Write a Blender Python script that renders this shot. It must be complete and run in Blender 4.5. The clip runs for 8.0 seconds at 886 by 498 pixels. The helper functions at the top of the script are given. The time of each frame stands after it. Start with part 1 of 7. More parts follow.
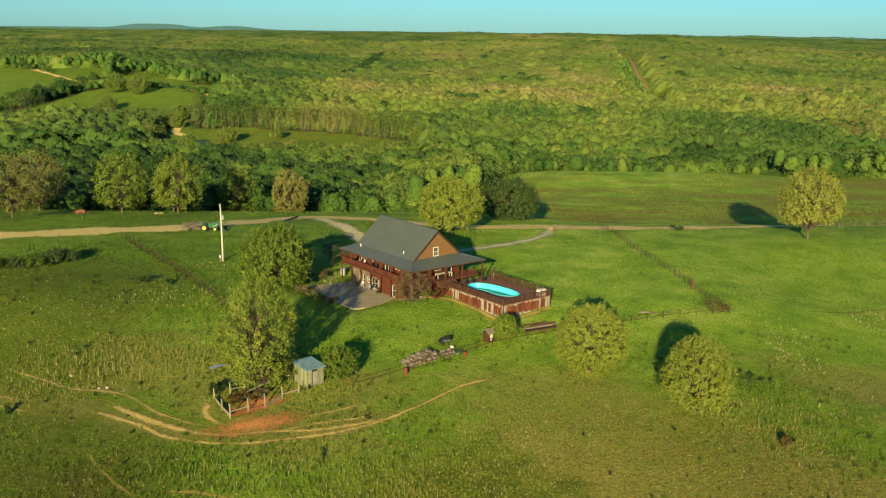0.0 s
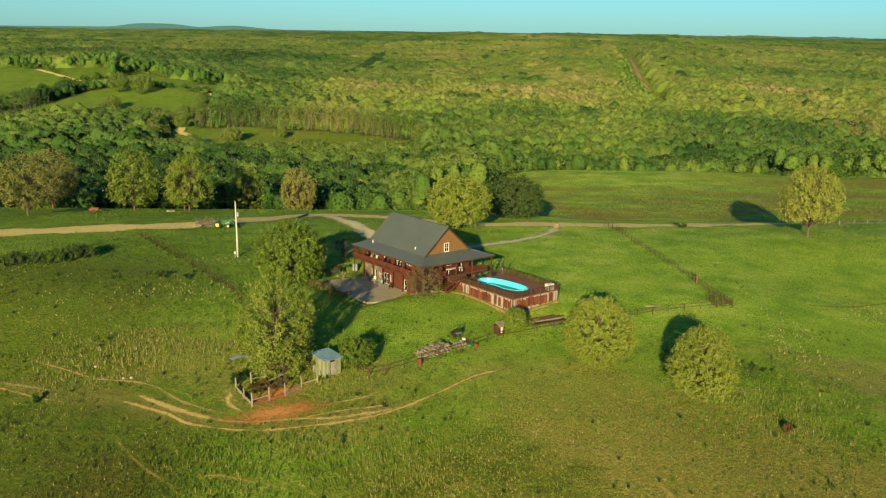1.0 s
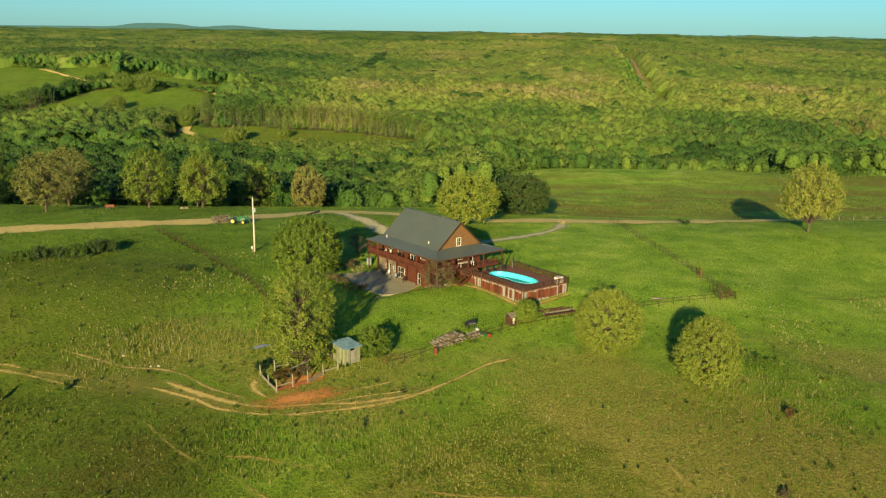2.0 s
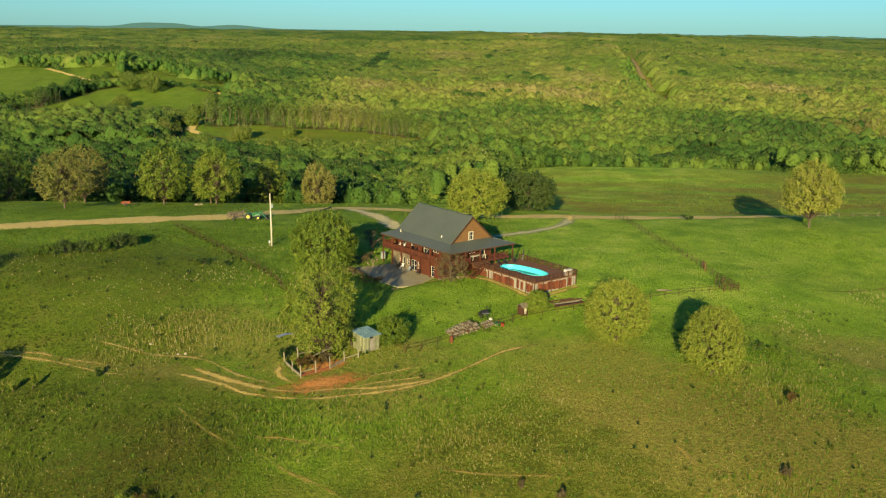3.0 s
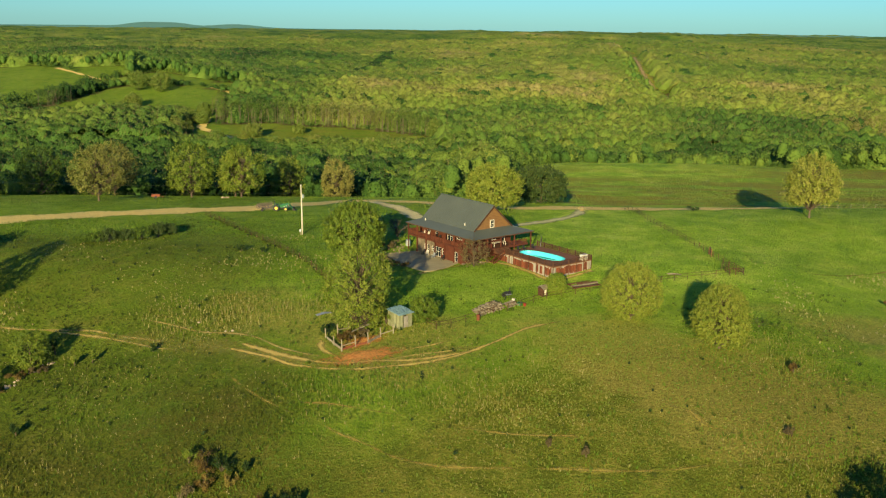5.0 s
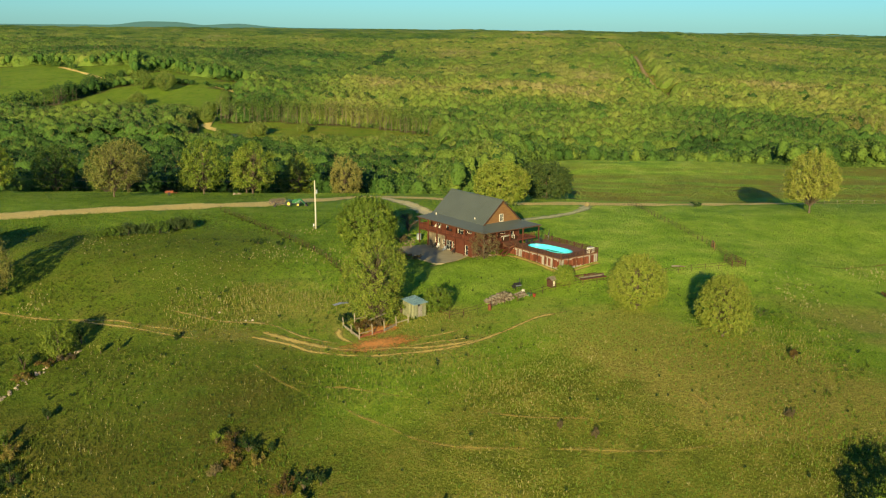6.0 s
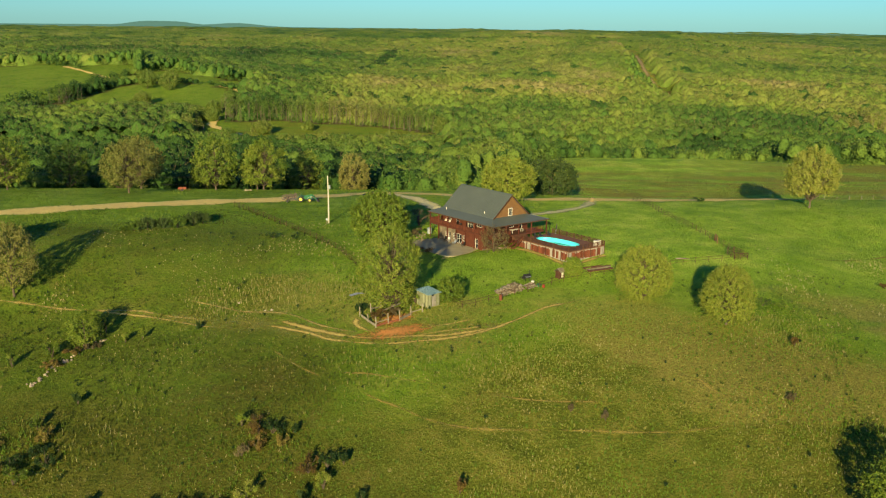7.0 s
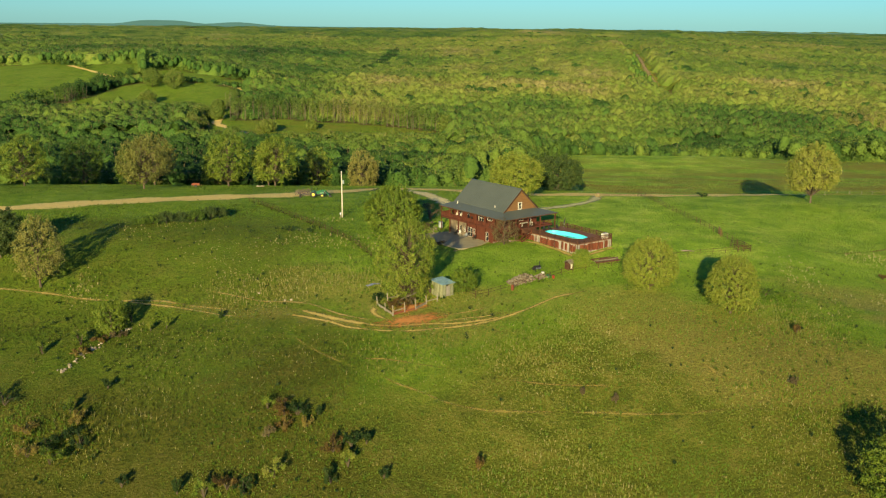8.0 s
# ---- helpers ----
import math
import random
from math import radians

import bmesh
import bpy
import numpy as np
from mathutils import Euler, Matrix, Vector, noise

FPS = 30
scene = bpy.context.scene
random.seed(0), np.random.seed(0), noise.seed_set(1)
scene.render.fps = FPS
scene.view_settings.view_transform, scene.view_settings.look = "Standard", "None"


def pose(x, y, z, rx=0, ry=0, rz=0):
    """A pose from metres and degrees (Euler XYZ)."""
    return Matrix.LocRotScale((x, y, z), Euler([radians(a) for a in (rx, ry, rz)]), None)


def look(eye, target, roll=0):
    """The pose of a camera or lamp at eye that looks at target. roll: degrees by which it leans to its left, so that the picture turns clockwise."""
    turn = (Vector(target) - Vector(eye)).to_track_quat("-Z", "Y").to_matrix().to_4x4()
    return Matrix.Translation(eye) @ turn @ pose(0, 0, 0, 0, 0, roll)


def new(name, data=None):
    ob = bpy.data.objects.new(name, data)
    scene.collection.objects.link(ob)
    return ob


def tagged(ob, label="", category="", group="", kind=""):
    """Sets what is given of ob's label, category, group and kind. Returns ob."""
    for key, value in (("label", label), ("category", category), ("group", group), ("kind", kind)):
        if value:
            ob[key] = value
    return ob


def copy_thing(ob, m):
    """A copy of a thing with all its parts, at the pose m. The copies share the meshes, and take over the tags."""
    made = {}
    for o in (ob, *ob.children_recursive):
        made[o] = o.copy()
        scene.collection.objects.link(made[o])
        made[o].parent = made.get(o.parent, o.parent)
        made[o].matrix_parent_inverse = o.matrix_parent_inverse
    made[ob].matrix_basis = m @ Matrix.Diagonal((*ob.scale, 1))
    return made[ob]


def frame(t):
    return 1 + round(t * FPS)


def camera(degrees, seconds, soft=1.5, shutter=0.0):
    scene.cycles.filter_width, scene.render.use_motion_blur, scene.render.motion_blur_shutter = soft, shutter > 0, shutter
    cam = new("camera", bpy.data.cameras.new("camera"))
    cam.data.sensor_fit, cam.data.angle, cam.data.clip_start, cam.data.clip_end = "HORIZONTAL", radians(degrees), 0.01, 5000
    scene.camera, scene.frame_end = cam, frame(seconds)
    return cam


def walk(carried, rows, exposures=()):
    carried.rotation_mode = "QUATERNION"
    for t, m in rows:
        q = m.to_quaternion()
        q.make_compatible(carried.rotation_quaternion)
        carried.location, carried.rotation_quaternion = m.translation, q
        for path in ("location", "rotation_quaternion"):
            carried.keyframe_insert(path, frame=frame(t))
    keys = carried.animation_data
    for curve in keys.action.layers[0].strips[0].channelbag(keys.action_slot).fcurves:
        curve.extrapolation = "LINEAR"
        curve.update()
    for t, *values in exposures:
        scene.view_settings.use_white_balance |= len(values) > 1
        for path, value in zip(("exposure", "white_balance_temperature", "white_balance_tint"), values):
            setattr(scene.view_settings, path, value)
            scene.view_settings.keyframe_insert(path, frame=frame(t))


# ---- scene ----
cam = camera(50.0, 8.0, soft=1.25)
PATH = [
    (0, (0.805, 10.172, 44.278), (1.498, 29.642, 39.756), 0.77),
    (0.5, (-0.147, 8.090, 44.447), (0.550, 27.559, 39.923), 0.79),
    (1, (-1.236, 5.691, 44.604), (-0.537, 25.160, 40.077), 0.80),
    (1.5, (-2.422, 3.053, 44.748), (-1.721, 22.521, 40.218), 0.81),
    (3, (-6.218, -5.658, 45.108), (-5.520, 13.807, 40.566), 0.81),
    (3.5, (-7.486, -8.663, 45.203), (-6.789, 10.801, 40.656), 0.80),
    (4, (-8.730, -11.660, 45.286), (-8.036, 7.802, 40.734), 0.79),
    (4.5, (-9.948, -14.631, 45.356), (-9.255, 4.831, 40.800), 0.78),
    (6, (-13.492, -23.322, 45.495), (-12.803, -3.864, 40.920), 0.73),
    (6.5, (-14.685, -26.174, 45.517), (-13.997, -6.719, 40.935), 0.72),
    (7, (-15.925, -29.044, 45.526), (-15.237, -9.590, 40.937), 0.70),
    (7.5, (-17.246, -31.969, 45.523), (-16.556, -12.517, 40.926), 0.69),
    (8, (-18.688, -34.996, 45.509), (-17.995, -15.546, 40.903), 0.68),
]
walk(cam, [(t, look(eye, target, roll)) for t, eye, target, roll in PATH])

# ---- light: low warm sun behind the camera, clear sky ----
SUN_EL, SUN_AZ = 14.0, 11.4      # height over the horizon; the way the light travels, degrees to the right of +y
world = bpy.data.worlds.new("sky")
scene.world = world
world.use_nodes = True
wn, wl = world.node_tree.nodes, world.node_tree.links
sky = wn.new("ShaderNodeTexSky")
sky.sky_type, sky.sun_disc = "NISHITA", False
sky.sun_elevation, sky.sun_rotation = radians(SUN_EL), radians(180 + SUN_AZ)
sky.air_density, sky.dust_density, sky.ozone_density = 1.0, 0.15, 2.6
tint = wn.new("ShaderNodeMix")
tint.data_type, tint.blend_type = "RGBA", "MULTIPLY"
tint.inputs[0].default_value = 1.0
tint.inputs[7].default_value = (0.36, 0.82, 1.24, 1)
wl.new(sky.outputs[0], tint.inputs[6])
wl.new(tint.outputs[2], wn["Background"].inputs[0])
wn["Background"].inputs[1].default_value = 0.070
sun = new("sun", bpy.data.lights.new("sun", "SUN"))
sun.data.energy, sun.data.angle, sun.data.color = 5.4, radians(0.6), (1.0, 0.82, 0.44)
az, el = radians(SUN_AZ), radians(SUN_EL)
sun.matrix_world = look((0, 0, 200), (math.sin(az) * math.cos(el), math.cos(az) * math.cos(el), 200 - math.sin(el)))

scene.view_settings.exposure = 0.72
rng = np.random.default_rng(7)


# ---- materials ----
class Nodes:
    """A node material with short calls."""

    def __init__(self, name, rough=0.8, metal=0.0, spec=0.3):
        self.m = bpy.data.materials.new(name)
        self.m.use_nodes = True
        self.t = self.m.node_tree
        self.p = self.t.nodes["Principled BSDF"]
        self.p.inputs["Roughness"].default_value = rough
        self.p.inputs["Metallic"].default_value = metal
        self.p.inputs["Specular IOR Level"].default_value = spec
        self.geo = self.t.nodes.new("ShaderNodeNewGeometry")

    def to(self, value, socket):
        if hasattr(value, "is_output"):
            self.t.links.new(value, socket)
        elif isinstance(value, tuple):
            socket.default_value = (*value[:3], 1)
        else:
            socket.default_value = value

    def noise(self, scale, detail=4.0, rough=0.6, where=None, stretch=None):
        where = where or self.geo.outputs["Position"]
        if stretch:
            mp = self.t.nodes.new("ShaderNodeMapping")
            mp.inputs["Scale"].default_value = stretch
            self.to(where, mp.inputs["Vector"])
            where = mp.outputs[0]
        n = self.t.nodes.new("ShaderNodeTexNoise")
        n.inputs["Scale"].default_value, n.inputs["Detail"].default_value, n.inputs["Roughness"].default_value = scale, detail, rough
        self.to(where, n.inputs["Vector"])
        return n.outputs["Fac"]

    def ramp(self, fac, *stops):
        r = self.t.nodes.new("ShaderNodeValToRGB")
        e = r.color_ramp.elements
        while len(e) < len(stops):
            e.new(0.5)
        for k, (at, col) in zip(e, stops):
            k.position, k.color = at, (*(col if isinstance(col, tuple) else (col,) * 3), 1)
        self.to(fac, r.inputs[0])
        return r.outputs[0]

    def mix(self, fac, a, b, how="MIX"):
        x = self.t.nodes.new("ShaderNodeMix")
        x.data_type, x.blend_type = "RGBA", how
        self.to(fac, x.inputs[0]), self.to(a, x.inputs[6]), self.to(b, x.inputs[7])
        return x.outputs[2]

    def math(self, how, a, b=0.5):
        x = self.t.nodes.new("ShaderNodeMath")
        x.operation, x.use_clamp = how, False
        self.to(a, x.inputs[0]), self.to(b, x.inputs[1])
        return x.outputs[0]

    def attr(self, name):
        a = self.t.nodes.new("ShaderNodeAttribute")
        a.attribute_name = name
        return a.outputs["Fac"]

    def rnd(self):
        return self.t.nodes.new("ShaderNodeObjectInfo").outputs["Random"]

    def bump(self, height, strength=0.5, far=0.05):
        b = self.t.nodes.new("ShaderNodeBump")
        b.inputs["Strength"].default_value, b.inputs["Distance"].default_value = strength, far
        self.to(height, b.inputs["Height"])
        self.to(b.outputs[0], self.p.inputs["Normal"])
        return self

    def base(self, value):
        self.to(value, self.p.inputs["Base Color"])
        return self

    def see_through(self, amount):
        """Mixes in transparency: 1 is wholly clear."""
        tr, mx = self.t.nodes.new("ShaderNodeBsdfTransparent"), self.t.nodes.new("ShaderNodeMixShader")
        self.to(amount, mx.inputs[0])
        self.to(self.p.outputs[0], mx.inputs[1]), self.to(tr.outputs[0], mx.inputs[2])
        self.to(mx.outputs[0], self.t.nodes["Material Output"].inputs[0])
        return self

    def leafy(self, colour, amount=0.35):
        tl, mx = self.t.nodes.new("ShaderNodeBsdfTranslucent"), self.t.nodes.new("ShaderNodeMixShader")
        self.to(colour, tl.inputs[0])
        mx.inputs[0].default_value = amount
        self.to(self.p.outputs[0], mx.inputs[1]), self.to(tl.outputs[0], mx.inputs[2])
        self.to(mx.outputs[0], self.t.nodes["Material Output"].inputs[0])
        return self


def plain(name, a, b, scale=3.0, rough=0.75, metal=0.0, bump=0.3, far=0.02, stretch=None, spec=0.3, vary=0.0):
    """Two colours broken up by a coarse and a fine noise."""
    n = Nodes(name, rough, metal, spec)
    coarse, fine = n.noise(scale, 3, 0.5, stretch=stretch), n.noise(scale * 9, 4, 0.65, stretch=stretch)
    f = n.math("ADD", n.math("MULTIPLY", coarse, 0.6), n.math("MULTIPLY", fine, 0.4))
    if vary:
        f = n.math("ADD", f, n.math("MULTIPLY", n.math("SUBTRACT", n.rnd(), 0.5), vary))
    n.base(n.ramp(f, (0.3, a), (0.7, b))).bump(fine, bump, far)
    return n.m


def leaves(name, *stops, translucent=0.35, each=0.30):
    """Leaves: the colour runs with each tree's own tint and with each leaf."""
    n = Nodes(name, 0.6, spec=0.25)
    f = n.math("ADD", n.attr("tint"), n.math("MULTIPLY", n.math("SUBTRACT", n.geo.outputs["Random Per Island"], 0.5), each))
    c = n.ramp(f, *stops)
    n.base(c).leafy(c, translucent)
    return n.m


# grass: lush and mown round the house, rough and drier down the slope
n = Nodes("grass", 0.9, spec=0.1)
big, mid, fine = n.noise(0.035, 4, 0.55), n.noise(0.22, 5, 0.62), n.noise(2.3, 5, 0.7)
patchy = n.noise(0.075, 5, 0.6)
lush = n.ramp(n.math("ADD", n.math("MULTIPLY", n.math("ADD", mid, patchy), 0.4), n.math("MULTIPLY", fine, 0.2)), (0.34, (0.070, 0.150, 0.010)), (0.50, (0.190, 0.305, 0.020)), (0.66, (0.33, 0.42, 0.050)))
rough_g = n.ramp(n.math("ADD", n.math("MULTIPLY", mid, 0.5), n.math("MULTIPLY", fine, 0.5)), (0.33, (0.052, 0.074, 0.008)), (0.5, (0.143, 0.165, 0.017)), (0.68, (0.33, 0.28, 0.055)))
straw = n.ramp(n.noise(5.5, 3, 0.7, stretch=(1.0, 0.45, 1)), (0.60, 0.0), (0.72, 1.0))
grassy = n.mix(n.ramp(n.math("ADD", n.attr("rough"), n.math("SUBTRACT", big, 0.5)), (0.3, 0.0), (0.75, 1.0)), lush, rough_g)
worn = n.ramp(n.math("ADD", n.noise(0.09, 6, 0.7, stretch=(0.5, 1.3, 1)), n.math("MULTIPLY", n.attr("dry"), 0.35)), (0.60, 0.0), (0.78, 1.0))
grassy = n.mix(n.math("MULTIPLY", worn, 0.65), grassy, n.ramp(fine, (0.35, (0.20, 0.175, 0.032)), (0.65, (0.44, 0.36, 0.085))))
grassy = n.mix(n.math("MULTIPLY", straw, n.math("MULTIPLY", n.attr("rough"), 0.45)), grassy, (0.34, 0.29, 0.09))
# Dark olive growth; it also dims the left slope in colour.
rank = n.ramp(n.math("ADD", n.attr("rank"), n.math("MULTIPLY", n.math("SUBTRACT", mid, 0.5), 0.8)), (0.15, 0.0), (1.0, 1.0))
grassy = n.mix(rank, grassy, n.ramp(n.math("ADD", n.math("MULTIPLY", mid, 0.4), n.math("MULTIPLY", fine, 0.6)), (0.34, (0.040, 0.049, 0.007)), (0.52, (0.098, 0.104, 0.012)), (0.70, (0.175, 0.152, 0.038))))
grassy = n.mix(n.math("MULTIPLY", n.attr("mown_lit"), 0.9), grassy, n.ramp(n.math("ADD", n.math("MULTIPLY", n.noise(0.12, 5, 0.6), 0.6), n.math("MULTIPLY", fine, 0.4)), (0.38, (0.15, 0.29, 0.016)), (0.5, (0.30, 0.46, 0.032)), (0.62, (0.52, 0.60, 0.085))))
russet = n.math("MULTIPLY", n.ramp(n.noise(0.10, 5, 0.65, stretch=(0.3, 1.0, 1)), (0.40, 0.0), (0.58, 1.0)), n.attr("russet"))
grassy = n.mix(russet, grassy, n.ramp(fine, (0.3, (0.20, 0.165, 0.022)), (0.7, (0.33, 0.25, 0.045))))
clover = n.ramp(n.math("ADD", n.noise(0.34, 5, 0.7), n.math("MULTIPLY", n.math("SUBTRACT", patchy, 0.5), 0.5)), (0.50, 0.0), (0.66, 1.0))
grassy = n.mix(n.math("MULTIPLY", clover, n.math("SUBTRACT", 0.45, n.math("ADD", n.math("MULTIPLY", n.attr("mown_lit"), 0.34), n.math("MULTIPLY", n.attr("rough"), 0.25)))), grassy, n.ramp(fine, (0.3, (0.040, 0.105, 0.008)), (0.7, (0.115, 0.210, 0.016))))
flecks = n.ramp(n.noise(1.1, 4, 0.8), (0.62, 0.0), (0.72, 1.0))
grassy = n.mix(n.math("MULTIPLY", flecks, 0.35), grassy, (0.40, 0.40, 0.09))
litter = n.ramp(fine, (0.3, (0.06, 0.06, 0.018)), (0.7, (0.15, 0.125, 0.045)))
n.base(n.mix(n.attr("wood"), grassy, litter)).bump(n.math("ADD", mid, n.math("MULTIPLY", fine, 0.8)), 1.0, 0.8)
GRASS = n.m


def track(name, a, b, soft=0.55, broken=0.0, wide=0.35, sparse=0.0):
    """Bare ground whose edges fray into the grass."""
    n = Nodes(name, 0.95, spec=0.1)
    fine, mid = n.noise(3.5, 5, 0.7), n.noise(0.7, 5, 0.65)
    n.base(n.ramp(n.math("ADD", n.math("MULTIPLY", fine, 0.5), n.math("MULTIPLY", mid, 0.5)), (0.3, a), (0.7, b))).bump(fine, 1.0, 0.35)
    fade = n.math("ADD", n.attr("edge"), n.math("MULTIPLY", n.math("SUBTRACT", n.math("ADD", n.math("MULTIPLY", mid, 0.7), n.math("MULTIPLY", fine, 0.5)), 0.6), 2.4))
    if broken:
        fade = n.math("ADD", fade, n.math("MULTIPLY", n.math("SUBTRACT", n.noise(0.16, 4, 0.6), 0.44), broken))
    n.see_through(n.ramp(n.math("MULTIPLY", fade, 0.5), (max(soft, 0.0) / 2, sparse), ((soft + wide) / 2, 1.0)))
    return n.m


GRAVEL = track("road_gravel", (0.68, 0.49, 0.13), (0.90, 0.69, 0.24), 0.85)
PALE = track("pale_gravel", (0.70, 0.56, 0.22), (0.90, 0.77, 0.38), 0.55, 0.9, 0.6)
WORNDRIVE = track("grassed_gravel", (0.56, 0.50, 0.22), (0.78, 0.71, 0.40), 0.25, 1.0, 0.8, 0.15)
RUT = track("worn_rut", (0.46, 0.335, 0.08), (0.72, 0.55, 0.17), 0.10, 1.3, 0.75)
FAINT = track("worn_grass", (0.26, 0.25, 0.05), (0.42, 0.36, 0.09), 0.0, 1.6, 0.9, 0.45)
THIN = track("thin_rut", (0.42, 0.32, 0.08), (0.66, 0.52, 0.17), 0.0, 2.0, 0.9, 0.25)
COWPATH = track("cattle_path", (0.38, 0.30, 0.06), (0.60, 0.46, 0.12), 0.0, 3.0, 0.8, 0.38)
REDSOIL = track("red_soil", (0.52, 0.19, 0.045), (0.74, 0.36, 0.11), 0.2, 0.0, 0.75)
CUT = track("cut_clay", (0.26, 0.19, 0.08), (0.40, 0.30, 0.14), 0.4)
CONCRETE = plain("concrete", (0.29, 0.25, 0.13), (0.42, 0.36, 0.20), 0.6, 0.9)
ROOF = plain("roof_metal", (0.086, 0.102, 0.084), (0.110, 0.127, 0.104), 0.25, 0.5, 0.1, 0.1)
RED_WOOD = plain("red_stained_wood", (0.06, 0.018, 0.009), (0.125, 0.036, 0.017), 1.2, 0.75, vary=0.3)
CEDAR = plain("cedar_siding", (0.12, 0.062, 0.022), (0.225, 0.12, 0.044), 1.0, 0.7, stretch=(1, 1, 6))
BROWN = plain("dark_brown_wood", (0.05, 0.022, 0.012), (0.10, 0.045, 0.022), 1.5, 0.8, vary=0.3)
DECKING = plain("deck_boards", (0.16, 0.072, 0.034), (0.27, 0.13, 0.066), 1.2, 0.8, vary=0.4)
PALEWOOD = plain("pale_weathered_boards", (0.15, 0.16, 0.085), (0.29, 0.29, 0.165), 2.0, 0.9, vary=0.4)
GREYWOOD = plain("weathered_wood", (0.13, 0.105, 0.07), (0.29, 0.25, 0.17), 2.0, 0.9, vary=0.4)
BARK = plain("bark", (0.06, 0.045, 0.028), (0.15, 0.115, 0.075), 4.0, 0.95, bump=0.8, far=0.05)
PALEBARK = plain("pale_bark", (0.15, 0.125, 0.085), (0.27, 0.23, 0.165), 2.0, 0.95)
WOODBARK = plain("woodland_bark", (0.085, 0.068, 0.042), (0.19, 0.155, 0.10), 2.0, 0.95)
WHITE = plain("white_paint", (0.50, 0.46, 0.36), (0.70, 0.66, 0.54), 2.0, 0.6)
STONE = plain("field_stone", (0.12, 0.095, 0.06), (0.29, 0.23, 0.145), 1.3, 0.9, bump=0.6, far=0.05, vary=0.5)
BLACK = plain("black_steel", (0.012, 0.012, 0.013), (0.035, 0.033, 0.03), 3.0, 0.5)
STEEL = plain("galvanised_steel", (0.30, 0.33, 0.34), (0.48, 0.52, 0.53), 1.5, 0.45, 0.5)
RUST = plain("rusty_tin", (0.10, 0.028, 0.013), (0.20, 0.062, 0.028), 1.4, 0.8, vary=0.5, stretch=(1, 1, 0.3))
GLASS = Nodes("window_glass", 0.06, spec=0.6).base((0.02, 0.025, 0.03)).m
BOARDS = plain("weathered_skirt", (0.15, 0.13, 0.10), (0.32, 0.29, 0.235), 1.0, 0.9, vary=0.4)
TIN = plain("blue_grey_tin", (0.14, 0.24, 0.26), (0.25, 0.37, 0.39), 0.8, 0.45, 0.2)
GREEN_PAINT = plain("green_paint", (0.010, 0.10, 0.022), (0.02, 0.16, 0.04), 2.0, 0.4)
YELLOW = plain("yellow_paint", (0.55, 0.42, 0.04), (0.70, 0.56, 0.08), 2.0, 0.5)
RED_PAINT = plain("red_paint", (0.17, 0.022, 0.010), (0.28, 0.045, 0.02), 2.0, 0.5)
LEAF_A = leaves("spring_leaves", (0.0, (0.035, 0.072, 0.008)), (0.35, (0.100, 0.155, 0.012)), (0.65, (0.195, 0.230, 0.026)), (1.0, (0.29, 0.265, 0.062)), translucent=0.14, each=0.24)
LEAF_W = leaves("woodland_leaves", (0.0, (0.024, 0.060, 0.012)), (0.25, (0.062, 0.130, 0.022)), (0.55, (0.148, 0.215, 0.032)), (0.78, (0.215, 0.240, 0.048)), (1.0, (0.28, 0.245, 0.09)), each=0.2)
LEAF_B = leaves("budding_leaves", (0.0, (0.055, 0.072, 0.014)), (0.5, (0.130, 0.138, 0.026)), (1.0, (0.21, 0.198, 0.046)), translucent=0.12, each=0.3)
LEAF_DARK = leaves("dark_leaves", (0.0, (0.02, 0.045, 0.010)), (0.6, (0.045, 0.085, 0.016)), (1.0, (0.09, 0.12, 0.03)))
n = Nodes("canopy", 0.85, spec=0.1)
leafy_f = n.noise(0.7, 6, 0.75)
cf = n.math("ADD", n.math("ADD", n.attr("tint"), n.math("MULTIPLY", n.math("SUBTRACT", leafy_f, 0.5), 0.35)), n.math("MULTIPLY", n.math("SUBTRACT", n.geo.outputs["Random Per Island"], 0.5), 0.08))
n.base(n.ramp(cf, (0.0, (0.024, 0.060, 0.012)), (0.25, (0.062, 0.130, 0.022)), (0.55, (0.148, 0.215, 0.032)), (0.78, (0.215, 0.240, 0.048)), (1.0, (0.28, 0.245, 0.09)))).bump(leafy_f, 1.0, 0.9)
CANOPY = n.m
TWIG = leaves("bare_twigs", (0.0, (0.065, 0.05, 0.022)), (1.0, (0.17, 0.135, 0.055)), translucent=0.05)
BLADES = leaves("grass_blades", (0.0, (0.066, 0.080, 0.010)), (0.38, (0.135, 0.24, 0.018)), (0.7, (0.205, 0.24, 0.032)), (0.86, (0.32, 0.28, 0.07)), (0.97, (0.46, 0.40, 0.17)))


# ---- lie of the land ----
PROFILE_Y = (-5000, -60, 40, 62, 78, 92, 105, 120, 137, 150, 165, 190, 220, 250, 280, 340, 417, 470, 535, 585, 612, 650, 720, 860, 1160, 2000, 5000)
PROFILE_Z = (-30, -30, -22, -17.5, -13.5, -9.6, -6.6, -4, -2, -0.6, 0.4, 0.5, -0.2, -3.2, -7.2, -13, -19, -29, -41, -37, -32.5, -31.5, -27, -17, -5, 3, 14)


def s01(v):
    v = np.clip(v, 0, 1)
    return v * v * (3 - 2 * v)


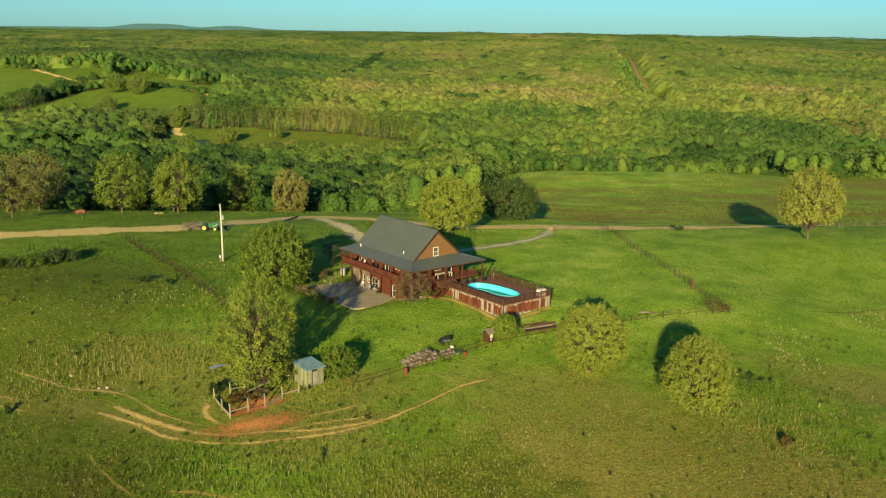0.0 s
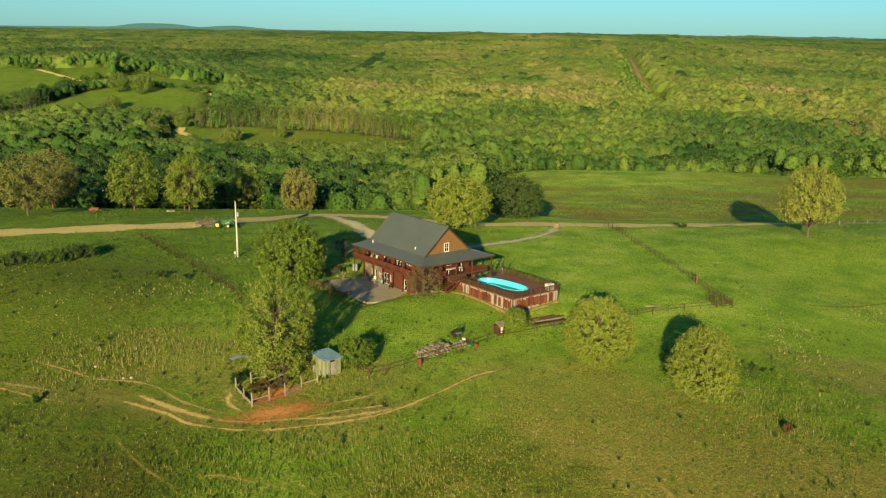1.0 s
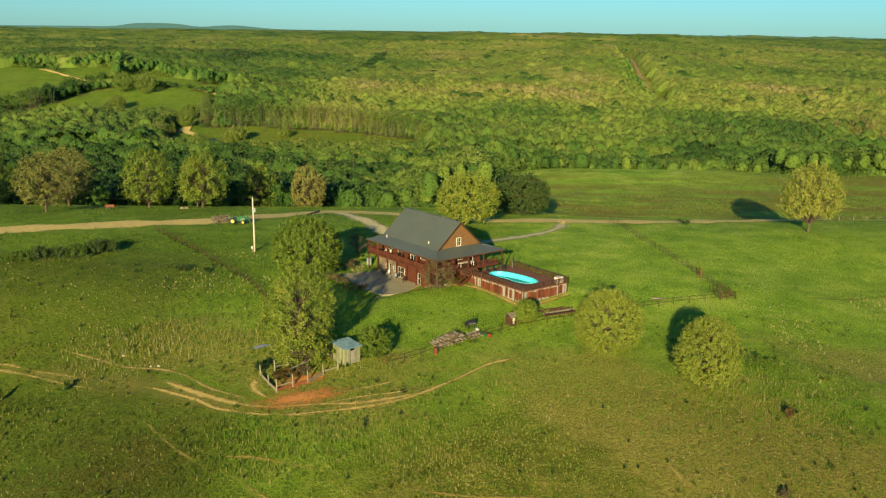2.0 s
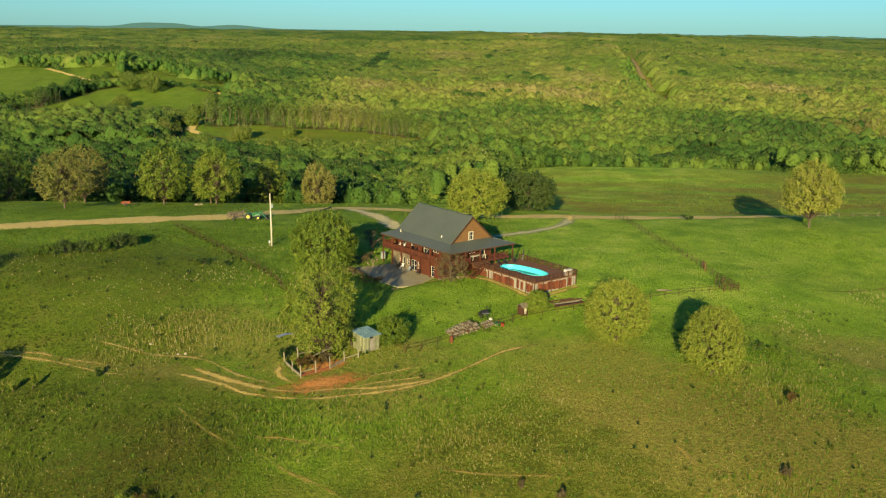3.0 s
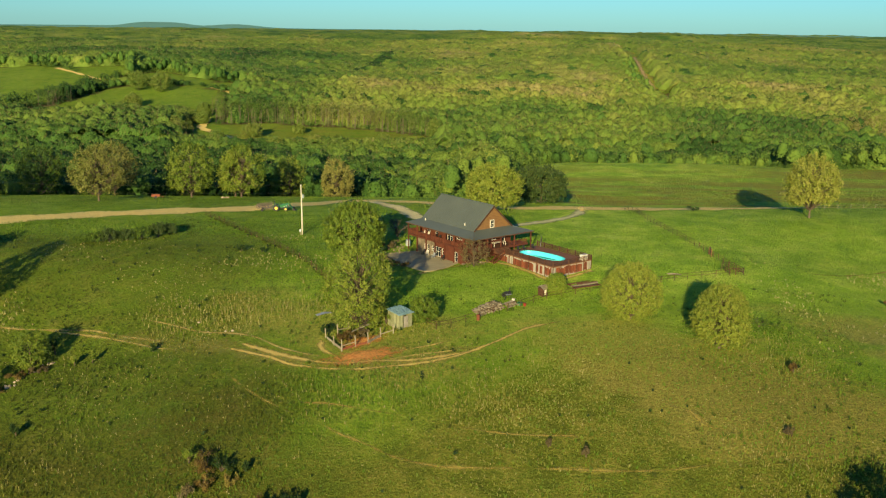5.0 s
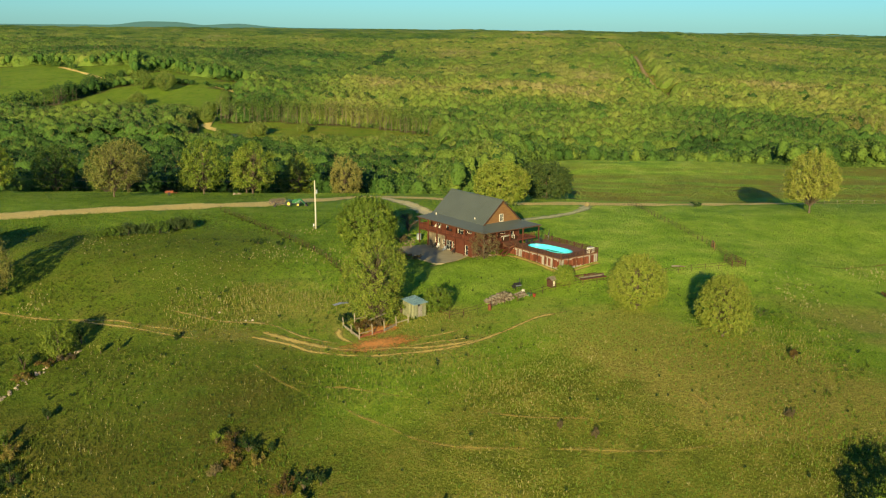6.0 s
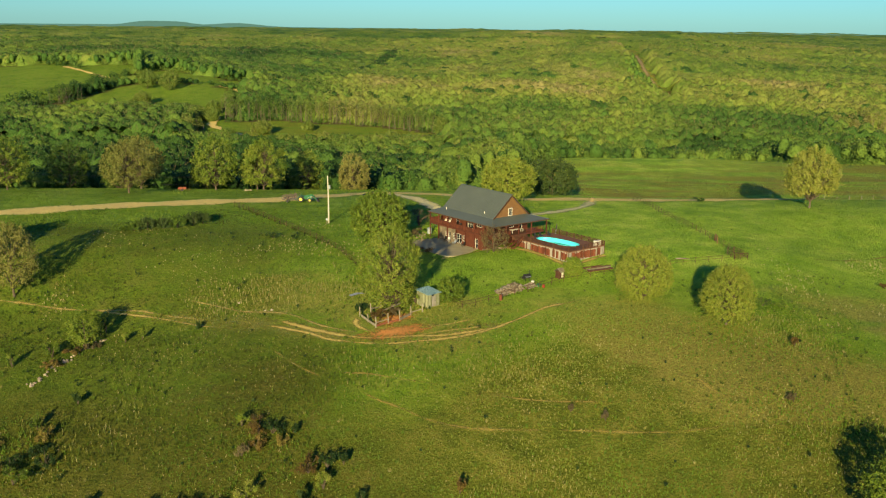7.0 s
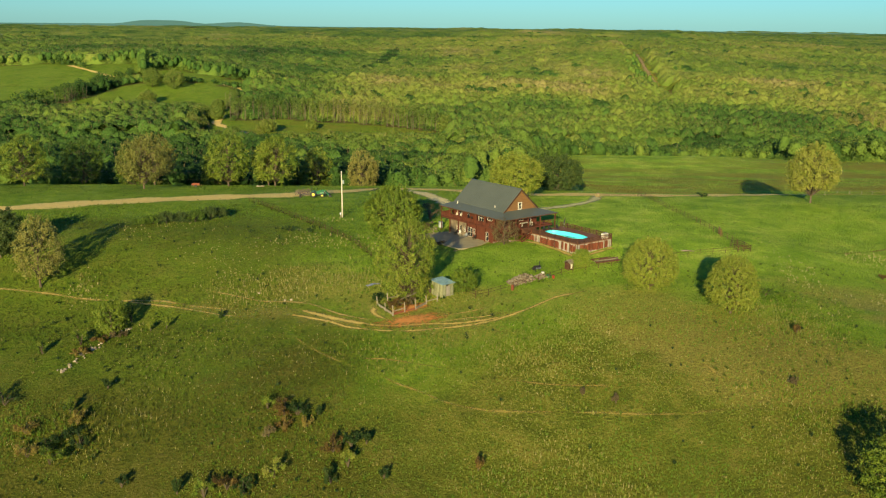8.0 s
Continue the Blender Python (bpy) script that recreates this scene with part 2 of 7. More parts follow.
def profile(y):
    """The height along the view, a smooth curve through the profile that never overshoots."""
    X, Z = np.array(PROFILE_Y, float), np.array(PROFILE_Z, float)
    h = np.diff(X)
    d = np.diff(Z) / h
    m = np.r_[d[0], np.zeros(len(X) - 2), d[-1]]
    for i in range(1, len(X) - 1):
        if d[i - 1] * d[i] > 0:
            a, b = 2 * h[i] + h[i - 1], h[i] + 2 * h[i - 1]
            m[i] = (a + b) / (a / d[i - 1] + b / d[i])
    y = np.clip(y, X[0], X[-1])
    i = np.clip(np.searchsorted(X, y) - 1, 0, len(X) - 2)
    t = (y - X[i]) / h[i]
    return (2 * t**3 - 3 * t**2 + 1) * Z[i] + (t**3 - 2 * t**2 + t) * h[i] * m[i] + (3 * t**2 - 2 * t**3) * Z[i + 1] + (t**3 - t**2) * h[i] * m[i + 1]


def wave(x, y, size, seed):
    """A smooth random field between -1 and 1, with bumps of about that size."""
    r = np.random.default_rng(seed)
    out = 0.0
    for _ in range(7):
        a, p = r.uniform(0, 2 * math.pi), r.uniform(0, 2 * math.pi)
        k = 2 * math.pi / (size * r.uniform(1.3, 3.2))
        out = out + np.sin(k * (x * math.cos(a) + y * math.sin(a)) + p)
    return out / 3.6


def ground(x, y):
    x, y = np.asarray(x, float), np.asarray(y, float)
    z = profile(y)
    z = z - 6.5 * s01((-x - 22) / 50) * (1 - s01((y - 128) / 48)) * s01((y - 40) / 40)
    z = z + 1.8 * s01((x - 12) / 30) * (1 - s01((y - 95) / 50))
    z = z - 3.5 * s01((x - 50) / 40) * s01((y - 105) / 30) * (1 - s01((y - 165) / 50))
    z = z - 9 * s01((y - 272) / 45) * (1 - s01((x + 12) / 30)) * (1 - s01((y - 400) / 130))
    z = z + 15 * np.exp(-((x + 345) / 170) ** 2 - ((y - 1000) / 150) ** 2) + 7 * np.exp(-((x + 205) / 60) ** 2 - ((y - 880) / 70) ** 2)
    z = z + 10 * np.exp(-((x - 250) / 120) ** 2 - ((y - 1080) / 160) ** 2)
    rise = sum(h * np.exp(-((y - at) / wide) ** 2) for at, wide, h in ((272, 26, -2.6), (385, 40, 5.2)))
    z = z + rise * s01((x - 14) / 46) * (1 - 0.45 * s01((x - 110) / 70))
    z = z - 4 * np.exp(-((y - 905 - 0.06 * x) / 48) ** 2) * s01((x - 20) / 120)
    for at, wide, high, x0, x1 in ((790, 52, 4, 40, 460), (1250, 110, 13, -2000, 2000), (1700, 140, 12, -2000, 2000), (2350, 200, 14, -4000, 4000)):
        bend = at + 60 * np.sin(x / (0.22 * at) + at)
        z = z + high * np.exp(-((y - bend) / wide) ** 2) * s01((x - x0) / 120) * s01((x1 - x) / 120) * (0.75 + 0.35 * np.sin(x / (0.13 * at) + 2 * at))
    c, k = math.cos(radians(-53.5)), math.sin(radians(-53.5))
    u, v = c * (x - 5.2) + k * (y - 167.9), -k * (x - 5.2) + c * (y - 167.9)
    z = z - 0.95 * s01((u + 26) / 5) * s01((1.6 - u) / 2.2) * s01((v + 21) / 3.5) * s01((-3.0 - v) / 2)      # the hollow before the ground floor
    far = s01((y - 480) / 400)
    return z + 0.07 * wave(x, y, 7, 3) + far * (5 * wave(x, y, 260, 5) + 4 * s01((y - 1100) / 1500) * wave(x, y, 900, 6))


def inside(x, y, poly):
    """Whether points lie in a polygon."""
    hit = np.zeros(np.shape(x), bool)
    for (ax, ay), (bx, by) in zip(poly, poly[1:] + poly[:1]):
        if ay != by:
            hit ^= ((ay > y) != (by > y)) & (x < (bx - ax) * (y - ay) / (by - ay) + ax)
    return hit


CLEARINGS = [
    [(-166, 624), (-165, 711), (-152, 690), (-126, 696), (-100, 686), (-75, 681), (-50, 674), (-18, 663), (2, 652), (10, 628), (-2, 614), (-39, 616), (-76, 611), (-107, 604), (-125, 604)],     # long meadow before the wood
    [(-620, 960), (-455, 979), (-398, 991), (-359, 978), (-335, 974), (-306, 990), (-278, 909), (-290, 884), (-316, 839), (-317, 789), (-331, 756), (-349, 737), (-600, 720)],      # far pasture
    [(-285, 905), (-263, 958), (-243, 941), (-187, 886), (-159, 900), (-173, 858), (-207, 856), (-226, 862)],      # strip of grass past the two trees
    [(-320, 752), (-297, 797), (-286, 837), (-274, 873), (-220, 850), (-200, 857), (-168, 834), (-166, 793), (-174, 760), (-165, 705), (-192, 749), (-223, 750), (-249, 761), (-273, 742)],      # pasture on the rise
    [(292, 642), (297, 660), (380, 676), (380, 652)],      # narrow field beyond the valley
]


def wooded(x, y):
    """Where woods grow: past the brow of the hill, but for the clearings and a cut line."""
    x, y = np.asarray(x, float), np.asarray(y, float)
    brow = np.interp(x, [-700, -250, -130, -100, -60, -34, -10, 0, 22, 45, 80, 112, 150, 165, 200, 700], [275, 286, 294, 294, 292, 292, 298, 292, 312, 420, 448, 456, 446, 412, 402, 400])
    w = y > brow + 5 * wave(x, y, 30, 11)
    for c in CLEARINGS:
        w &= ~inside(x + 4 * wave(x, y, 25, 12), y + 6 * wave(x, y, 25, 13), c)
    line = np.interp(y, [838, 918, 975, 1022, 1127, 1400], [216, 228, 231, 237, 253, 300])
    w &= ~((np.abs(x - line) < 7.5 + 0.004 * (y - 840)) & (y > 836) & (y < 1420))
    lane = np.interp(y, [630, 655, 675, 700, 740], [-132, -150, -162, -163, -168])
    w &= ~((np.abs(x - lane) < 6.5) & (y > 630) & (y < 750))
    return w


def big_mesh(name, verts, faces, material, smooth=False, normals=None, **attrs):
    """A mesh from arrays: faces all have as many corners. attrs: a number for each vertex."""
    verts, faces = np.asarray(verts, np.float32), np.asarray(faces, np.int32)
    me = bpy.data.meshes.new(name)
    me.vertices.add(len(verts))
    me.vertices.foreach_set("co", verts.ravel())
    me.loops.add(faces.size)
    me.loops.foreach_set("vertex_index", faces.ravel())
    me.polygons.add(len(faces))
    me.polygons.foreach_set("loop_start", np.arange(0, faces.size, faces.shape[1], dtype=np.int32))
    me.polygons.foreach_set("use_smooth", np.full(len(faces), smooth))
    me.update(calc_edges=True)
    for key, values in attrs.items():
        me.attributes.new(key, "FLOAT", "POINT").data.foreach_set("value", np.asarray(values, np.float32))
    if normals is not None:
        me.normals_split_custom_set_from_vertices(np.asarray(normals, np.float32))
    me.materials.append(material)
    return me


def grid_faces(nx, ny):
    i = np.arange(nx * ny).reshape(ny, nx)
    return np.stack([i[:-1, :-1], i[:-1, 1:], i[1:, 1:], i[1:, :-1]], -1).reshape(-1, 4)


def graded(lo, a, b, hi, step, n):
    """Even steps from a to b, then ever longer ones out to lo and hi."""
    out = [np.arange(a, b + step / 2, step)]
    grow = np.geomspace(1, 1 + 400, n) - 1
    if hi > b:
        out.append(b + (hi - b) * grow[1:] / grow[-1])
    if lo < a:
        out.insert(0, (a + (lo - a) * grow[1:] / grow[-1])[::-1])
    return np.concatenate(out)


gx = np.unique(np.round(np.r_[graded(-4600, -150, 150, 4600, 1.7, 40), np.arange(-640, -150, 9), np.arange(150, 330, 10)], 3))
gy = np.r_[graded(-1500, 60, 265, 60, 1.25, 22)[:-1], np.arange(265, 760, 6), np.arange(760, 1100, 9), np.geomspace(1100, 4900, 40)]
gy = np.unique(np.round(gy, 3))
X, Y = np.meshgrid(gx, gy)
Z = ground(X, Y)
roughness = np.clip(1 - s01((Y - 92 - 12 * wave(X, Y, 40, 21)) / 34), 0, 1) * (1 - 0.0 * X) + 0.25 * s01((-X - 40) / 30) 
dryness = 1.1 * np.exp(-((X + 40) / 13) ** 2 - ((Y - 140) / 11) ** 2) + (np.clip(wave(X, Y, 22, 23), -1, 1) + 0.75 * s01((X + 25) / 30) * s01((Y - 84) / 14) - 0.7 * s01((-X - 35) / 20)) * s01((150 - Y) / 20)
left = s01((-X - 24 + 18 * (1 - s01((Y - 112) / 25))) / 28) * (1 - s01((Y - 176) / 22))
# Rank olive grass; darker also to hold down the sun on the left slope.
rank_dimming = -0.35 * np.exp(-(X / 14) ** 2 - ((Y - 103) / 11) ** 2) + 0.30 * np.exp(-((X + 40) / 15) ** 2 - ((Y - 104) / 15) ** 2) + 0.66 * left + 0.38 * (1 - s01((Y - 74) / 26)) - 0.5 * s01((X - 30) / 30) * s01((Y - 105) / 30) + 0.36 * s01((X - 20) / 22) * (1 - s01((Y - 108) / 32)) + 0.35 * s01((Y - 560) / 100)
knoll = s01((Y - 245) / 20) * s01((X - 5) / 30)
# Mown grass; the patch at (36, 188) puts a lit spot into its colour.
land = tagged(new("ground", big_mesh("ground", np.stack([X, Y, Z], -1).reshape(-1, 3), grid_faces(len(gx), len(gy)), GRASS, True,
    rough=np.clip(roughness, 0, 1).ravel(), dry=dryness.ravel(), rank=np.clip(rank_dimming, 0, 1).ravel(), russet=np.clip(0.9 * knoll * (1 - 0.95 * np.exp(-((X - 88) / 55) ** 2 - ((Y - 395) / 52) ** 2)) + 0.45 * s01((Y - 590) / 15) * s01((700 - Y) / 10) * s01((X + 150) / 20), 0, 1).ravel(), mown_lit=np.clip((0.75 + 0.2 * s01((30 - X) / 15 + 1)) * s01((X - 6) / 22) * s01((Y - 136) / 22) * (1 - s01((Y - 440) / 60)) * (1 - 0.45 * s01((X - 62) / 30)) + 0.75 * np.exp(-((X - 36) / 19) ** 2 - ((Y - 188) / 28) ** 2) + 0.5 * np.exp(-((X - 2) / 22) ** 2 - ((Y - 150) / 16) ** 2) + 0.6 * np.exp(-((X - 92) / 45) ** 2 - ((Y - 385) / 38) ** 2), 0, 1).ravel(), wood=wooded(X, Y).astype(float).ravel())),
    "rolling green pasture falling away to a wooded valley", "ground", kind="structure")


def smooth_line(pts, step=0.8):
    """Points along a smooth curve through pts."""
    p = np.array(pts, float)
    p = np.vstack([2 * p[0] - p[1], p, 2 * p[-1] - p[-2]])
    out = []
    for i in range(1, len(p) - 2):
        n = max(2, int(np.linalg.norm(p[i + 1] - p[i]) / step))
        t = np.linspace(0, 1, n, endpoint=False)[:, None]
        out.append(0.5 * (2 * p[i] + (p[i + 1] - p[i - 1]) * t + (2 * p[i - 1] - 5 * p[i] + 4 * p[i + 1] - p[i + 2]) * t**2 + (3 * p[i] - p[i - 1] - 3 * p[i + 1] + p[i + 2]) * t**3))
    return np.vstack(out + [p[-2:-1]])


def plan(u, v):
    """A place given in the house's own axes."""
    c, s = math.cos(radians(-53.5)), math.sin(radians(-53.5))
    return 5.2 + c * u - s * v, 167.9 + s * u + c * v


def ribbon(name, pts, width, material, label, category, lift=0.07, taper=0.0):
    """A strip of bare ground laid over the land along pts."""
    c = smooth_line(pts)
    d = np.gradient(c, axis=0)
    d /= np.linalg.norm(d, axis=1)[:, None] + 1e-9
    side = np.stack([d[:, 1], -d[:, 0]], -1)
    off = np.linspace(-1, 1, 9)
    run = np.linspace(0, 1, len(c))
    w = width / 2 * (1 + 0.22 * wave(c[:, 0], c[:, 1], 6, 31))
    xy = c[:, None, :] + side[:, None, :] * (off[None, :, None] * w[:, None, None])
    z = ground(xy[..., 0], xy[..., 1]) + lift
    edge = np.abs(off)[None, :] + taper * np.clip(np.abs(run - 0.5) * 2 - 0.7, 0, 1)[:, None] * 3.3
    me = big_mesh(name, np.dstack([xy, z]).reshape(-1, 3), grid_faces(9, len(c)), material, True, edge=edge.ravel())
    return tagged(new(name, me), label, category, kind="structure")


def patch(name, at, size, material, label, category, turn=0.0, lift=0.06):
    """A round worn place on the land."""
    r, a = np.linspace(0.02, 1, 12), np.linspace(0, 2 * math.pi, 48)
    R, A = np.meshgrid(r, a)
    px, py = R * np.cos(A) * size[0], R * np.sin(A) * size[1]
    c, s = math.cos(radians(turn)), math.sin(radians(turn))
    x, y = at[0] + c * px - s * py, at[1] + s * px + c * py
    me = big_mesh(name, np.stack([x, y, ground(x, y) + lift], -1).reshape(-1, 3), grid_faces(12, 48), material, True, edge=R.ravel())
    return tagged(new(name, me), label, category, kind="structure")


ribbon("gravel_road", [(-175, 172), (-118, 196), (-95, 207), (-70, 216), (-50, 222.5), (-38, 234.0), (-27, 246.5), (-17, 248), (-8, 242)], 9.0, GRAVEL, "wide tan gravel road across the pasture", "road")
ribbon("gravel_road", [(-12, 246), (-6, 240), (6, 230), (18, 226), (34, 227), (53, 226.5), (79, 231), (102, 240), (125, 249.5), (175, 266)], 7.6, GRAVEL, "tan gravel road running past the farmhouse", "road", 0.08)
ribbon("driveway", [(-22, 243.5), (-17.5, 233), (-14, 223), (-11.4, 215), (-9.2, 206)], 4.6, PALE, "pale gravel driveway beside the farmhouse", "driveway", 0.09)
ribbon("driveway", [(10, 197), (14.3, 199), (18.8, 202.1), (24.3, 206.5), (29.6, 213), (33, 222)], 4.2, WORNDRIVE, "grassed-over gravel driveway joining the road", "driveway", 0.09)
def farm_track(pts, w, mat, lab):
    """A worn track; thinned grass lies a little lower than the ruts."""
    return ribbon("farm_track", pts, w, mat, lab, "track", 0.07 if mat is FAINT else 0.10, 1.0)


farm_track([(-30.7, 119.7), (-26.2, 117.2), (-20.0, 116.3), (-14.1, 117.5), (-7.6, 119.0), (-2.8, 121.2), (2.2, 125.4), (7.5, 130.3), (11.9, 132.5), (18.2, 135.6)], 1.45, RUT, "narrow worn farm track curving up to the lawn")
farm_track([(-42, 130.8), (-39.7, 129.4), (-33.3, 124.0), (-26.6, 119.5), (-21.7, 118.2), (-16.1, 119.1), (-10.0, 119.6), (-3.8, 121.2), (1.1, 124.3)], 1.6, RUT, "second worn rut of the farm track")
farm_track([(-60.9, 145.3), (-52.3, 140.1), (-46, 135.6), (-40.7, 133.0), (-36.2, 129.9), (-31.0, 124.4), (-25.4, 120.8), (-20.9, 119.4)], 0.95, THIN, "worn rut running down past the pen")
farm_track([(-25.2, 126.6), (-25.0, 125), (-25.0, 123.3), (-23.3, 121.2), (-21.5, 119.8)], 1.2, RUT, "worn path round the pen")
farm_track([(-22, 118.3), (-20.8, 118.5), (-12.6, 122.5), (-7.8, 124.3), (-3.9, 126.2)], 0.8, RUT, "thin worn strand of the farm track")
farm_track([(-17.9, 118.3), (-10.5, 121.0), (-5.7, 122.0), (-2, 123.4)], 0.8, RUT, "thin worn strand of the farm track")
farm_track([(-118, 147.5), (-98.3, 145.6), (-88.2, 143.8), (-79.5, 141.8), (-66.9, 141.1), (-59.3, 137.8), (-52.5, 134.5), (-44, 130)], 0.95, THIN, "worn farm track across the hillside")
farm_track([(-77, 142.2), (-63.7, 138.6), (-52.0, 131.9), (-46, 129)], 0.9, THIN, "worn rut across the hillside")
farm_track([(-42.0, 128.5), (-32.7, 121.8), (-28.7, 118.4), (-24, 116.8)], 1.1, RUT, "worn rut of the farm track")
farm_track([(-70, 141.5), (-50, 133.5), (-34, 123.0), (-22, 118.0), (-8, 120.4), (4, 127)], 7.0, FAINT, "thin worn grass along the farm track")
farm_track([(-42.1, 123.8), (-37.4, 116.5), (-33.2, 110.9), (-28.1, 105.8), (-23.7, 103.0), (-20.5, 100.4), (-16.6, 98.1), (-13.3, 95.7), (-8.0, 93.8), (-2.6, 93.5), (2.9, 93.4), (14.7, 92.7), (22.2, 92.4), (28.6, 92.6), (36, 92.4)], 1.0, COWPATH, "faint broken cattle path down the slope")
farm_track([(-32, 111.6), (-27, 107.8), (-21.7, 107.1), (-12.4, 104.3), (-6.2, 102.2), (1.6, 100.4), (8.8, 99.7), (18, 99.5)], 0.9, COWPATH, "faint cattle path through the dry grass")
farm_track([(24, 106.5), (27.6, 103.8), (28.9, 100.4), (33, 98)], 1.2, COWPATH, "short worn streak in the grass")
farm_track([(62, 160), (75, 163), (92, 172), (110, 181)], 1.0, COWPATH, "faint track across the open field")
patch("bare_soil", (-18.4, 120.6), (7.6, 2.7), REDSOIL, "bare red clay where tracks meet by the pen", "soil", 22, 0.12)
patch("bare_soil", (-18.5, 125.6), (5.0, 2.4), REDSOIL, "trampled red clay inside the pen", "soil", 38, 0.08)
patch("bare_soil", plan(0.8, -8.2), (3.6, 1.7), RUT, "tan bare earth by the house corner", "soil", 20, 0.10)
ribbon("clay_lane", [(-132, 630), (-150, 655), (-162, 675), (-163, 700), (-166, 716)], 6, GRAVEL, "tan clay lane into the woods", "road", 0.5)
ribbon("clay_lane", [(-190, 852), (-177, 844), (-166, 831)], 5, GRAVEL, "pale clay lane on the far rise", "road", 0.5)
ribbon("clay_lane", [(-366, 961), (-350, 944), (-332, 926), (-316, 910), (-300, 895)], 5, GRAVEL, "pale lane over the far pasture", "road", 0.5)
ribbon("cut_line", [(216, 842), (228, 918), (231, 975), (237, 1022), (253, 1127)], 7, CUT, "tan clearing line cut through the far woods", "clearing", 0.6)


ribbon("bare_edge", [plan(*p) for p in ((-1.5, -17.2), (0.6, -15.6), (0.9, -13.0), (-0.6, -9.4), (-0.4, -7.4), (1.6, -5.4), (5.2, -2.0), (9, -1.3), (14, -1.2), (18.4, -1.2), (19, 2), (18.9, 9))], 2.1, RUT, "tan bare earth along the house and deck", "soil", 0.09)


# ---- trees ----
def unit(v):
    return v / (np.linalg.norm(v, axis=-1, keepdims=True) + 1e-9)


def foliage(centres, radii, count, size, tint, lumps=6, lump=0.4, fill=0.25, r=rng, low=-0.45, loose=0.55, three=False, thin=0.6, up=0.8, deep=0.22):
    """Leaf clumps of many crowns at once: verts, faces and tints. Each crown is an uneven shell of small turned leaves round its lumps."""
    N = len(centres)
    d = unit(r.normal(size=(N, count, 3)))
    d[..., 2] = np.where(d[..., 2] < low, -d[..., 2], d[..., 2])
    knobs = unit(r.normal(size=(N, lumps, 3)) + (0, 0, 0.25))
    near = np.einsum("nkd,nld->nkl", d, knobs).max(-1)
    reach = (1 - lump) + lump * s01((near - 0.55) / 0.42)
    reach *= 1 - fill * r.random((N, count)) ** 1.6
    at = centres[:, None, :] + d * reach[..., None] * radii[:, None, :]
    want = unit(d + (0, 0, 0.35) + r.normal(size=d.shape) * loose)
    a = unit(np.cross(want, np.cross(r.normal(size=d.shape) + (0, 0, up), want)))
    b = np.cross(want, a)
    s = (size if np.ndim(size) else np.full(N, size))[:, None, None] * r.uniform(0.6, 1.35, (N, count, 1)) * 0.5
    if three:
        leaf = np.stack([at + a * s * 1.6, at - a * s * 0.8 + b * s, at - a * s * 0.8 - b * s], 2)
    else:
        leaf = np.stack([at + a * s * 1.7, at + b * s * thin, at - a * s * 1.1, at - b * s * thin], 2)
    k = leaf.shape[2]
    verts = leaf.reshape(-1, 3)
    # Inner leaves get a darker tint: the crown's inside shade put into the colour.
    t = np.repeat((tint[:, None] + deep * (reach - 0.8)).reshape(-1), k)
    return verts, np.arange(len(verts)).reshape(-1, k), t


def domes(centres, radii, tint, r, rows=(0.0, 0.62, 1.22, 1.85, 2.35), seg=8):
    """Rounded, uneven solid crowns of far trees: verts, triangles and tints."""
    N = len(centres)
    a = np.arange(seg) * 2 * math.pi / seg
    rings = np.array([[math.sin(p) * math.cos(k + i * 0.39), math.sin(p) * math.sin(k + i * 0.39), math.cos(p)] for i, p in enumerate(rows[1:]) for k in a])
    shape = np.vstack([[(0, 0, 1.0)], rings])
    rough = r.uniform(0.74, 1.16, (N, len(shape), 1))
    v = centres[:, None] + shape[None] * rough * radii[:, None]
    f = [(0, 1 + i, 1 + (i + 1) % seg) for i in range(seg)]
    for j in range(len(rows) - 2):
        o = 1 + j * seg
        for i in range(seg):
            p, q = o + i, o + (i + 1) % seg
            f += [(p, p + seg, q + seg), (p, q + seg, q)]
    n = len(shape)
    faces = (np.arange(N)[:, None, None] * n + np.array(f)[None]).reshape(-1, 3)
    return v.reshape(-1, 3), faces, np.repeat(tint, n)


def tube(path, radii, sides=7):
    """A tapered round limb along a path: verts and quads."""
    path, radii = np.asarray(path, float), np.asarray(radii, float)
    d = unit(np.gradient(path, axis=0))
    ref = np.where(np.abs(d[:, 2:3]) > 0.9, (1.0, 0, 0), (0, 0, 1.0))
    a = unit(np.cross(d, ref))
    b = np.cross(d, a)
    k = np.arange(sides) * 2 * math.pi / sides
    ring = path[:, None] + radii[:, None, None] * (a[:, None] * np.cos(k)[None, :, None] + b[:, None] * np.sin(k)[None, :, None])
    i = np.arange(len(path) * sides).reshape(len(path), sides)
    j = np.roll(i, -1, 1)
    return ring.reshape(-1, 3), np.stack([i[:-1], j[:-1], j[1:], i[1:]], -1).reshape(-1, 4)


def joined(pieces):
    vs, fs, n = [], [], 0
    for v, f in pieces:
        vs.append(v), fs.append(f + n)
        n += len(v)
    return np.vstack(vs), np.vstack(fs)


def child(name, me, parent, label=""):
    ob = new(name, me)
    ob.parent = parent
    if label:
        tagged(ob, label)
    return ob


